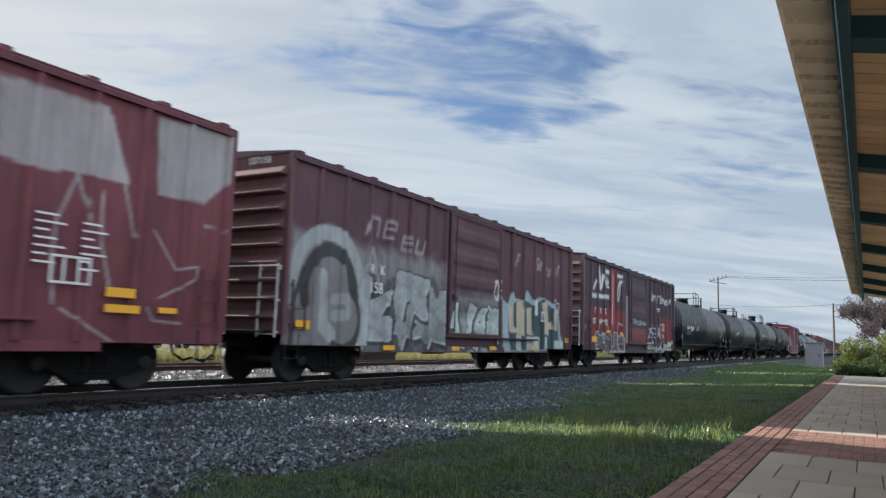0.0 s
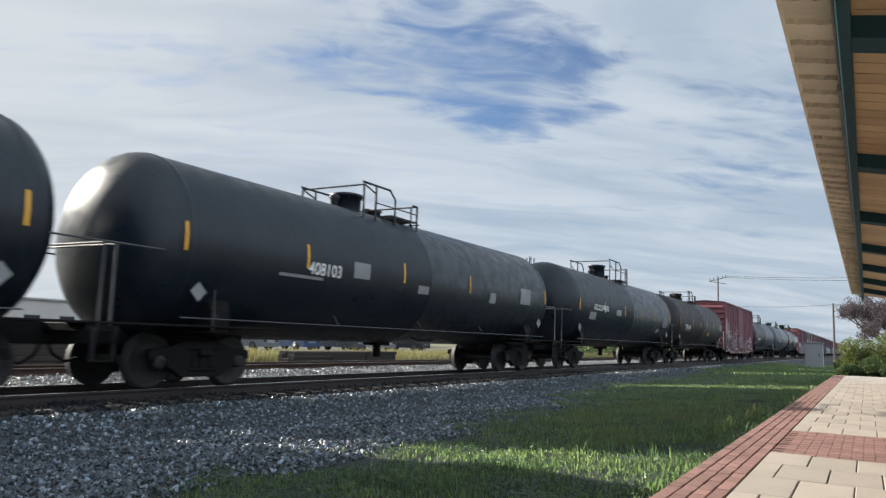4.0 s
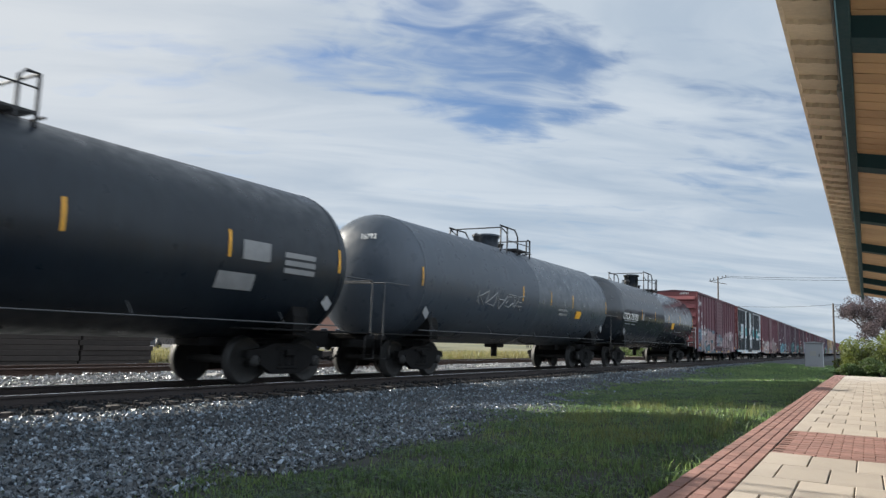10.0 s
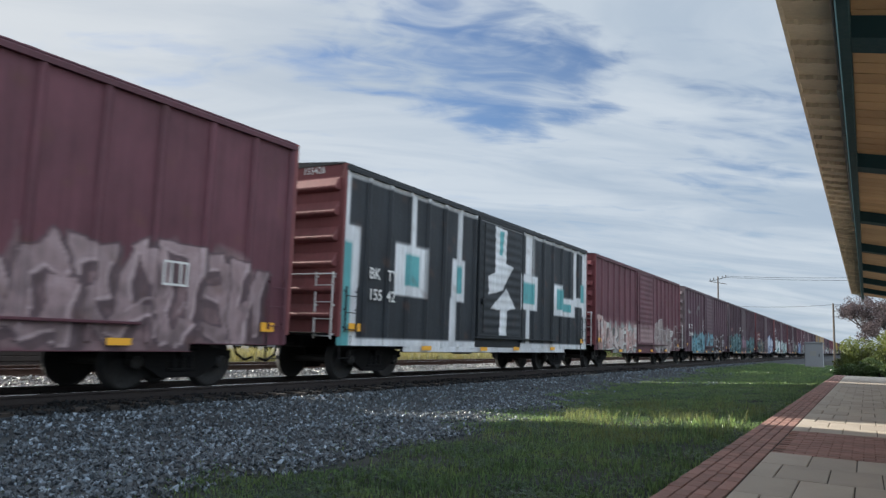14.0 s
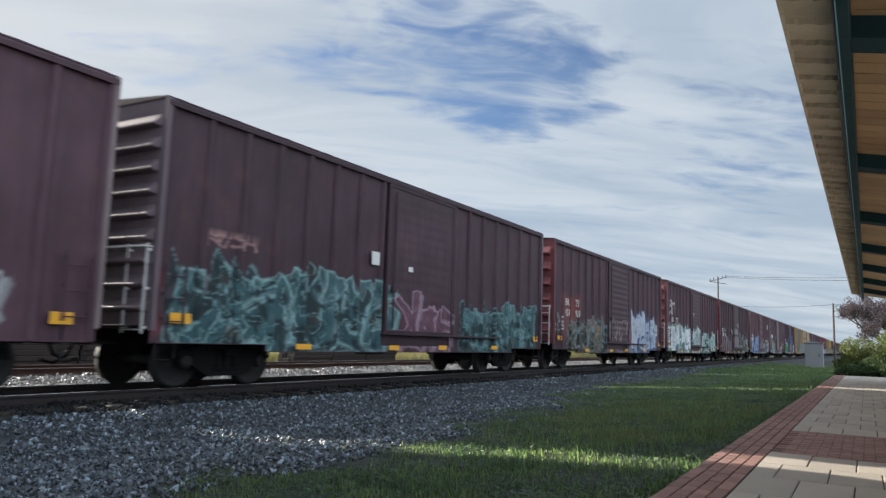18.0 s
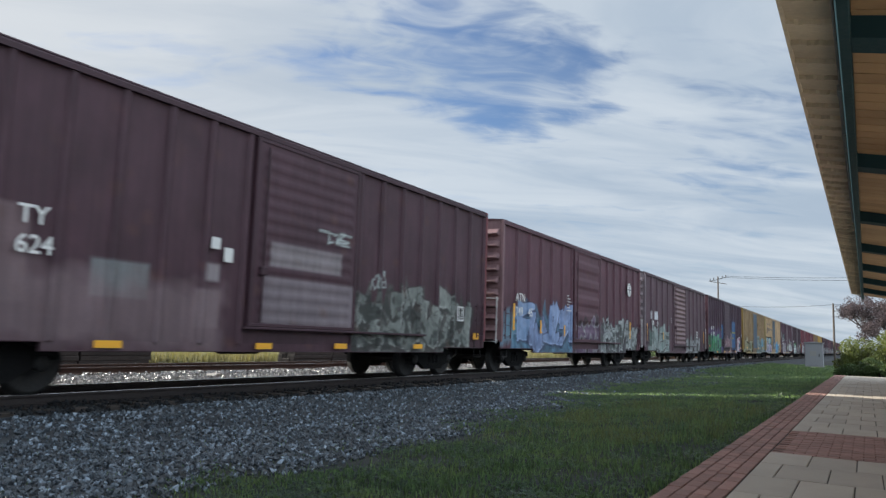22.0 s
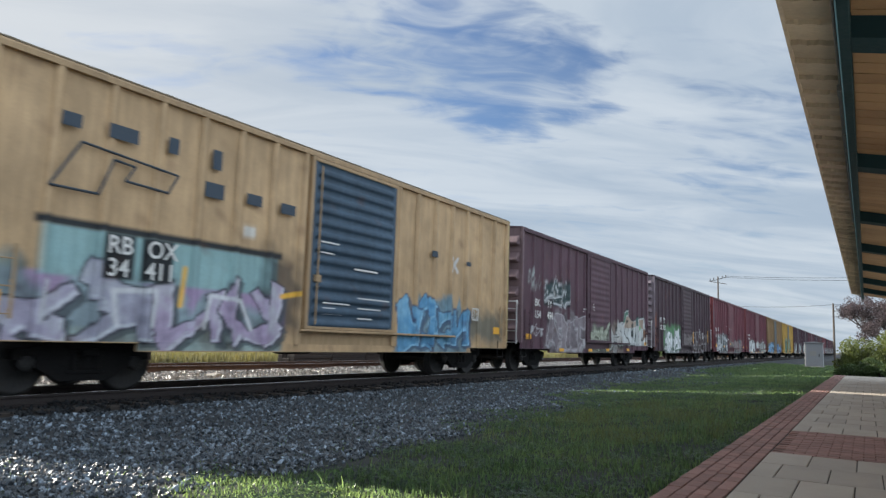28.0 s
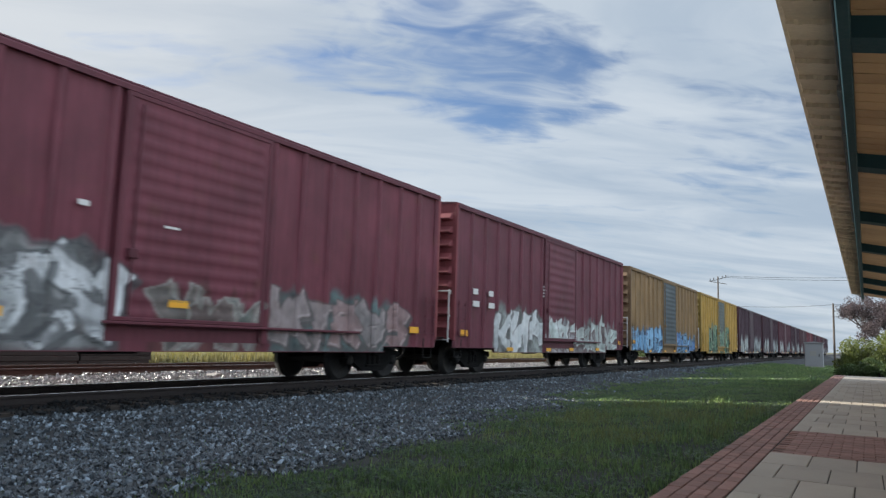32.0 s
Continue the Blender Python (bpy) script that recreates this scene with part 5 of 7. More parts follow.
# ---- the train ----
MAROON, RED, DARKRED, BROWN, PLUM = (0.135, 0.036, 0.042), (0.21, 0.038, 0.042), (0.075, 0.024, 0.030), (0.11, 0.04, 0.038), (0.12, 0.042, 0.05)
STRIPE_ = (0.75, 0.42, 0.05)
BLUE_DOOR = (0.05, 0.085, 0.125)
W_, K_, TEALP, PINK, SKY_, PALEG = (0.62, 0.64, 0.66), (0.02, 0.022, 0.025), (0.10, 0.34, 0.36), (0.45, 0.26, 0.24), (0.22, 0.42, 0.62), (0.45, 0.52, 0.50)


def number(a, b, c, d, y=1.05, z=2.28, size=0.36, gap=1.12, drop=0.40):
    """Two lines of a car number, each in two groups."""
    return tuple((s, size, yy, zz) for s, yy, zz in ((a, y, z), (b, y + gap, z), (c, y, z - drop), (d, y + gap, z - drop)) if s)


def data(y, z, n=4, w=0.5):
    return tuple((y, z - 0.11 * k, w * (0.45 + 0.55 * ((k * 7 + n) % 3) / 2), 0.03) for k in range(n))


GLYPH = dict(U=((0, 1), (0, 0.2), (0.3, 0), (0.7, 0), (1, 0.2), (1, 1)), n=((0, 0), (0, 0.7), (0.8, 0.7), (0.9, 0)), i=((0.3, 0), (0.3, 0.7)), F=((0.3, 0), (0.3, 1), (1, 1), (1, 0.95), (0.3, 0.95), (0.3, 0.5), (0.8, 0.5)), S=((1, 1), (0.1, 1), (0.1, 0.55), (0.9, 0.5), (0.9, 0), (0, 0)), e=((0.9, 0.05), (0.1, 0.05), (0.1, 0.7), (0.9, 0.7), (0.9, 0.4), (0.1, 0.4)), r=((0.1, 0), (0.1, 0.7), (0.8, 0.7)), v=((0, 0.7), (0.35, 0), (0.9, 0.7)), u=((0.1, 0.7), (0.1, 0.05), (0.8, 0.05), (0.85, 0.7)))


def word(text, c, y, z, w, h, wid, slant=0.35):
    """Slanted sprayed-on or stencilled letters as strokes."""
    return tuple((c, wid, tuple((y + w * 1.3 * k + w * a + slant * h * b, z + h * b) for a, b in GLYPH[g])) for k, g in enumerate(text))


def arc(y, z, r, a0, a1, n=14):
    """Points of an arc on a car's side, angles in degrees from +y."""
    return tuple((y + r * math.cos(radians(a0 + (a1 - a0) * k / n)), z + r * 1.05 * math.sin(radians(a0 + (a1 - a0) * k / n))) for k in range(n + 1))


DEEP = (0.026, 0.030, 0.034)
MURAL_RINGS = (((0.33, 0.35, 0.36), 0.17, arc(1.35, 1.95, 1.14, 20, 195)), (DEEP, 0.15, arc(1.40, 1.95, 0.80, 5, 200)), ((0.38, 0.40, 0.41), 0.17, ((1.15, 2.2), (1.2, 1.2), (1.5, 1.0))), ((0.32, 0.34, 0.35), 0.12, ((1.55, 1.75), (2.0, 1.8), (2.05, 1.45), (1.6, 1.4))), (DEEP, 0.11, arc(1.9, 1.35, 0.62, 60, -120)), ((0.44, 0.46, 0.47), 0.13, arc(1.75, 1.30, 0.92, 30, -140)), (DEEP, 0.07, ((0.25, 0.8), (0.3, 1.7), (0.55, 2.3))), ((0.30, 0.31, 0.32), 0.05, ((2.45, 2.1), (2.9, 3.0), (3.2, 2.2))))
BOX = [
    dict(y=-6.68, col=RED, seed=1, top=4.57, bumps=0.06, end_ribs=9, post_depth=0.07, label="faded red ribbed boxcar with grey buffed panels and white scrawls",
         poly=(((0.33, 0.29, 0.30), ((11.76, 4.25), (13.39, 4.27), (13.88, 3.18), (13.0, 3.19), (12.4, 3.1), (11.87, 3.18))), ((0.33, 0.30, 0.31), ((14.28, 4.37), (15.89, 4.5), (15.94, 3.69), (15.35, 3.16), (14.38, 3.12)))), line=(((0.42, 0.40, 0.41), 0.016, ((13.0, 3.15), (12.74, 2.44), (12.72, 1.94), (12.8, 1.31))), ((0.42, 0.40, 0.41), 0.016, ((13.0, 3.15), (13.29, 2.44))), ((0.42, 0.40, 0.41), 0.016, ((13.43, 2.97), (13.46, 2.25), (13.69, 1.47))), ((0.42, 0.40, 0.41), 0.016, ((13.46, 4.16), (13.76, 3.24), (14.01, 2.4))), ((0.42, 0.40, 0.41), 0.014, ((14.38, 2.54), (14.84, 1.97), (15.31, 2.06), (15.27, 1.84), (14.55, 1.49))), ((0.42, 0.40, 0.41), 0.012, ((14.36, 1.32), (14.47, 1.13), (14.98, 1.1))), ((0.42, 0.40, 0.41), 0.010, ((15.38, 2.77), (15.83, 2.73), (15.96, 2.86))), ((0.42, 0.40, 0.41), 0.014, ((12.92, 1.24), (13.82, 0.76)))), haze=(((0.26, 0.2, 0.2), 7.6, 10.4, 2.6, 4.4),), bars=data(12.4, 2.5, 7, 0.45) + data(13.1, 2.45, 7, 0.4), frames=((12.66, 1.58, 0.62, 0.40),), stripes=((13.55, 1.22, 0.6, 0.12), (14.5, 1.25, 0.35, 0.09), (13.55, 1.45, 0.5, 0.14))),
    dict(y=10.75, col=(0.12, 0.035, 0.04), seed=2, top=4.57, bumps=0.06, end_ribs=9, door_ribs=5, door_amp=0.02, post_depth=0.07, label="maroon ribbed boxcar with large white and black graffiti", end_text="107158", end_col=(0.22, 0.085, 0.08),
         poly=(((0.30, 0.40, 0.44), ((9.96, 1.27), (9.87, 2.29), (10.3, 2.17), (10.54, 2.56), (10.92, 2.37), (11.43, 2.35), (11.8, 2.7), (12.34, 2.38), (12.91, 2.56), (13.8, 2.45), (14.65, 2.19), (15.01, 0.71), (10.06, 0.68))), ((0.05, 0.075, 0.085), ((10.34, 1.29), (10.32, 2.06), (10.93, 2.29), (11.53, 2.38), (12.27, 2.23), (13.18, 2.48), (14.5, 2.07), (14.77, 0.75), (10.53, 0.71))), ((0.50, 0.43, 0.33), ((10.4, 1.29), (10.32, 2.09), (10.55, 2.15), (10.64, 1.24))), ((0.50, 0.43, 0.33), ((11.03, 1.23), (10.93, 2.27), (11.38, 2.36), (11.5, 1.18))), ((0.50, 0.43, 0.33), ((11.81, 1.27), (11.73, 2.08), (12.17, 2.16), (12.26, 1.22))), ((0.50, 0.43, 0.33), ((13.2, 1.3), (13.11, 2.36), (13.59, 2.45), (13.69, 1.25))), ((0.50, 0.43, 0.33), ((14.13, 1.49), (14.08, 2.1), (14.49, 2.17), (14.56, 1.43))), ((0.50, 0.43, 0.33), ((10.43, 1.49), (11.31, 1.42), (11.33, 1.26), (10.45, 1.31))), ((0.50, 0.43, 0.33), ((13.25, 1.65), (14.0, 1.76), (14.03, 1.47), (13.27, 1.45))), (W_, ((12.36, 1.89), (12.31, 2.36), (12.69, 2.44), (12.72, 1.92))), (PALEG, ((10.99, 0.72), (11.0, 1.21), (11.35, 1.19), (11.36, 0.72))), (PALEG, ((11.79, 0.72), (11.81, 1.18), (12.91, 1.19), (12.9, 0.73))), (PALEG, ((13.33, 0.77), (13.37, 1.21), (13.59, 1.18), (13.57, 0.78))), (PALEG, ((14.19, 0.74), (14.25, 1.08), (15.06, 1.06), (15.03, 0.75)))), piece=(((0.36, 0.385, 0.40), (0.15, 0.16, 0.17), (0.028, 0.032, 0.036), 2.5, 6.25, 0.9, 2.75, 3, 0.05), (PALEG, (0.34, 0.36, 0.36), K_, 6.7, 9.4, 1.2, 2.2, 3),), haze=(((0.25, 0.255, 0.26), 0.1, 6.2, 0.7, 3.0), ((0.16, 0.17, 0.17), 6.5, 9.5, 0.7, 2.3)), tag=((W_, 9.1, 9.7, 2.1, 3.0, 0.05), (PALEG, 14.2, 14.7, 2.0, 2.6, 0.045)),
         line=MURAL_RINGS + word("ne", (0.30, 0.27, 0.28), 2.6, 3.3, 0.5, 0.6, 0.035) + word("eu", (0.36, 0.33, 0.33), 4.0, 3.1, 0.5, 0.5, 0.03) + word("iF", (0.34, 0.28, 0.29), 10.53, 3.44, 0.20, 0.36, 0.035) + word("Se", (0.34, 0.28, 0.29), 12.48, 3.48, 0.20, 0.36, 0.035) + word("ru", (0.34, 0.28, 0.29), 13.26, 3.34, 0.23, 0.36, 0.035) + word("iF", (0.34, 0.28, 0.29), 14.26, 3.43, 0.16, 0.36, 0.035), text=(("R", 0.30, 2.72, 2.42), ("K", 0.30, 3.10, 2.42), ("158", 0.36, 2.70, 1.98)), frames=((12.8, 1.7, 0.4, 0.35),)),
    dict(y=28.05, col=(0.075, 0.030, 0.036), seed=3, top=4.57, bumps=0.05, end_ribs=9, door_ribs=3, door_amp=0.02, label="dark red ribbed boxcar with white slanted lettering and tags", end_col=(0.30, 0.16, 0.14),
         patch=(((0.17, 0.034, 0.038), 0.9, 6.25, 1.0, 2.55), ((0.17, 0.034, 0.038), 6.4, 9.8, 1.1, 1.85), (W_, 1.1, 1.75, 2.92, 3.10), (W_, 1.9, 2.68, 2.95, 3.12), (W_, 2.78, 3.5, 2.98, 3.15), (W_, 2.75, 3.5, 4.08, 4.24), (W_, 4.65, 5.4, 4.05, 4.2), ((0.30, 0.045, 0.045), 3.62, 4.40, 1.75, 4.35), ((0.26, 0.24, 0.25), 6.1, 6.25, 1.1, 3.3)),
         haze=(((0.25, 0.035, 0.035), 12.6, 15.2, 1.2, 2.5),), tag=((W_, 10.2, 11.6, 1.2, 2.3, 0.05), (W_, 12.0, 13.2, 1.3, 2.4, 0.045), (PALEG, 6.7, 9.5, 1.98, 2.3, 0.035), (W_, 0.1, 0.5, 1.5, 1.8, 0.04)), piece=(((0.10, 0.11, 0.12), (0.15, 0.04, 0.045), W_, 1.7, 5.8, 1.05, 1.75, 4), (PALEG, (0.3, 0.2, 0.2), K_, 10.0, 15.2, 1.05, 1.35, 5)),
         line=word("Un", W_, 10.87, 3.40, 0.20, 0.36, 0.035) + word("iF", W_, 11.71, 3.34, 0.18, 0.36, 0.035) + word("Se", W_, 12.65, 3.36, 0.23, 0.36, 0.035) + word("rvu", W_, 13.43, 3.31, 0.19, 0.36, 0.035) + word("iF", W_, 14.55, 3.38, 0.18, 0.36, 0.035) + ((W_, 0.09, ((1.42, 3.32), (1.68, 3.62))), (W_, 0.11, ((1.95, 4.05), (2.08, 4.25), (2.2, 3.95), (2.33, 3.4), (2.48, 3.5), (2.58, 3.9))), (W_, 0.05, ((2.85, 3.5), (3.0, 3.75), (3.1, 3.5), (3.15, 3.9))), (W_, 0.05, ((3.25, 3.65), (3.42, 3.7), (3.3, 3.8), (3.28, 3.5), (3.45, 3.5))), (W_, 0.07, ((4.7, 3.0), (4.8, 3.5), (5.0, 3.8), (5.25, 3.9), (5.1, 3.4), (4.9, 3.02))), (W_, 0.05, ((4.0, 1.95), (4.05, 4.1))), (PALEG, 0.03, ((1.9, 1.1), (2.2, 1.9), (3.0, 2.1), (3.4, 1.7))), (PALEG, 0.03, ((4.6, 1.2), (4.9, 2.0), (5.4, 1.9), (5.7, 1.2)))),
         text=(("F", 0.36, 1.25, 2.28), ("X", 0.36, 1.93, 2.28), ("E", 0.36, 2.65, 2.28), ("87", 0.36, 1.08, 1.84), ("44", 0.36, 1.88, 1.84), ("69", 0.36, 2.66, 1.84)), bars=((11.6, 2.95, 0.7, 0.06), (11.75, 2.84, 0.4, 0.05)), end_text="74469", post_depth=0.07, frames=((12.9, 1.85, 0.4, 0.4),), stripes=((0.95, 1.1, 0.65, 0.22), (2.9, 1.5, 0.5, 0.13), (4.9, 1.45, 0.4, 0.12), (7.9, 1.22, 0.5, 0.12), (15.0, 1.15, 0.4, 0.2))),
    dict(y=118.1, col=(0.20, 0.045, 0.052), seed=4, top=4.72, end_ribs=8, door_ribs=11, label="red ribbed boxcar with pale wild graffiti along its lower side", end_col=(0.34, 0.10, 0.10),
         piece=(((0.115, 0.06, 0.07), (0.15, 0.10, 0.11), (0.44, 0.42, 0.44), 0.6, 6.2, 0.9, 2.55, 4, 0.1), ((0.12, 0.045, 0.055), (0.13, 0.055, 0.065), (0.46, 0.43, 0.45), 9.9, 15.3, 1.05, 2.15, 5, 0.1), ((0.11, 0.05, 0.06), (0.15, 0.09, 0.10), (0.40, 0.38, 0.40), 6.7, 9.5, 1.1, 2.3, 3)), haze=(((0.4, 0.33, 0.34), 0.1, 1.3, 2.0, 3.4), ((0.36, 0.2, 0.18), 1.0, 2.6, 1.1, 1.7)), tag=((W_, 1.0, 2.2, 2.5, 3.2, 0.03), (W_, 0.3, 1.2, 1.2, 2.4, 0.04)), text=number("BK", "TY", "154", "315"), frames=((13.55, 1.62, 0.8, 0.45),), bars=data(5.6, 2.8, 4, 0.4), stripes=((0.3, 1.10, 0.42, 0.17), (3.66, 0.70, 0.46, 0.11), (6.65, 0.71, 0.42, 0.11), (8.87, 0.72, 0.42, 0.11), (11.9, 0.74, 0.42, 0.11), (14.5, 1.0, 0.36, 0.14))),
    dict(y=190.95, col=(0.155, 0.036, 0.042), seed=5, top=4.72, end_ribs=6, label="maroon boxcar with a tan and teal graffiti mural", end_col=(0.36, 0.10, 0.09), end_text="150043", posts=6,
         piece=(((0.31, 0.215, 0.20), (0.11, 0.24, 0.29), (0.05, 0.05, 0.06), 1.2, 6.3, 1.02, 2.45, 3, 0.15), ((0.26, 0.18, 0.17), (0.10, 0.22, 0.27), (0.06, 0.06, 0.07), 6.7, 9.6, 1.1, 2.25, 2), ((0.29, 0.21, 0.22), (0.25, 0.17, 0.18), (0.09, 0.06, 0.07), 9.9, 15.2, 1.05, 2.45, 7)), haze=(((0.16, 0.36, 0.46), 0.2, 6.4, 1.0, 2.2),), tag=((W_, 0.35, 1.5, 3.75, 4.3, 0.075), (W_, 0.12, 0.7, 3.2, 3.75, 0.07), (W_, 0.12, 0.65, 2.65, 3.1, 0.06), (W_, 1.15, 1.75, 3.0, 3.5, 0.07), (W_, 1.1, 1.6, 2.5, 2.9, 0.07)), text=number("BK", "TY", "150", "043", gap=0.93), frames=((12.9, 1.7, 0.5, 0.4),)),
    dict(y=208.45, col=(0.020, 0.025, 0.031), seed=6, top=4.72, end_ribs=6, label="black boxcar painted with white frames and teal squares", end_col=(0.33, 0.09, 0.08), end_text="155426", door_ribs=13,
         patch=((W_, -0.1, 16.0, 0.6, 0.95), (W_, -0.1, 16.0, 4.50, 4.75), (W_, -0.1, 0.68, 0.6, 3.42), (W_, -0.1, 0.28, 3.4, 4.75), (TEALP, -0.1, 0.42, 0.6, 3.04), (W_, 2.73, 3.03, 3.2, 4.6), (W_, 2.13, 3.54, 2.01, 3.26), (TEALP, 2.58, 3.25, 2.26, 3.04), (W_, 5.2, 5.33, 3.1, 4.6), (W_, 4.93, 5.65, 2.03, 3.18), (TEALP, 5.2, 5.42, 2.25, 3.0), (W_, 4.88, 5.2, 0.7, 2.1), (W_, 9.9, 10.5, 3.2, 4.5), (W_, 9.4, 10.95, 2.05, 3.2), (TEALP, 9.6, 10.6, 2.25, 2.95), (W_, 10.05, 10.3, 0.7, 2.1), (W_, 12.47, 13.3, 1.98, 3.1), (W_, 13.3, 14.69, 1.98, 2.65), (TEALP, 12.8, 13.5, 2.2, 2.95), (TEALP, 13.4, 14.3, 2.15, 2.45), (W_, 14.6, 15.9, 2.4, 2.75), (W_, 14.55, 14.85, 2.6, 4.6), (W_, 15.55, 16.0, 0.6, 4.7), (TEALP, 15.35, 15.75, 2.6, 3.3)), text=number("BK", "TY", "155", "42", 0.98, 2.30, 0.36, 0.72, 0.48), poly=((W_, ((7.43, 4.45), (8.25, 4.42), (8.2, 3.4), (8.75, 3.3), (8.0, 2.55), (7.05, 2.35), (7.0, 2.9), (7.45, 3.05))), (W_, ((7.19, 1.95), (8.25, 2.6), (8.96, 2.05), (8.35, 1.95), (8.3, 1.0), (7.8, 1.0), (7.85, 1.92))), (TEALP, ((7.7, 4.35), (8.05, 4.35), (7.95, 3.6), (7.75, 3.6))))),
    dict(y=225.5, col=(0.16, 0.04, 0.045), seed=7, end_ribs=8, label="red boxcar with pale pinkish graffiti low on its side", end_col=(0.30, 0.07, 0.07), piece=((PINK, PALEG, (0.16, 0.1, 0.1), 0.6, 6.2, 1.1, 2.2, 6), ((0.28, 0.23, 0.22), (0.22, 0.16, 0.16), (0.42, 0.40, 0.40), 10.3, 13.8, 1.0, 2.45, 3), ((0.10, 0.04, 0.05), (0.2, 0.13, 0.13), (0.42, 0.40, 0.40), 14.0, 15.6, 1.0, 2.5, 1)), haze=(((0.3, 0.2, 0.2), 0.5, 15.2, 1.0, 2.0),), frames=((13.3, 1.58, 0.5, 0.32),)),
    dict(y=242.9, col=PLUM, seed=8, end_ribs=7, label="faded plum boxcar with teal graffiti and white outlines", end_col=(0.40, 0.27, 0.24), end_text="154410",
         piece=(((0.10, 0.27, 0.33), (0.14, 0.24, 0.28), (0.20, 0.34, 0.38), 2.2, 5.9, 1.0, 2.15, 4, 0.3), ((0.05, 0.03, 0.035), (0.07, 0.035, 0.04), (0.50, 0.52, 0.54), 10.2, 14.4, 1.0, 2.2, 5, 0.05), ((0.10, 0.24, 0.30), (0.10, 0.12, 0.14), K_, 6.7, 9.6, 1.2, 2.2, 2)), tag=((PALEG, 1.1, 2.0, 3.1, 3.5, 0.04), (PALEG, 3.6, 4.5, 2.9, 3.9, 0.025)), text=number("BK", "TY", "154", "410", 1.0, 2.22, 0.36, 0.72, 0.48), bars=data(5.5, 2.85, 7, 0.42)),
    dict(y=259.75, col=DARKRED, seed=9, door_amp=0.002, end_ribs=9, label="dark maroon boxcar with sharp teal graffiti outlined in pink", end_col=(0.26, 0.17, 0.17),
         piece=(((0.040, 0.105, 0.12), (0.025, 0.065, 0.08), (0.25, 0.41, 0.42), 0.3, 6.4, 1.05, 2.4, 7, 0.3), ((0.045, 0.115, 0.13), (0.03, 0.07, 0.085), (0.18, 0.34, 0.35), 10.2, 15.2, 1.1, 2.25, 6, 0.25), ((0.12, 0.05, 0.08), (0.09, 0.03, 0.05), (0.4, 0.28, 0.36), 7.0, 9.6, 1.2, 2.2, 3)), haze=(((0.30, 0.07, 0.08), 0.1, 1.0, 1.1, 1.8),), tag=((PINK, 1.0, 2.2, 2.4, 2.8, 0.03),), bars=((5.75, 2.62, 0.30, 0.30), (7.3, 2.6, 0.2, 0.12))),
    dict(y=276.85, col=(0.085, 0.026, 0.032), seed=10, end_ribs=6, label="dark maroon boxcar with a white-blue graffiti word shape and colourful tags", end_col=(0.34, 0.09, 0.09), end_text="151919",
         piece=(((0.44, 0.47, 0.54), (0.14, 0.23, 0.40), (0.10, 0.15, 0.30), 10.3, 14.7, 1.0, 2.85, 4, 0.1), ((0.045, 0.075, 0.075), (0.20, 0.11, 0.04), (0.17, 0.28, 0.32), 1.6, 6.3, 1.0, 2.2, 5, 0.25), ((0.06, 0.03, 0.035), (0.07, 0.03, 0.04), (0.28, 0.24, 0.25), 6.8, 9.5, 1.2, 2.3, 3)), haze=(((0.20, 0.055, 0.05), 0.9, 2.9, 1.2, 2.8), ((0.30, 0.10, 0.05), 14.2, 15.5, 0.9, 1.9), ((0.26, 0.10, 0.07), 9.9, 11.0, 1.2, 2.0), ((0.24, 0.25, 0.26), 6.4, 14.0, 0.7, 0.98)), tag=((PALEG, 0.2, 1.0, 1.3, 2.2, 0.04),), text=number("BK", "TY", "151", "919", 1.05, 2.42), frames=((13.6, 1.6, 0.45, 0.4),)),
    dict(y=294.2, col=(0.10, 0.030, 0.036), seed=11, end_ribs=6, label="maroon boxcar with white and teal graffiti and a tall white tag", end_col=(0.36, 0.12, 0.11), end_text="151507",
         piece=((W_, PALEG, (0.05, 0.20, 0.20), 0.2, 6.4, 1.1, 2.5, 4, 0.2), ((0.30, 0.42, 0.42), W_, (0.03, 0.07, 0.08), 6.8, 9.6, 1.0, 2.4, 2), (PALEG, (0.12, 0.36, 0.38), (0.04, 0.07, 0.08), 10.2, 15.0, 1.1, 2.2, 6, 0.15)), haze=(((0.10, 0.28, 0.29), 0.2, 6.4, 1.0, 2.0),), tag=((W_, 0.7, 1.9, 2.7, 3.8, 0.07), (PALEG, 9.4, 9.9, 1.8, 3.0, 0.03)), text=number("BK", "TY", "151", "507", 1.0, 2.45), bars=data(7.0, 3.2, 4, 0.5), frames=((13.6, 1.85, 0.3, 0.35),)),
    dict(y=311.4, col=(0.085, 0.027, 0.031), seed=12, end_ribs=6, label="dark maroon boxcar with grey buffed squares and white tags", end_col=(0.32, 0.08, 0.08), end_text="151624",
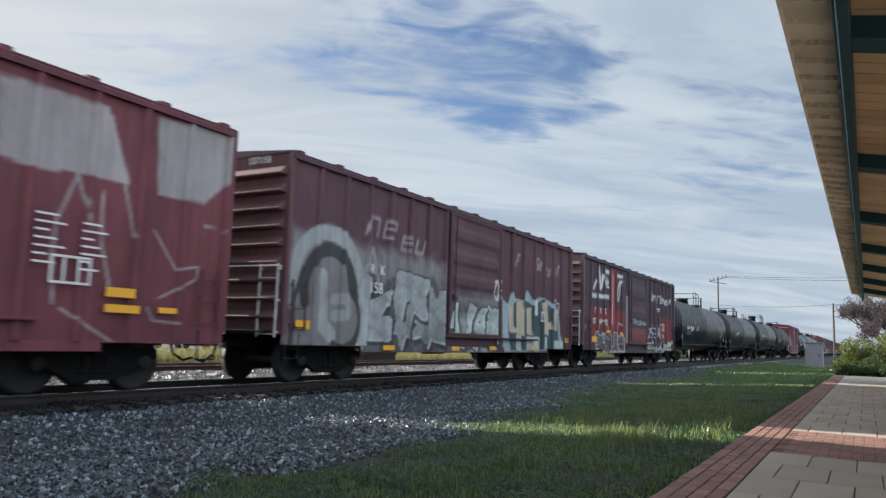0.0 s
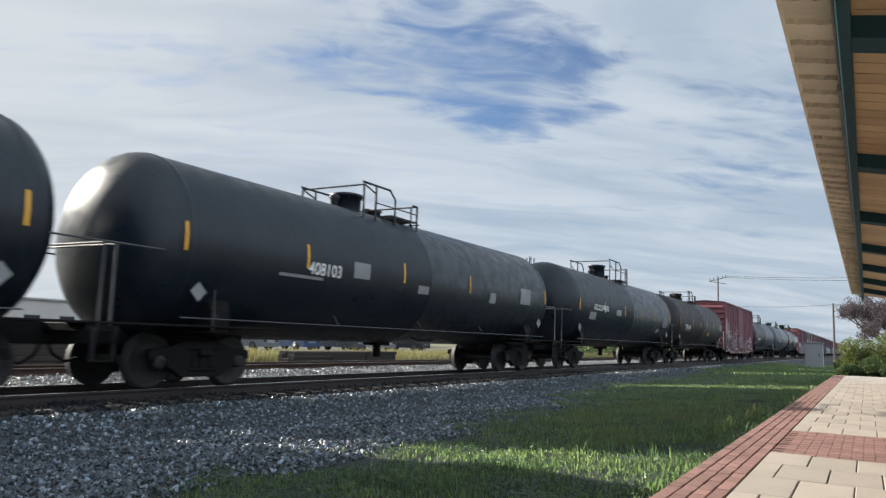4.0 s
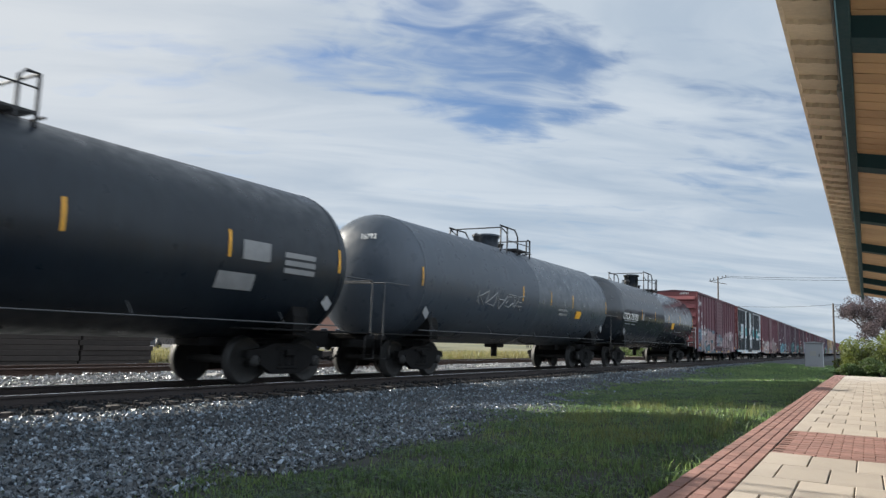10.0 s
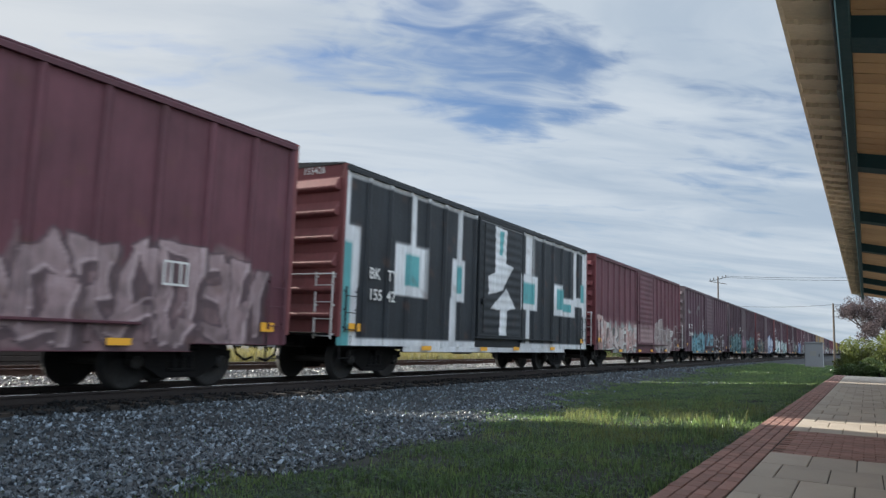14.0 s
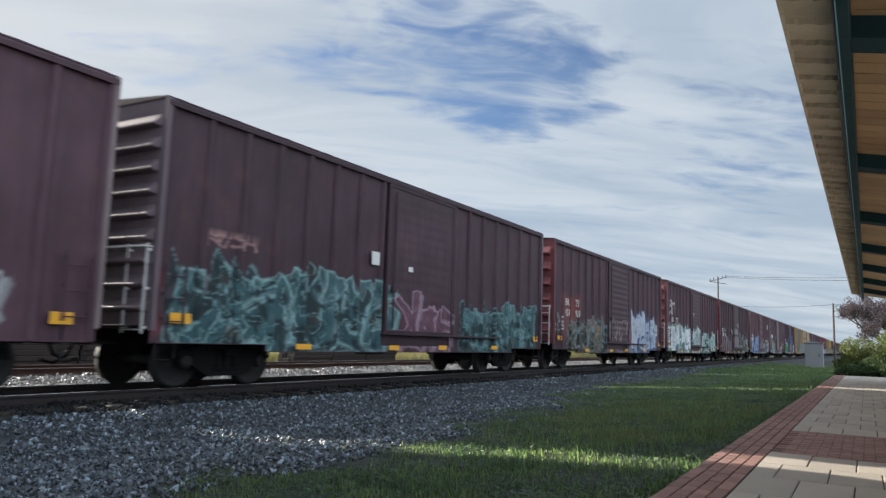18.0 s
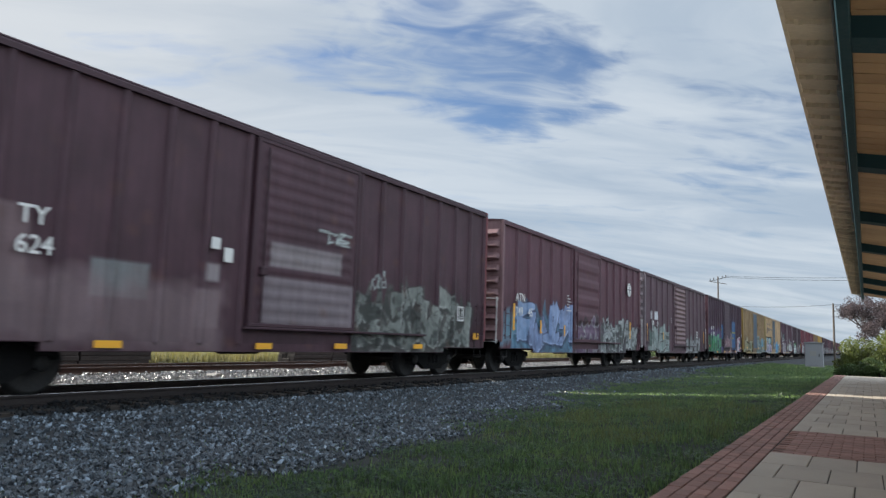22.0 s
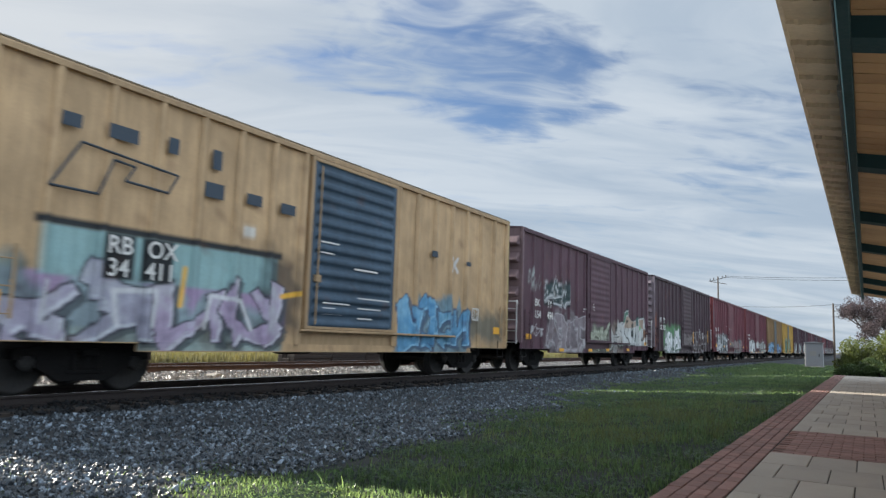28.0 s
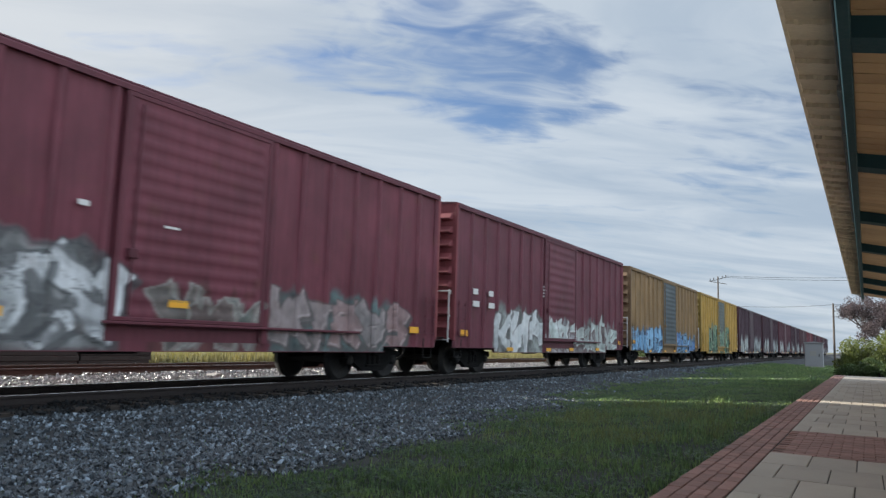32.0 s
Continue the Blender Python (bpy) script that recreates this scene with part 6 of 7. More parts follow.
         patch=(((0.22, 0.19, 0.20), 6.85, 9.0, 2.25, 2.70), ((0.17, 0.14, 0.155), 6.7, 9.6, 0.95, 2.05), ((0.17, 0.115, 0.125), 0.9, 2.3, 1.3, 2.6), ((0.17, 0.18, 0.185), 3.25, 4.25, 1.45, 2.0), ((0.16, 0.12, 0.13), 5.2, 5.75, 1.05, 1.7), ((0.25, 0.22, 0.23), 5.35, 5.7, 1.85, 2.15)), piece=(((0.16, 0.18, 0.17), (0.22, 0.24, 0.22), (0.05, 0.04, 0.04), 9.7, 14.8, 1.1, 2.35, 6, 0.25),), tag=((PALEG, 8.2, 9.3, 2.8, 3.3, 0.04), (PALEG, 10.2, 10.8, 2.0, 2.6, 0.03)), text=number("BK", "TY", "151", "624", 0.95, 2.35), frames=((14.2, 1.5, 0.35, 0.4), (1.4, 2.0, 0.3, 0.3)), bars=((5.4, 2.4, 0.2, 0.2), (5.7, 2.2, 0.2, 0.25)), haze=(((0.18, 0.13, 0.14), 1.0, 5.8, 0.7, 1.75),)),
    dict(y=328.5, col=(0.135, 0.040, 0.046), seed=13, end_ribs=9, door_ribs=5, door_amp=0.02, label="plum-red boxcar with a blue and violet graffiti mural", end_col=(0.42, 0.22, 0.20), posts=6,
         piece=(((0.24, 0.30, 0.50), (0.15, 0.32, 0.47), (0.045, 0.05, 0.10), 0.9, 6.3, 1.05, 2.55, 4, 0.1), ((0.36, 0.40, 0.39), (0.16, 0.15, 0.18), (0.030, 0.030, 0.035), 9.7, 15.4, 1.0, 2.25, 7, 0.25), ((0.14, 0.08, 0.15), (0.05, 0.03, 0.04), (0.30, 0.30, 0.32), 6.7, 9.6, 1.15, 2.2, 3)), haze=(((0.20, 0.40, 0.52), 0.1, 2.2, 1.0, 1.9),), text=(("ATN", 0.36, 0.95, 2.30), ("749", 0.38, 0.95, 1.84), ("45", 0.38, 1.95, 1.84)), bars=data(5.6, 2.75, 6, 0.42), stripes=((0.75, 1.35, 0.14, 0.85), (3.0, 1.3, 0.12, 0.45), (5.3, 1.25, 0.12, 0.4), (14.0, 1.3, 0.13, 0.8)), disc=(13.9, 3.6, 0.31)),
    dict(y=345.45, col=(0.125, 0.050, 0.054), seed=14, end_ribs=9, door_ribs=13, label="dusty brown-maroon boxcar with pale green graffiti", end_col=(0.42, 0.30, 0.28), end_text="13837", posts=5,
         piece=(((0.30, 0.34, 0.33), (0.18, 0.27, 0.24), (0.10, 0.09, 0.09), 0.9, 5.5, 1.05, 2.3, 4), ((0.27, 0.27, 0.28), (0.2, 0.25, 0.24), (0.10, 0.08, 0.08), 9.9, 14.3, 1.1, 1.8, 4)), patch=((W_, 1.25, 1.62, 2.42, 2.82), (W_, 2.12, 2.75, 2.42, 2.82)), bars=data(5.6, 2.6, 3, 0.25), stripes=((0.20, 1.3, 0.13, 0.85), (3.7, 1.4, 0.1, 0.4), (15.2, 1.3, 0.12, 0.8)), frames=((12.7, 1.65, 0.5, 0.4),), door_label="faded corrugated door", door_amp=0.035, door_col=(0.20, 0.13, 0.135), text=(("138", 0.34, 1.15, 2.1), ("37", 0.34, 2.2, 2.08))),
    dict(y=362.55, col=(0.070, 0.022, 0.032), seed=15, end_ribs=6, label="dark plum boxcar with bright green graffiti and blue figures", end_col=(0.28, 0.11, 0.11), end_text="151007",
         piece=(((0.06, 0.25, 0.10), (0.10, 0.27, 0.20), (0.025, 0.04, 0.08), 0.2, 5.6, 1.05, 2.3, 4, 0.1), ((0.18, 0.08, 0.10), (0.14, 0.16, 0.16), (0.30, 0.26, 0.28), 9.8, 10.8, 1.1, 2.6, 3), ((0.35, 0.10, 0.13), (0.12, 0.22, 0.34), W_, 13.2, 15.3, 1.1, 2.2, 3), ((0.16, 0.06, 0.07), (0.12, 0.06, 0.08), (0.42, 0.36, 0.38), 6.8, 9.6, 1.1, 2.1, 4)), haze=(((0.13, 0.09, 0.18), 0.2, 6.0, 1.6, 2.4),), text=number("BK", "TY", "151", "007", 1.0, 2.34, 0.36, 0.80), frames=((13.7, 1.45, 0.35, 0.35),), over=(((0.055, 0.12, 0.24), 5.45, 6.25, 1.75, 2.82), ((0.36, 0.33, 0.10), 5.55, 6.1, 2.42, 2.52), ((0.03, 0.05, 0.10), 5.6, 6.1, 1.85, 2.05), ((0.06, 0.14, 0.28), 10.8, 11.55, 0.95, 3.25), ((0.06, 0.14, 0.28), 11.7, 12.45, 0.95, 3.25), ((0.36, 0.33, 0.10), 10.95, 11.45, 2.30, 2.42), ((0.36, 0.33, 0.10), 11.8, 12.3, 2.30, 2.42), ((0.36, 0.33, 0.10), 10.95, 11.45, 1.85, 1.95), ((0.13, 0.10, 0.22), 5.5, 6.2, 0.75, 1.15))),
    dict(y=379.75, post_depth=0.08, col=(0.27, 0.185, 0.10), seed=16, end_ribs=8, label="ochre yellow boxcar with a blue door and teal graffiti", end_col=(0.62, 0.36, 0.09), door_col=BLUE_DOOR, door_ribs=13, door_label="blue corrugated door", roof=(0.2, 0.14, 0.06),
         piece=(((0.17, 0.19, 0.15), (0.15, 0.27, 0.31), (0.38, 0.40, 0.38), 9.7, 15.8, 1.05, 2.6, 6), ((0.24, 0.28, 0.2), (0.36, 0.26, 0.1), K_, 0.4, 6.2, 1.0, 2.3, 6)), tag=((K_, 10.4, 11.0, 3.4, 3.7, 0.03), ((0.36, 0.14, 0.08), 11.2, 12.0, 3.0, 3.5, 0.05), (K_, 12.2, 13.2, 2.9, 3.3, 0.025), (K_, 14.4, 15.2, 2.6, 3.6, 0.02)), stripes=((2.0, 1.1, 0.5, 0.14), (10.2, 1.1, 0.5, 0.14), (13.9, 1.12, 0.42, 0.19)), over=(((0.12, 0.33, 0.48), 13.3, 14.1, 1.30, 2.25),)),
    dict(y=396.95, post_depth=0.08, col=(0.47, 0.325, 0.185), seed=17, end_ribs=8, label="ochre yellow boxcar with a blue door and lilac graffiti", end_col=(0.60, 0.42, 0.16), door_col=BLUE_DOOR, door_ribs=13, door_label="blue corrugated door with white data", roof=(0.14, 0.11, 0.07), posts=7, door_amp=0.03,
         patch=(((0.36, 0.27, 0.42), 0.0, 5.9, 1.0, 1.75), ((0.26, 0.42, 0.43), 0.9, 5.6, 1.7, 2.42), ((0.02, 0.025, 0.03), 0.8, 5.7, 2.40, 2.52)), piece=(((0.40, 0.32, 0.46), (0.30, 0.44, 0.46), (0.035, 0.035, 0.05), 0.1, 5.7, 1.02, 1.95, 4), ((0.10, 0.30, 0.52), (0.2, 0.42, 0.56), (0.05, 0.08, 0.16), 9.85, 13.3, 1.1, 2.2, 4, 0.1)), haze=(((0.03, 0.03, 0.035), 5.2, 6.2, 1.1, 2.5), ((0.1, 0.12, 0.11), 13.2, 15.6, 1.0, 1.8)),
         line=((STRIPE_, 0.05, ((3.35, 1.4), (3.4, 2.0))), (STRIPE_, 0.05, ((5.75, 1.7), (6.3, 1.8))), (W_, 0.05, ((12.35, 2.85), (12.75, 3.2))), (W_, 0.05, ((12.35, 3.2), (12.75, 2.85))), (W_, 0.04, ((1.0, 1.05), (1.05, 1.6))), (W_, 0.04, ((2.2, 1.05), (2.1, 1.55), (2.9, 1.6), (2.85, 1.05))), (W_, 0.04, ((3.9, 1.05), (4.0, 1.6), (4.7, 1.55), (5.0, 1.05)))),
         over=(((0.02, 0.025, 0.03), 1.85, 2.42, 1.72, 2.40), ((0.02, 0.025, 0.03), 2.55, 3.15, 1.72, 2.40), ((0.62, 0.6, 0.55), 4.65, 4.95, 2.72, 2.92)), squares=((1.0, 3.80, 0.3, 0.2), (1.75, 3.80, 0.5, 0.22), (2.82, 3.82, 0.2, 0.26), (3.75, 3.76, 0.2, 0.34), (3.62, 3.26, 0.42, 0.26), (4.6, 3.30, 0.38, 0.2), (5.5, 3.28, 0.4, 0.2), (11.2, 3.1, 0.3, 0.16), (13.1, 3.05, 0.25, 0.12)), outline=((0.9, 2.92, 2.15, 0.7),), text=(("RB", 0.38, 1.88, 2.10), ("OX", 0.38, 2.58, 2.10), ("34", 0.38, 1.9, 1.76), ("411", 0.38, 2.57, 1.76)), bars=data(6.75, 3.0, 4, 0.6) + ((7.9, 2.42, 0.9, 0.05),) + data(6.9, 1.75, 4, 0.9) + data(8.1, 1.8, 5, 1.2), frames=((13.5, 1.55, 0.4, 0.35),), stripes=((0.3, 1.14, 0.1, 0.3), (14.9, 1.2, 0.4, 0.2))),
    dict(y=414.0, col=PLUM, seed=18, end_ribs=6, label="plum boxcar with a green outlined tag and grey graffiti", end_col=(0.34, 0.20, 0.19), end_text="154494",
         piece=(((0.42, 0.44, 0.44), (0.34, 0.28, 0.24), (0.03, 0.035, 0.035), 9.6, 11.6, 0.9, 2.2, 2), ((0.010, 0.034, 0.038), (0.014, 0.04, 0.044), W_, 2.1, 4.5, 2.35, 3.35, 3), ((0.20, 0.17, 0.19), (0.26, 0.23, 0.25), (0.46, 0.45, 0.47), 2.3, 6.2, 1.0, 2.35, 4), ((0.30, 0.33, 0.26), (0.22, 0.24, 0.2), (0.07, 0.08, 0.05), 6.9, 9.4, 1.0, 1.95, 2)), poly=(((0.56, 0.58, 0.58), ((11.32, 1.94), (11.74, 2.02), (11.9, 2.51), (12.35, 2.68), (12.58, 2.4), (13.21, 2.14), (13.86, 2.25), (14.26, 2.58), (14.41, 2.32), (15.35, 2.47), (15.85, 1.56), (15.93, 1.0), (11.46, 1.0))), ((0.40, 0.31, 0.25), ((11.9, 1.88), (12.37, 2.47), (13.21, 2.12), (13.24, 1.84), (11.91, 1.79))), ((0.40, 0.31, 0.25), ((13.37, 2.16), (13.87, 2.2), (13.9, 1.91), (13.4, 1.85))), ((0.40, 0.31, 0.25), ((14.42, 2.28), (15.17, 2.32), (15.0, 1.84), (14.45, 1.95))), ((0.10, 0.20, 0.15), ((11.77, 2.0), (11.95, 2.48), (12.36, 2.6), (12.06, 2.06))), ((0.10, 0.17, 0.16), ((13.93, 1.95), (13.94, 2.33), (14.26, 2.55), (14.36, 1.96))), ((0.06, 0.08, 0.08), ((12.47, 1.53), (12.57, 1.85), (12.65, 1.72), (12.52, 1.5))), ((0.06, 0.08, 0.08), ((13.04, 1.51), (13.23, 1.98), (13.34, 1.54), (13.22, 1.3))), ((0.06, 0.08, 0.08), ((13.65, 1.19), (13.8, 1.77), (13.94, 1.44), (13.81, 1.15))), ((0.07, 0.10, 0.09), ((12.33, 1.28), (12.69, 1.34), (12.86, 1.01), (12.64, 1.0))), ((0.24, 0.12, 0.07), ((15.05, 1.29), (15.35, 1.9), (15.87, 1.64), (15.36, 1.29))), ((0.12, 0.36, 0.12), ((14.49, 1.74), (14.5, 1.94), (14.7, 1.96), (14.72, 1.78)))), line=(((0.03, 0.035, 0.035), 0.030, ((11.43, 1.95), (11.74, 2.02), (11.92, 2.53), (12.35, 2.68), (12.56, 2.4), (13.21, 2.16), (13.86, 2.25), (14.26, 2.58), (14.39, 2.34), (15.35, 2.47))), ((0.03, 0.035, 0.035), 0.030, ((11.85, 1.83), (11.96, 1.55), (12.33, 1.3), (12.83, 1.05))), ((0.03, 0.035, 0.035), 0.030, ((12.28, 2.15), (11.94, 1.49))), ((0.03, 0.035, 0.035), 0.030, ((13.21, 2.16), (13.05, 1.64), (13.22, 1.3), (13.63, 1.0), (12.98, 1.0))), ((0.03, 0.035, 0.035), 0.030, ((13.93, 2.22), (13.64, 1.23))), ((0.03, 0.035, 0.035), 0.030, ((14.36, 1.96), (14.44, 1.0))), ((0.03, 0.035, 0.035), 0.030, ((15.36, 2.43), (14.88, 1.25), (15.87, 1.64))), ((0.03, 0.035, 0.035), 0.020, ((11.42, 1.04), (12.49, 1.0)))), tag=((PALEG, 0.6, 1.0, 2.9, 3.6, 0.025), (PALEG, 0.8, 1.9, 2.6, 3.4, 0.022), (W_, 0.8, 1.8, 1.1, 1.7, 0.03)), text=number("BK", "TY", "154", "494", 1.0, 2.22), bars=data(5.9, 2.35, 2, 0.3) + data(7.1, 2.6, 3, 0.3)),
    dict(y=431.35, col=(0.075, 0.028, 0.032), seed=19, end_ribs=9, label="dark maroon boxcar with green and white graffiti", end_col=(0.42, 0.30, 0.29), end_text="152833", posts=7,
         piece=((W_, (0.48, 0.50, 0.52), (0.07, 0.15, 0.10), 2.45, 6.0, 1.0, 2.1, 4), ((0.07, 0.045, 0.05), (0.10, 0.07, 0.075), (0.40, 0.40, 0.41), 10.0, 14.8, 1.15, 2.2, 4), ((0.14, 0.12, 0.12), (0.2, 0.16, 0.16), K_, 6.9, 9.4, 1.2, 1.9, 3)), haze=(((0.12, 0.30, 0.14), 2.2, 6.2, 0.7, 2.2), ((0.24, 0.07, 0.03), 0.0, 0.7, 1.0, 2.6),), text=number("BK", "TY", "152", "833", 1.0, 2.32, 0.36, 0.80), bars=data(11.8, 2.2, 6, 0.35), stripes=((14.8, 1.3, 0.14, 0.9), (9.8, 1.3, 0.12, 0.7)), frames=((12.8, 1.6, 0.45, 0.4),)),
    dict(y=448.6, col=(0.20, 0.034, 0.042), seed=20, end_ribs=6, label="bright red boxcar with tall white graffiti letters", end_col=(0.42, 0.09, 0.085), end_text="151720",
         piece=(((0.52, 0.54, 0.56), (0.36, 0.40, 0.40), (0.05, 0.055, 0.06), 1.7, 6.3, 1.0, 2.4, 4, 0.25), ((0.30, 0.20, 0.20), (0.14, 0.24, 0.24), (0.12, 0.10, 0.10), 9.9, 14.6, 1.1, 2.0, 5), ((0.1, 0.12, 0.11), (0.16, 0.06, 0.06), (0.3, 0.3, 0.28), 7.2, 9.5, 1.2, 1.9, 3)), haze=(((0.06, 0.14, 0.16), 0.25, 0.65, 2.8, 4.3),), text=number("BK", "TY", "151", "720", 0.76, 2.28, 0.38, 0.92, 0.44), bars=((5.7, 2.72, 0.18, 0.08), (7.2, 2.6, 0.3, 0.05)), stripes=((0.75, 1.12, 0.6, 0.22), (4.3, 1.1, 0.5, 0.13), (7.4, 1.35, 0.4, 0.12), (14.6, 1.12, 0.4, 0.15))),
    dict(y=465.5, col=(0.18, 0.032, 0.040), seed=21, end_ribs=9, label="red boxcar with white graffiti and a buffed door", end_col=(0.36, 0.08, 0.08), end_text="15356", door_ribs=12,
         piece=((W_, PALEG, (0.12, 0.11, 0.11), 2.6, 6.3, 1.0, 2.3, 3, 0.1), (PALEG, (0.3, 0.3, 0.3), (0.14, 0.08, 0.08), 9.9, 15.0, 1.1, 2.1, 6), (PALEG, W_, (0.12, 0.05, 0.05), 6.8, 9.6, 1.15, 2.0, 3)), bars=data(6.2, 2.9, 4, 0.3) + ((1.0, 2.3, 0.3, 0.16), (2.0, 2.3, 0.3, 0.16), (1.0, 1.95, 0.4, 0.16), (2.0, 1.95, 0.4, 0.16))),
    dict(y=482.8, col=(0.24, 0.15, 0.07), seed=22, end_ribs=8, door_col=(0.07, 0.09, 0.10), label="rusty tan boxcar with blue graffiti along its base", end_col=(0.36, 0.2, 0.1), piece=((SKY_, (0.10, 0.26, 0.5), (0.06, 0.08, 0.12), 0.4, 6.2, 1.0, 2.1, 6), ((0.12, 0.24, 0.5), SKY_, K_, 10.0, 15.2, 1.0, 2.0, 5))),
    dict(y=500.0, col=(0.44, 0.27, 0.06), seed=23, end_ribs=8, label="yellow boxcar with dark green graffiti", end_col=(0.5, 0.3, 0.07), door_col=(0.10, 0.12, 0.11), piece=(((0.10, 0.2, 0.14), (0.24, 0.3, 0.2), K_, 3.0, 12.0, 1.1, 3.0, 6),)),
]
for k, (c, lab) in enumerate(((DARKRED, "dark maroon boxcar with pale tags"), (DARKRED, "dark maroon boxcar with grey graffiti"), (MAROON, "maroon boxcar with faded graffiti"), (DARKRED, "dark maroon boxcar with pale tags"), (BROWN, "brown boxcar with pale graffiti"), (RED, "red boxcar with pale graffiti"), (DARKRED, "dark maroon boxcar with grey graffiti"), (MAROON, "maroon boxcar with faded graffiti"), (BROWN, "brown boxcar with pale graffiti"), (DARKRED, "dark maroon boxcar with pale tags"))):
    BOX.append(dict(y=517.2 + 17.2 * k, col=c, seed=30 + k, near=False, label=lab + ", far back in the train", end_col=tuple(v * 1.8 for v in c), piece=((PALEG, (0.4, 0.3, 0.3), K_, 1.0, 6.0, 1.1, 2.2, 4), ((0.3, 0.3, 0.32), PALEG, K_, 10.0, 15.0, 1.1, 2.2, 4))))
BLUE_BLACK = material("deep_blue_paint", (0.03, 0.05, 0.075), 0.6, vary=0.2, grain=20, coarse=2, bump=0.04)
for s in BOX:
    if s["col"][0] > s["col"][1] * 1.8:
        s["col"] = (s["col"][0] * 0.68 + 0.006, s["col"][1] * 0.86 + 0.008, s["col"][2] * 1.0 + 0.011)   # red cut, grey-blue lifted: bluish glare haze put into the paint
    if "end_col" in s:
        # end colours are scaled down with the same bluish shift
        s["end_col"] = (s["end_col"][0] * 0.54, s["end_col"][1] * 0.62, s["end_col"][2] * 0.72)
    car = boxcar(s)
    X = 1.591
    for y, z, w, h in s.get("squares", ()):
        part("logo_block", Geo().box((X - 0.003, y, z), (X + 0.003, y + w, z + h)), BLUE_BLACK, car, "dark blue painted block")
    for y, z, w, h in s.get("outline", ()):
        t = 0.04
        g = Geo()
        for a, b in (((0, 0), (0.2, 1)), ((0.2, 1), (1, 0.8)), ((1, 0.8), (0.92, 0.35)), ((0.92, 0.35), (0.55, 0.4)), ((0.55, 0.4), (0.62, 0.75)), ((0.62, 0.75), (0.45, 0.8)), ((0.45, 0.8), (0.35, 0.0)), ((0.35, 0.0), (0, 0))):
            g.tube([(X, y + a[0] * w, z + a[1] * h), (X, y + b[0] * w, z + b[1] * h)], 0.02, 4)
        part("logo_outline", g, BLUE_BLACK, car, "dark blue outlined emblem shape")
    if "disc" in s:
        y, z, r = s["disc"]
        part("emblem", Geo().lathe([(X - 0.003, r), (X + 0.003, r), (X + 0.004, 0.0)], (0, y, z), "x", 24, False), WHITE, car, "round white emblem")
        part("emblem_cross", Geo().box((X + 0.004, y - 0.02, z - r * 0.8), (X + 0.008, y + 0.02, z + r * 0.8)).box((X + 0.004, y - r * 0.8, z - 0.02), (X + 0.0085, y + r * 0.8, z + 0.02)), BLUE_BLACK, car, "dark lines across the emblem")

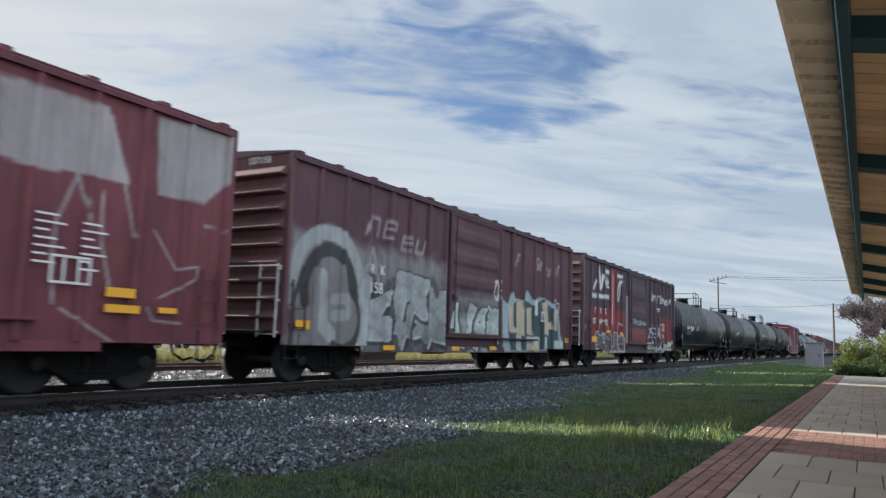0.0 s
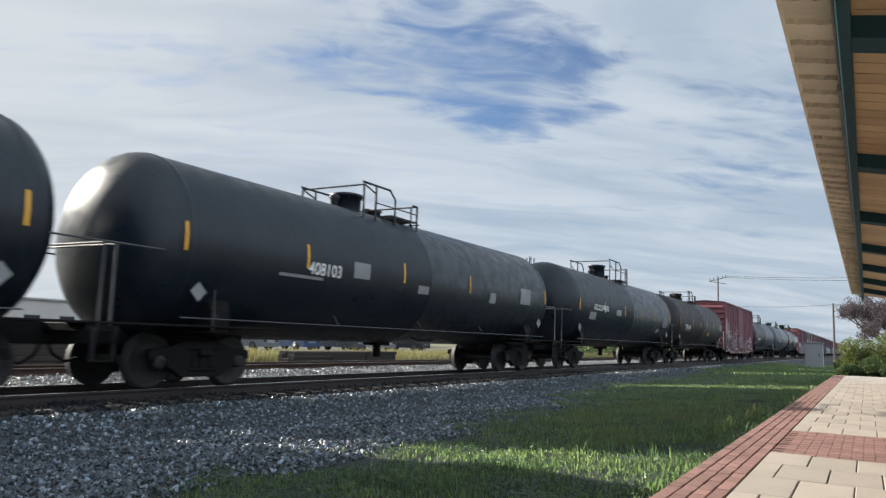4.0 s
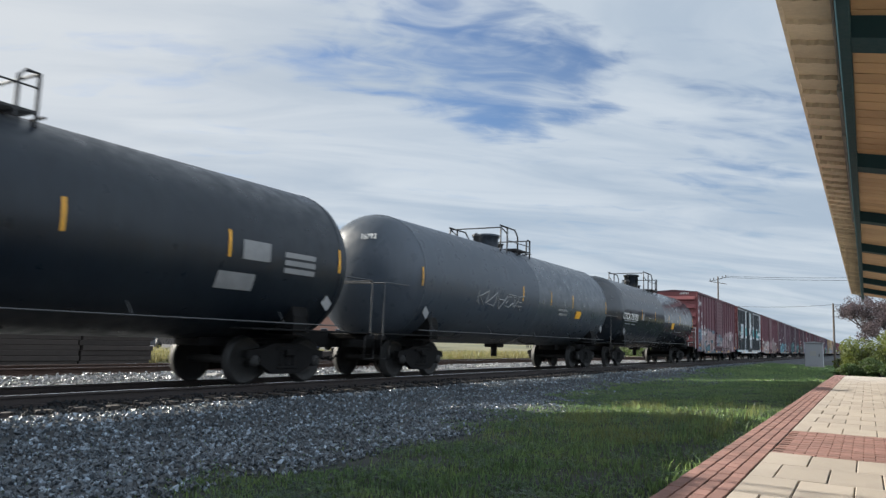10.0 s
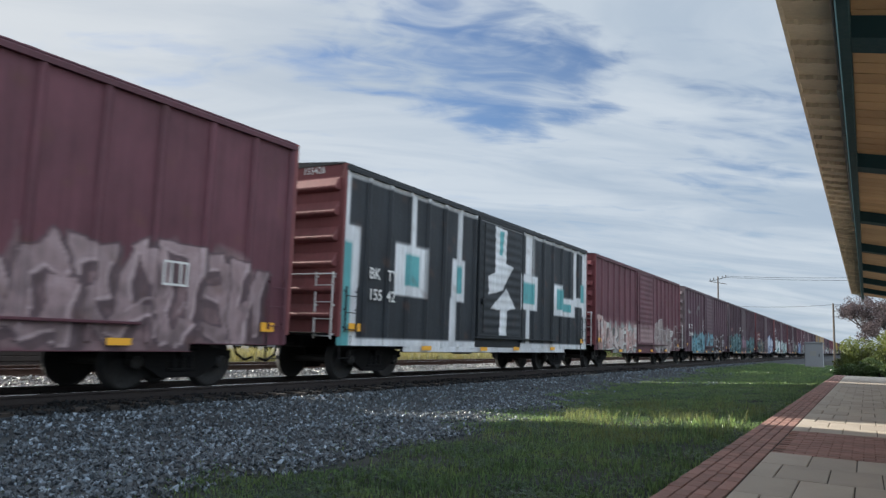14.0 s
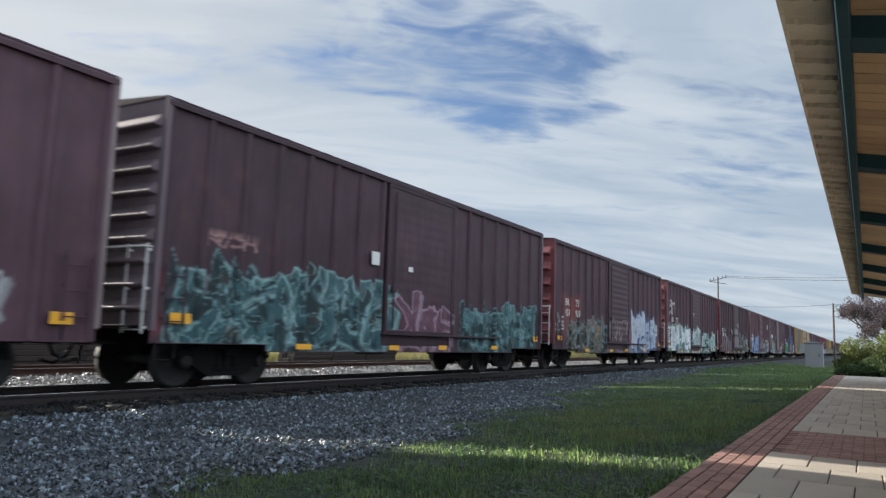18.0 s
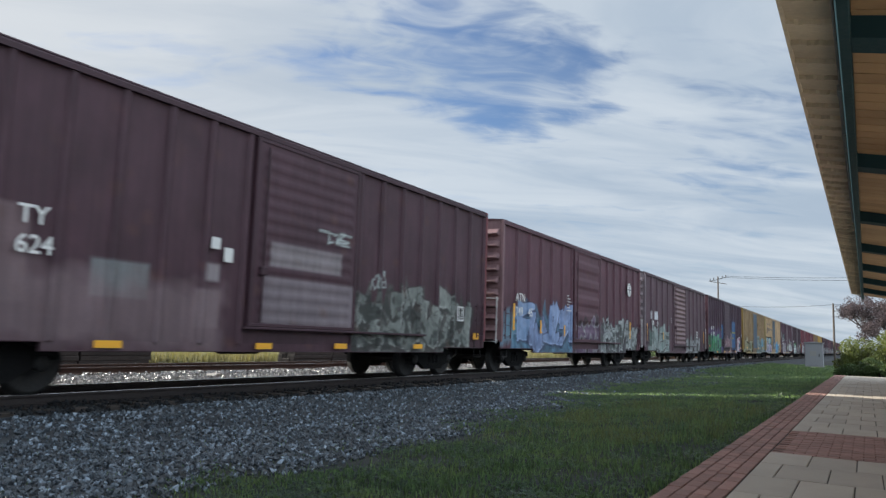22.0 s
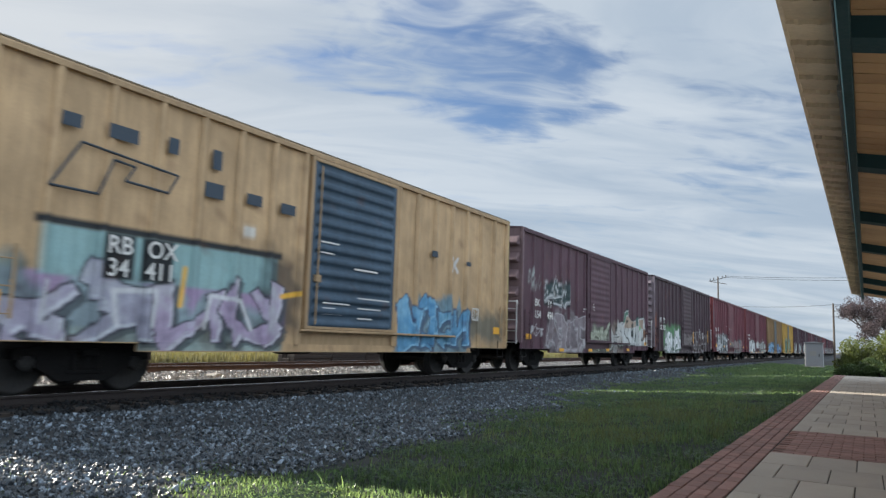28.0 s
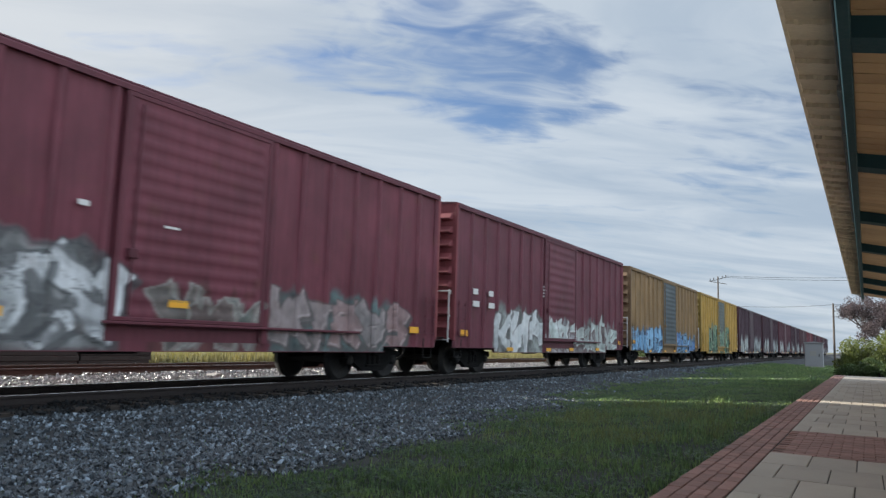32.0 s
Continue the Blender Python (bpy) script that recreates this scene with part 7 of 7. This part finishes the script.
TANKS = [
    dict(y=45.2, len=17.3, mid=2.46, r=1.62, label="black tank car with white number and yellow reflectors", text=(("INFX 405249", 0.36, 2.15, 2.08),), plates=((2.2, 1.98, 0.9, 0.05), (3.2, 1.98, 0.7, 0.05), (2.5, 1.86, 1.2, 0.05), (4.98, 2.1, 0.85, 0.32), (7.95, 2.33, 0.5, 0.03), (10.75, 2.2, 0.35, 0.05), (10.75, 2.32, 0.3, 0.05), (14.2, 2.1, 0.6, 0.3), (14.5, 1.75, 0.5, 0.25)), manway=8.65, rail_h=0.68, marks=(4.5, 7.7, 10.6, 13.6), dome=0.35),
    dict(y=63.5, len=17.2, mid=2.48, r=1.63, label="black tank car with small white markings", text=(("408103", 0.36, 3.8, 2.2),), plates=((3.0, 2.1, 1.3, 0.06), (5.3, 2.25, 0.6, 0.35), (12.0, 2.1, 0.4, 0.3), (14.2, 2.2, 0.8, 0.5), (8.0, 2.1, 0.5, 0.2)), manway=7.3, rail=1, marks=(3.75, 7.3, 10.7)),
    dict(y=82.6, len=16.8, label="black tank car with faded stencils on its flank", text=(("UTLX 674070", 0.34, 2.4, 2.4),), plates=((5.6, 2.3, 0.7, 0.25), (14.2, 2.05, 0.95, 0.1), (14.2, 2.2, 1.0, 0.1), (14.2, 2.35, 1.0, 0.1), (14.2, 2.5, 0.9, 0.08), (13.2, 1.72, 0.5, 0.2), (2.0, 2.0, 0.8, 0.3)), manway=8.1, marks=(3.9, 6.9, 10.0, 12.35)),
    dict(y=100.5, len=16.1, mat=TANK_RUST, label="weathered black tank car with a rust-stained top", text=(("TEIX 2453", 0.37, 2.1, 2.16),), plates=((2.2, 2.05, 1.4, 0.05), (14.1, 2.3, 0.9, 0.45)), yellow=((9.8, 1.85, 0.5, 0.22),), manway=7.25, rail=1, marks=(4.4, 6.95, 9.1, 11.6)),
    dict(y=135.6, len=17.6, mid=2.48, r=1.63, head="408154", label="black tank car with white number and orange reflectors", text=(("INFX 408154", 0.38, 2.5, 1.98),), plates=((2.0, 1.84, 0.7, 0.05), (2.9, 1.84, 1.0, 0.05), (2.0, 1.72, 1.2, 0.05), (3.6, 1.72, 0.8, 0.05), (13.9, 2.3, 0.7, 0.35), (15.0, 2.15, 0.9, 0.1), (15.0, 2.3, 0.9, 0.1), (15.0, 2.45, 0.9, 0.1), (13.4, 1.75, 0.9, 0.3)), manway=8.8, rail_h=0.70, marks=(5.15, 7.55, 10.45, 13.55)),
    dict(y=154.9, len=16.6, mat=TANK_GREY, label="grey tank car with a pale sprayed scrawl", tag=(((1, 1, 1), 3.6, 6.9, 1.9, 2.6, 0.02),), yellow=((12.1, 1.95, 0.55, 0.28),), plates=((10.2, 2.15, 0.9, 0.08), (10.3, 2.0, 0.8, 0.08)), marks=(6.95, 9.4, 11.6), manway=7.5, dome_shift=0.4, rail=1, head="16792"),
    dict(y=172.7, len=16.88, mat=TANK_GLOSS, label="glossy black tank car with white number and yellow panel", text=(("CTCX 731792", 0.43, 0.52, 2.20),), plates=((0.9, 2.12, 1.0, 0.05), (2.0, 2.12, 0.9, 0.05), (1.0, 1.98, 0.9, 0.05), (2.1, 1.98, 0.6, 0.05), (3.85, 2.25, 0.3, 0.3), (6.7, 3.0, 0.4, 0.04), (5.0, 2.4, 0.6, 0.03), (11.5, 1.85, 1.6, 0.04)), yellow=((10.3, 2.0, 0.6, 0.35),), manway=8.05, marks=(3.75, 6.4, 9.5, 12.3), dome=0.70, head="731792", placard="red"),
]
for s in TANKS:
    tank_car(s)


# ---- beside the line ----
def cabinet():
    c = thing("signal_cabinet", pose(-4.05, 73.6, near_relief(np.array([-4.05]), np.array([73.6]))[0]), "weathered grey metal signal cabinet on a concrete base", "cabinet")
    part("body", Geo().box((-0.72, -0.6, 0.15), (0.72, 0.6, 2.15), 0.03), CABINET, c)
    part("roof", Geo().prism([(-0.80, 2.15), (0.80, 2.15), (0.80, 2.21), (0, 2.30), (-0.80, 2.21)], -0.68, 0.68, "y"), CABINET, c)
    part("base", Geo().box((-0.80, -0.68, -0.1), (0.80, 0.68, 0.15), 0.02), CONCRETE, c, "concrete base")
    d = part("door", Geo().box((-0.62, -0.625, 0.25), (0.62, -0.6, 2.05), 0.008), CABINET, c)
    part("handle", Geo().box((0.40, -0.66, 1.0), (0.46, -0.625, 1.25), 0.01), DARK_PIPE, d)
    part("vent", Geo().box((-0.3, -0.632, 1.05), (0.2, -0.626, 1.45), 0.002), CONCRETE, d)


cabinet()


def utility_pole(x, y, h, label, arms=True):
    p = thing("utility_pole", pose(x, y, -0.42), label, "utility pole")
    part("shaft", Geo().tube([(0, 0, 0), (0, 0, h)], [0.11, 0.075], 10), POLE, p)
    if arms:
        for z in (h - 0.35, h - 0.75):
            part("crossarm", Geo().box((-1.0, -0.03, z - 0.035), (1.0, 0.03, z + 0.035), 0.008, Euler((0, radians(-14 if z > h - 0.5 else 10), 0)).to_matrix()), POLE, p)
        for x2 in (-0.9, -0.5, 0.5, 0.9):
            part("insulator", Geo().lathe([(0, 0.04), (0.06, 0.07), (0.12, 0.05), (0.18, 0.06), (0.22, 0.0)], (x2, 0, h - 0.28 + x2 * 0.24), "z", 8), DARK_PIPE, p)
    return p


def wire(a, b, sag, r=0.018):
    a, b = Vector(a), Vector(b)
    pts = [a.lerp(b, k / 16) - Vector((0, 0, sag * 4 * (k / 16) * (1 - k / 16))) for k in range(17)]
    solid("overhead_wire", Geo().tube(pts, r, 5), DARK_PIPE, "thin black overhead wire between poles", "wire", "overhead wires")


utility_pole(-15.35, 93.5, 10.1, "tall wooden utility pole with two crossarms behind the tracks")
utility_pole(-2.65, 80.0, 6.1, "slim wooden pole beside the signal cabinet", False)
for dz in (0.0, 0.5):
    wire((-14.4, 93.5, 9.55 + dz * 0.3), (14.0, 90.0, 9.1 + dz), 0.45)
wire((-15.3, 93.5, 6.25), (-2.72, 80.0, 5.55), 0.25)
wire((-2.72, 80.0, 5.55), (12, 78.0, 6.0), 0.25)


def mast():
    m = thing("radio_mast", pose(-62.0, 145.0, -0.2), "distant lattice radio mast with antennas", "mast")
    g = Geo()
    for a in range(3):
        c, s = math.cos(a * math.tau / 3) * 0.5, math.sin(a * math.tau / 3) * 0.5
        g.tube([(c, s, 0), (c * 0.5, s * 0.5, 19.5)], 0.06, 5)
    for k in range(13):
        z = k * 1.5
        for a in range(3):
            f, f2 = 1 - z / 39, 1 - (z + 1.5) / 39
            b = a + 1
            g.tube([(math.cos(a * math.tau / 3) * 0.5 * f, math.sin(a * math.tau / 3) * 0.5 * f, z), (math.cos(b * math.tau / 3) * 0.5 * f2, math.sin(b * math.tau / 3) * 0.5 * f2, z + 1.5)], 0.03, 4)
    part("lattice", g, DARK_PIPE, m)
    for a in range(3):
        c, s = math.cos(a * math.tau / 3) * 0.9, math.sin(a * math.tau / 3) * 0.9
        part("antenna", Geo().box((c - 0.15, s - 0.1, 17.2), (c + 0.15, s + 0.1, 19.2), 0.03), CABINET, m)


mast()


def leaf_cloud(seed, lobes, per, size):
    """Small bent leaves scattered through overlapping lobes."""
    rng = np.random.default_rng(seed)
    P = []
    for (cx, cy, cz, rx, ry, rz), n in zip(lobes, per):
        d = rng.normal(0, 1, (n, 3))
        d /= np.linalg.norm(d, axis=1)[:, None]
        rad = rng.uniform(0.35, 1.0, n) ** 0.5 * (1 + 0.18 * np.sin(d[:, 0] * 5 + seed) * np.cos(d[:, 2] * 6))
        P.append(np.array([cx, cy, cz]) + d * rad[:, None] * np.array([rx, ry, rz]))
    p = np.concatenate(P)
    n = len(p)
    a = rng.normal(0, 1, (n, 3))
    a /= np.linalg.norm(a, axis=1)[:, None]
    b = np.cross(a, rng.normal(0, 1, (n, 3)))
    b /= np.linalg.norm(b, axis=1)[:, None]
    c = np.cross(a, b)
    s = (size * rng.uniform(0.5, 1.3, n))[:, None]
    v = np.stack([p - a * s, p + b * s * 0.45 + c * s * 0.15, p + a * s, p - b * s * 0.45 + c * s * 0.15], 1)
    f = (np.array([(0, 1, 2), (0, 2, 3)])[None] + (np.arange(n) * 4)[:, None, None]).reshape(-1, 3)
    return v.reshape(-1, 3), f


def branches(g, rng, p, d, length, r, depth, tips):
    q = p + d * length
    mid = p + d * length * 0.5 + Vector((rng.uniform(-1, 1), rng.uniform(-1, 1), rng.uniform(-0.5, 0.5))) * length * 0.07
    g.tube([p, mid, q], [r, r * 0.85, r * 0.7], 6 if depth > 2 else 4, cap=False)
    tips.append((q, depth))
    if depth == 0:
        return
    for k in range(rng.choice((2, 3, 3))):
        t = (d + Vector((rng.uniform(-1, 1), rng.uniform(-1, 1), rng.uniform(-0.25, 0.75))) * 0.75).normalized()
        branches(g, rng, q if k else mid.lerp(q, 0.7), t, length * rng.uniform(0.62, 0.82), r * 0.62, depth - 1, tips)


def tree(x, y, seed, h, label, leaf, count, size, z0=-0.42, spread=1.0):
    t = thing("tree", pose(x, y, z0), label, "tree", "trees beside the platform end")
    rng = random.Random(seed)
    g, tips = Geo(), []
    g.tube([(0, 0, -0.1), (0.03, 0, h * 0.14), (0, 0.04, h * 0.26)], [0.16, 0.12, 0.10], 9)
    for k in range(5):
        a = k * math.tau / 5 + rng.uniform(-0.4, 0.4)
        d = Vector((math.cos(a) * 0.75 * spread, math.sin(a) * 0.75 * spread, 0.8)).normalized()
        branches(g, rng, Vector((0, 0.02, h * (0.16 + 0.02 * k))), d, h * 0.26, 0.07, 4, tips)
    part("trunk", g, BARK, t, "grey-brown trunk with many bare twigs")
    ends = [q for q, d in tips if d <= 1]
    lobes = [(q.x, q.y, q.z, 0.32, 0.32, 0.26) for q in ends]
    v, f = leaf_cloud(seed, lobes, [max(1, count // len(lobes))] * len(lobes), size)
    part("crown", raw_mesh("crown", v, f, leaf), leaf, t)
    return t


tree(1.5, 55.0, 3, 6.3, "small mauve-blossomed tree with thin bare twigs beside the platform end", BLOSSOM, 22000, 0.055, spread=1.3)
tree(4.6, 58.0, 8, 6.8, "small mauve-blossomed tree with thin bare twigs beside the platform end", BLOSSOM, 22000, 0.055, spread=1.3)
tree(2.7, 52.5, 12, 4.9, "low mauve-blossomed tree with hanging thin twigs behind the shrubs", BLOSSOM, 14000, 0.05, spread=1.5)


def shrub(x, y, w, h, seed, mat, label, count):
    s = thing("shrub", pose(x, y, near_relief(np.array([float(x)]), np.array([float(y)]))[0] - 0.01), label, "shrub", "shrubs at the platform end")
    rng = random.Random(seed)
    g = Geo()
    for k in range(9):
        a = rng.uniform(0, math.tau)
        g.tube([(0, 0, -0.05), (math.cos(a) * w * 0.2, math.sin(a) * w * 0.2, h * 0.4), (math.cos(a) * w * 0.42, math.sin(a) * w * 0.42, h * rng.uniform(0.6, 0.9))], [0.03, 0.02, 0.008], 5)
    part("woody_base", g, BARK, s)
    lobes = [(rng.uniform(-0.36, 0.36) * w, rng.uniform(-0.36, 0.36) * w, h * rng.uniform(0.28, 0.78), w * 0.24, w * 0.24, h * 0.26) for _ in range(14)]
    v, f = leaf_cloud(seed, lobes, [count // 14] * 14, min(0.07, h * 0.1))
    part("foliage", raw_mesh("foliage", v, f, mat), mat, s)


for x, y, w, h, sd in ((-0.3, 49.0, 2.3, 2.4, 1), (1.4, 49.5, 2.6, 2.7, 2), (3.3, 50.0, 2.6, 2.7, 3), (-0.9, 53.0, 1.8, 1.6, 4)):
    shrub(x, y, w, h, sd, LEAF, "bright yellow-green leafy shrub at the platform end", 7000)
for x, y, w, h, sd in ((-0.7, 44.2, 1.5, 0.75, 11), (0.6, 44.0, 1.6, 1.0, 12), (1.9, 44.3, 1.7, 1.0, 13), (3.2, 44.5, 1.7, 0.95, 14)):
    shrub(x, y, w, h, sd, HEDGE, "low dark green hedge plant beyond the pavers", 3500)
def hedge_row():
    """A long dark thicket line far behind the second track."""
    rng = random.Random(4)
    lobes = []
    y = 62.0
    while y < 230:
        lobes.append((-24.5 + rng.uniform(-0.8, 0.8), y, 0.25 + rng.uniform(-0.1, 0.25), 0.9, 1.1, 0.75))
        y += rng.uniform(0.7, 1.3)
    v, f = leaf_cloud(77, lobes, [110] * len(lobes), 0.16)
    tagged(new("thicket", raw_mesh("thicket", v, f, HEDGE)), "dark scrub thicket along the far side of the tracks", "thicket", kind="stuff")


hedge_row()


# ---- across the tracks ----
def parked_car(x, y, rz, col, seed, label):
    m = material("car_body_paint", col, 0.3, 0.2, vary=0.1, grain=10, coarse=1, bump=0.0)
    c = thing("parked_car", pose(x, y, -0.2, 0, 0, rz), label, "car", "cars parked across the tracks")
    body = Geo().prism([(-2.25, 0.32), (-2.3, 0.7), (-2.1, 0.92), (-1.1, 1.0), (1.4, 1.0), (2.2, 0.86), (2.3, 0.6), (2.25, 0.3)], -0.88, 0.88, "y")
    part("body", body, m, c)
    cab = Geo().prism([(-1.35, 0.98), (-0.75, 1.46), (0.75, 1.48), (1.5, 0.98)], -0.76, 0.76, "y")
    part("cabin_glass", cab, GLASS_DARK, c, "dark tinted windows")
    part("roof", Geo().prism([(-0.8, 1.44), (-0.7, 1.51), (0.68, 1.53), (0.8, 1.46)], -0.74, 0.74, "y"), m, c)
    for sx in (-1.4, 1.4):
        for sy in (-0.8, 0.8):
            w = part("wheel", Geo().lathe([(-0.11, 0.0), (-0.11, 0.27), (-0.08, 0.33), (0.08, 0.33), (0.11, 0.27), (0.11, 0.0)], (0, 0, 0), "y", 16), DARK_PIPE, c, at=(sx, sy, 0.33))
            part("rim", Geo().lathe([(-0.118, 0.0), (-0.118, 0.2), (0.118, 0.2), (0.118, 0.0)], (0, 0, 0), "y", 12), GREY_PIPE, w)
    for sy in (-0.62, 0.62):
        part("headlight", Geo().box((2.2, sy - 0.18, 0.62), (2.31, sy + 0.18, 0.76), 0.02), GLASS_DARK, c)


for k, (c, lab) in enumerate((((0.11, 0.115, 0.13), "dull silver car parked on the lot"), ((0.03, 0.03, 0.035), "black car parked on the lot"), ((0.20, 0.205, 0.22), "pale grey car parked on the lot"), ((0.06, 0.09, 0.16), "dark blue car parked on the lot"), ((0.08, 0.083, 0.095), "grey car parked on the lot"), ((0.20, 0.205, 0.215), "pale grey car parked on the lot"), ((0.04, 0.04, 0.045), "black car parked on the lot"))):
    parked_car(-38.0 - (k % 2) * 0.4, 28.0 + k * 5.2, 4 * (-1) ** k, c, k, lab)
solid("parking_lot", Geo().box((-60, 8, -0.26), (-33.5, 75, -0.185)), ASPHALT, "asphalt parking lot across the tracks", "parking lot", kind="structure")


def low_building(x, y, w, d, h, label, col):
    m = material("building_wall", col, 0.85, vary=0.15, grain=15, coarse=0.6, bump=0.15)
    b = thing("low_building", pose(x, y, -0.2), label, "building", "buildings across the tracks")
    part("wall", Geo().box((-w / 2, -d / 2, 0), (w / 2, d / 2, h), 0.02), m, b)
    part("roof", Geo().box((-w / 2 - 0.2, -d / 2 - 0.2, h), (w / 2 + 0.2, d / 2 + 0.2, h + 0.2), 0.03), CONCRETE, b)
    k = -d / 2 + 1.5
    while k < d / 2 - 1.5:
        win = part("window", Geo().box((w / 2 - 0.02, k, 0.9), (w / 2 + 0.03, k + 1.5, 2.2), 0.02), CABINET, b)
        part("pane", Geo().box((w / 2 + 0.03, k + 0.08, 0.98), (w / 2 + 0.036, k + 1.42, 2.12)), GLASS_DARK, win)
        k += 3.2
    part("door", Geo().box((w / 2 - 0.02, d / 2 - 1.3, 0), (w / 2 + 0.04, d / 2 - 0.3, 2.1), 0.02), POLE, b)


low_building(-66, 40, 9, 36, 3.4, "long low pale commercial building across the lot", (0.45, 0.42, 0.38))
low_building(-70, 92, 12, 30, 3.8, "low brick building farther along the line", (0.30, 0.16, 0.12))
def tie_stack(x, y0, y1, wide, z0, rows, label):
    """Old ties laid lengthwise in layers."""
    rng = random.Random(int(y0))
    s = thing("tie_stack", pose(x, 0, 0), label, "timber stack", "stacks of old ties")
    me = Geo().box((-0.11, 0, 0), (0.11, 2.55, 0.155), 0.015).mesh("tie", TIE)
    for r in range(rows):
        for c in range(wide):
            y = y0 + rng.uniform(0, 0.15)
            while y < y1 - 2.5 - 0.25 * (r > rows - 2):
                part("tie", me, TIE, s, at=Matrix.Translation((0.24 * c + rng.uniform(-0.02, 0.02), y, z0 + 0.157 * r)))
                y += 2.58 + rng.uniform(0, 0.06)


tie_stack(-21.5, 6.2, 16.8, 4, -0.33, 8, "tall stack of dark old wooden ties beside the far track")
tie_stack(-21.7, 23.9, 32.0, 4, -0.33, 4, "low stack of dark old wooden ties beside the far track")


# ---- pavers and bricks ----
def lay_platform():
    rng = random.Random(9)
    brick = Geo().box((-0.0490, -0.0975, -0.06), (0.0490, 0.0975, 0.0), 0.005).mesh("brick", BRICK)
    far_b, far_p = Geo(), Geo()
    for row in range(4):
        x = -1.247 + row * 0.1065
        y = -11.8 + (row % 2) * 0.1
        while y < 38.0:
            dz = rng.uniform(-0.003, 0.003)
            if 4.4 < y < 19.0:
                part("brick", brick, BRICK, PLATFORM, at=Matrix.Translation((x, y, PAVE_Z + dz)) @ pose(0, 0, 0, rng.uniform(-0.6, 0.6), rng.uniform(-0.8, 0.8), rng.uniform(-0.7, 0.7)))
            else:
                far_b.box((x - 0.0515, y - 0.0995, PAVE_Z - 0.05), (x + 0.0515, y + 0.0995, PAVE_Z + dz))
            y += 0.204
    # red cross band
    y = 8.14
    r = 0
    while y < 10.5:
        x = -0.765 + (r % 2) * 0.1
        while x < 5.8:
            if x > 1.2:
                far_b.box((x - 0.0995, y + 0.0005, PAVE_Z - 0.05), (x + 0.0995, y + 0.1035, PAVE_Z + rng.uniform(-0.003, 0.002)))
                x += 0.202
                continue
            part("brick", brick, BRICK, PLATFORM, at=Matrix.Translation((x, y + 0.052, PAVE_Z + rng.uniform(-0.003, 0.002))) @ pose(0, 0, 0, 0, 0, 90 + rng.uniform(-0.4, 0.4)))
            x += 0.202
        y += 0.1045
        r += 1
    slab = Geo().box((-0.1860, -0.3950, -0.06), (0.1860, 0.3950, 0.0), 0.006).mesh("paver", PAVER)
    half = Geo().box((-0.0910, -0.3950, -0.06), (0.0910, 0.3950, 0.0), 0.006).mesh("half_paver", PAVER)
    rows = [8.135 - 0.4 - 0.8 * k for k in range(25)] + [10.54 + 0.4 + 0.8 * k for k in range(34)]
    for c, y in enumerate(rows):
        x = -0.678 + (0.19 if c % 2 else 0.0)
        if c % 2:
            part("half_paver", half, PAVER, PLATFORM, at=(-0.773, y, PAVE_Z))
        while x < 5.8:
            dz = rng.uniform(-0.003, 0.003)
            if 4.0 < y < 30 and x < 0.9:
                part("paver", slab, PAVER, PLATFORM, at=Matrix.Translation((x, y, PAVE_Z + dz)) @ pose(0, 0, 0, rng.uniform(-0.1, 0.1), rng.uniform(-0.2, 0.2), rng.uniform(-0.1, 0.1)))
            else:
                far_p.box((x - 0.1885, y - 0.3985, PAVE_Z - 0.05), (x + 0.1885, y + 0.3985, PAVE_Z + dz))
            x += 0.38
    tagged(part("far_bricks", far_b, BRICK, PLATFORM), kind="stuff")
    tagged(part("far_pavers", far_p, PAVER, PLATFORM), kind="stuff")


lay_platform()


solid("steel_cover", Geo().prism([(-0.30, 0.0), (-0.26, 0.05), (-0.12, 0.085), (0.12, 0.085), (0.26, 0.05), (0.30, 0.0)], -0.14, 0.14, "x"), CONCRETE, "small pale domed cover lying between the tracks", "cover", m=pose(-14.68, 13.85, -0.17, 0, 0, 12))


# ---- what moves ----
SPEED = 14.0


def motions():
    for car, y in CARS:
        walk(car, [(0.0, pose(XC, y, 0)), (32.0, pose(XC, y - SPEED * 32.0, 0))])
    first = WHEELSETS[0]
    turn = SPEED / FPS / 0.46
    walk(first, [(k / FPS, Euler((turn * k, 0, 0)).to_matrix().to_4x4()) for k in range(32 * FPS + 1)])
    for w in WHEELSETS[1:]:
        w.rotation_mode = "QUATERNION"
        keys = w.animation_data_create()
        keys.action = first.animation_data.action
        keys.action_slot = first.animation_data.action_slot


motions()
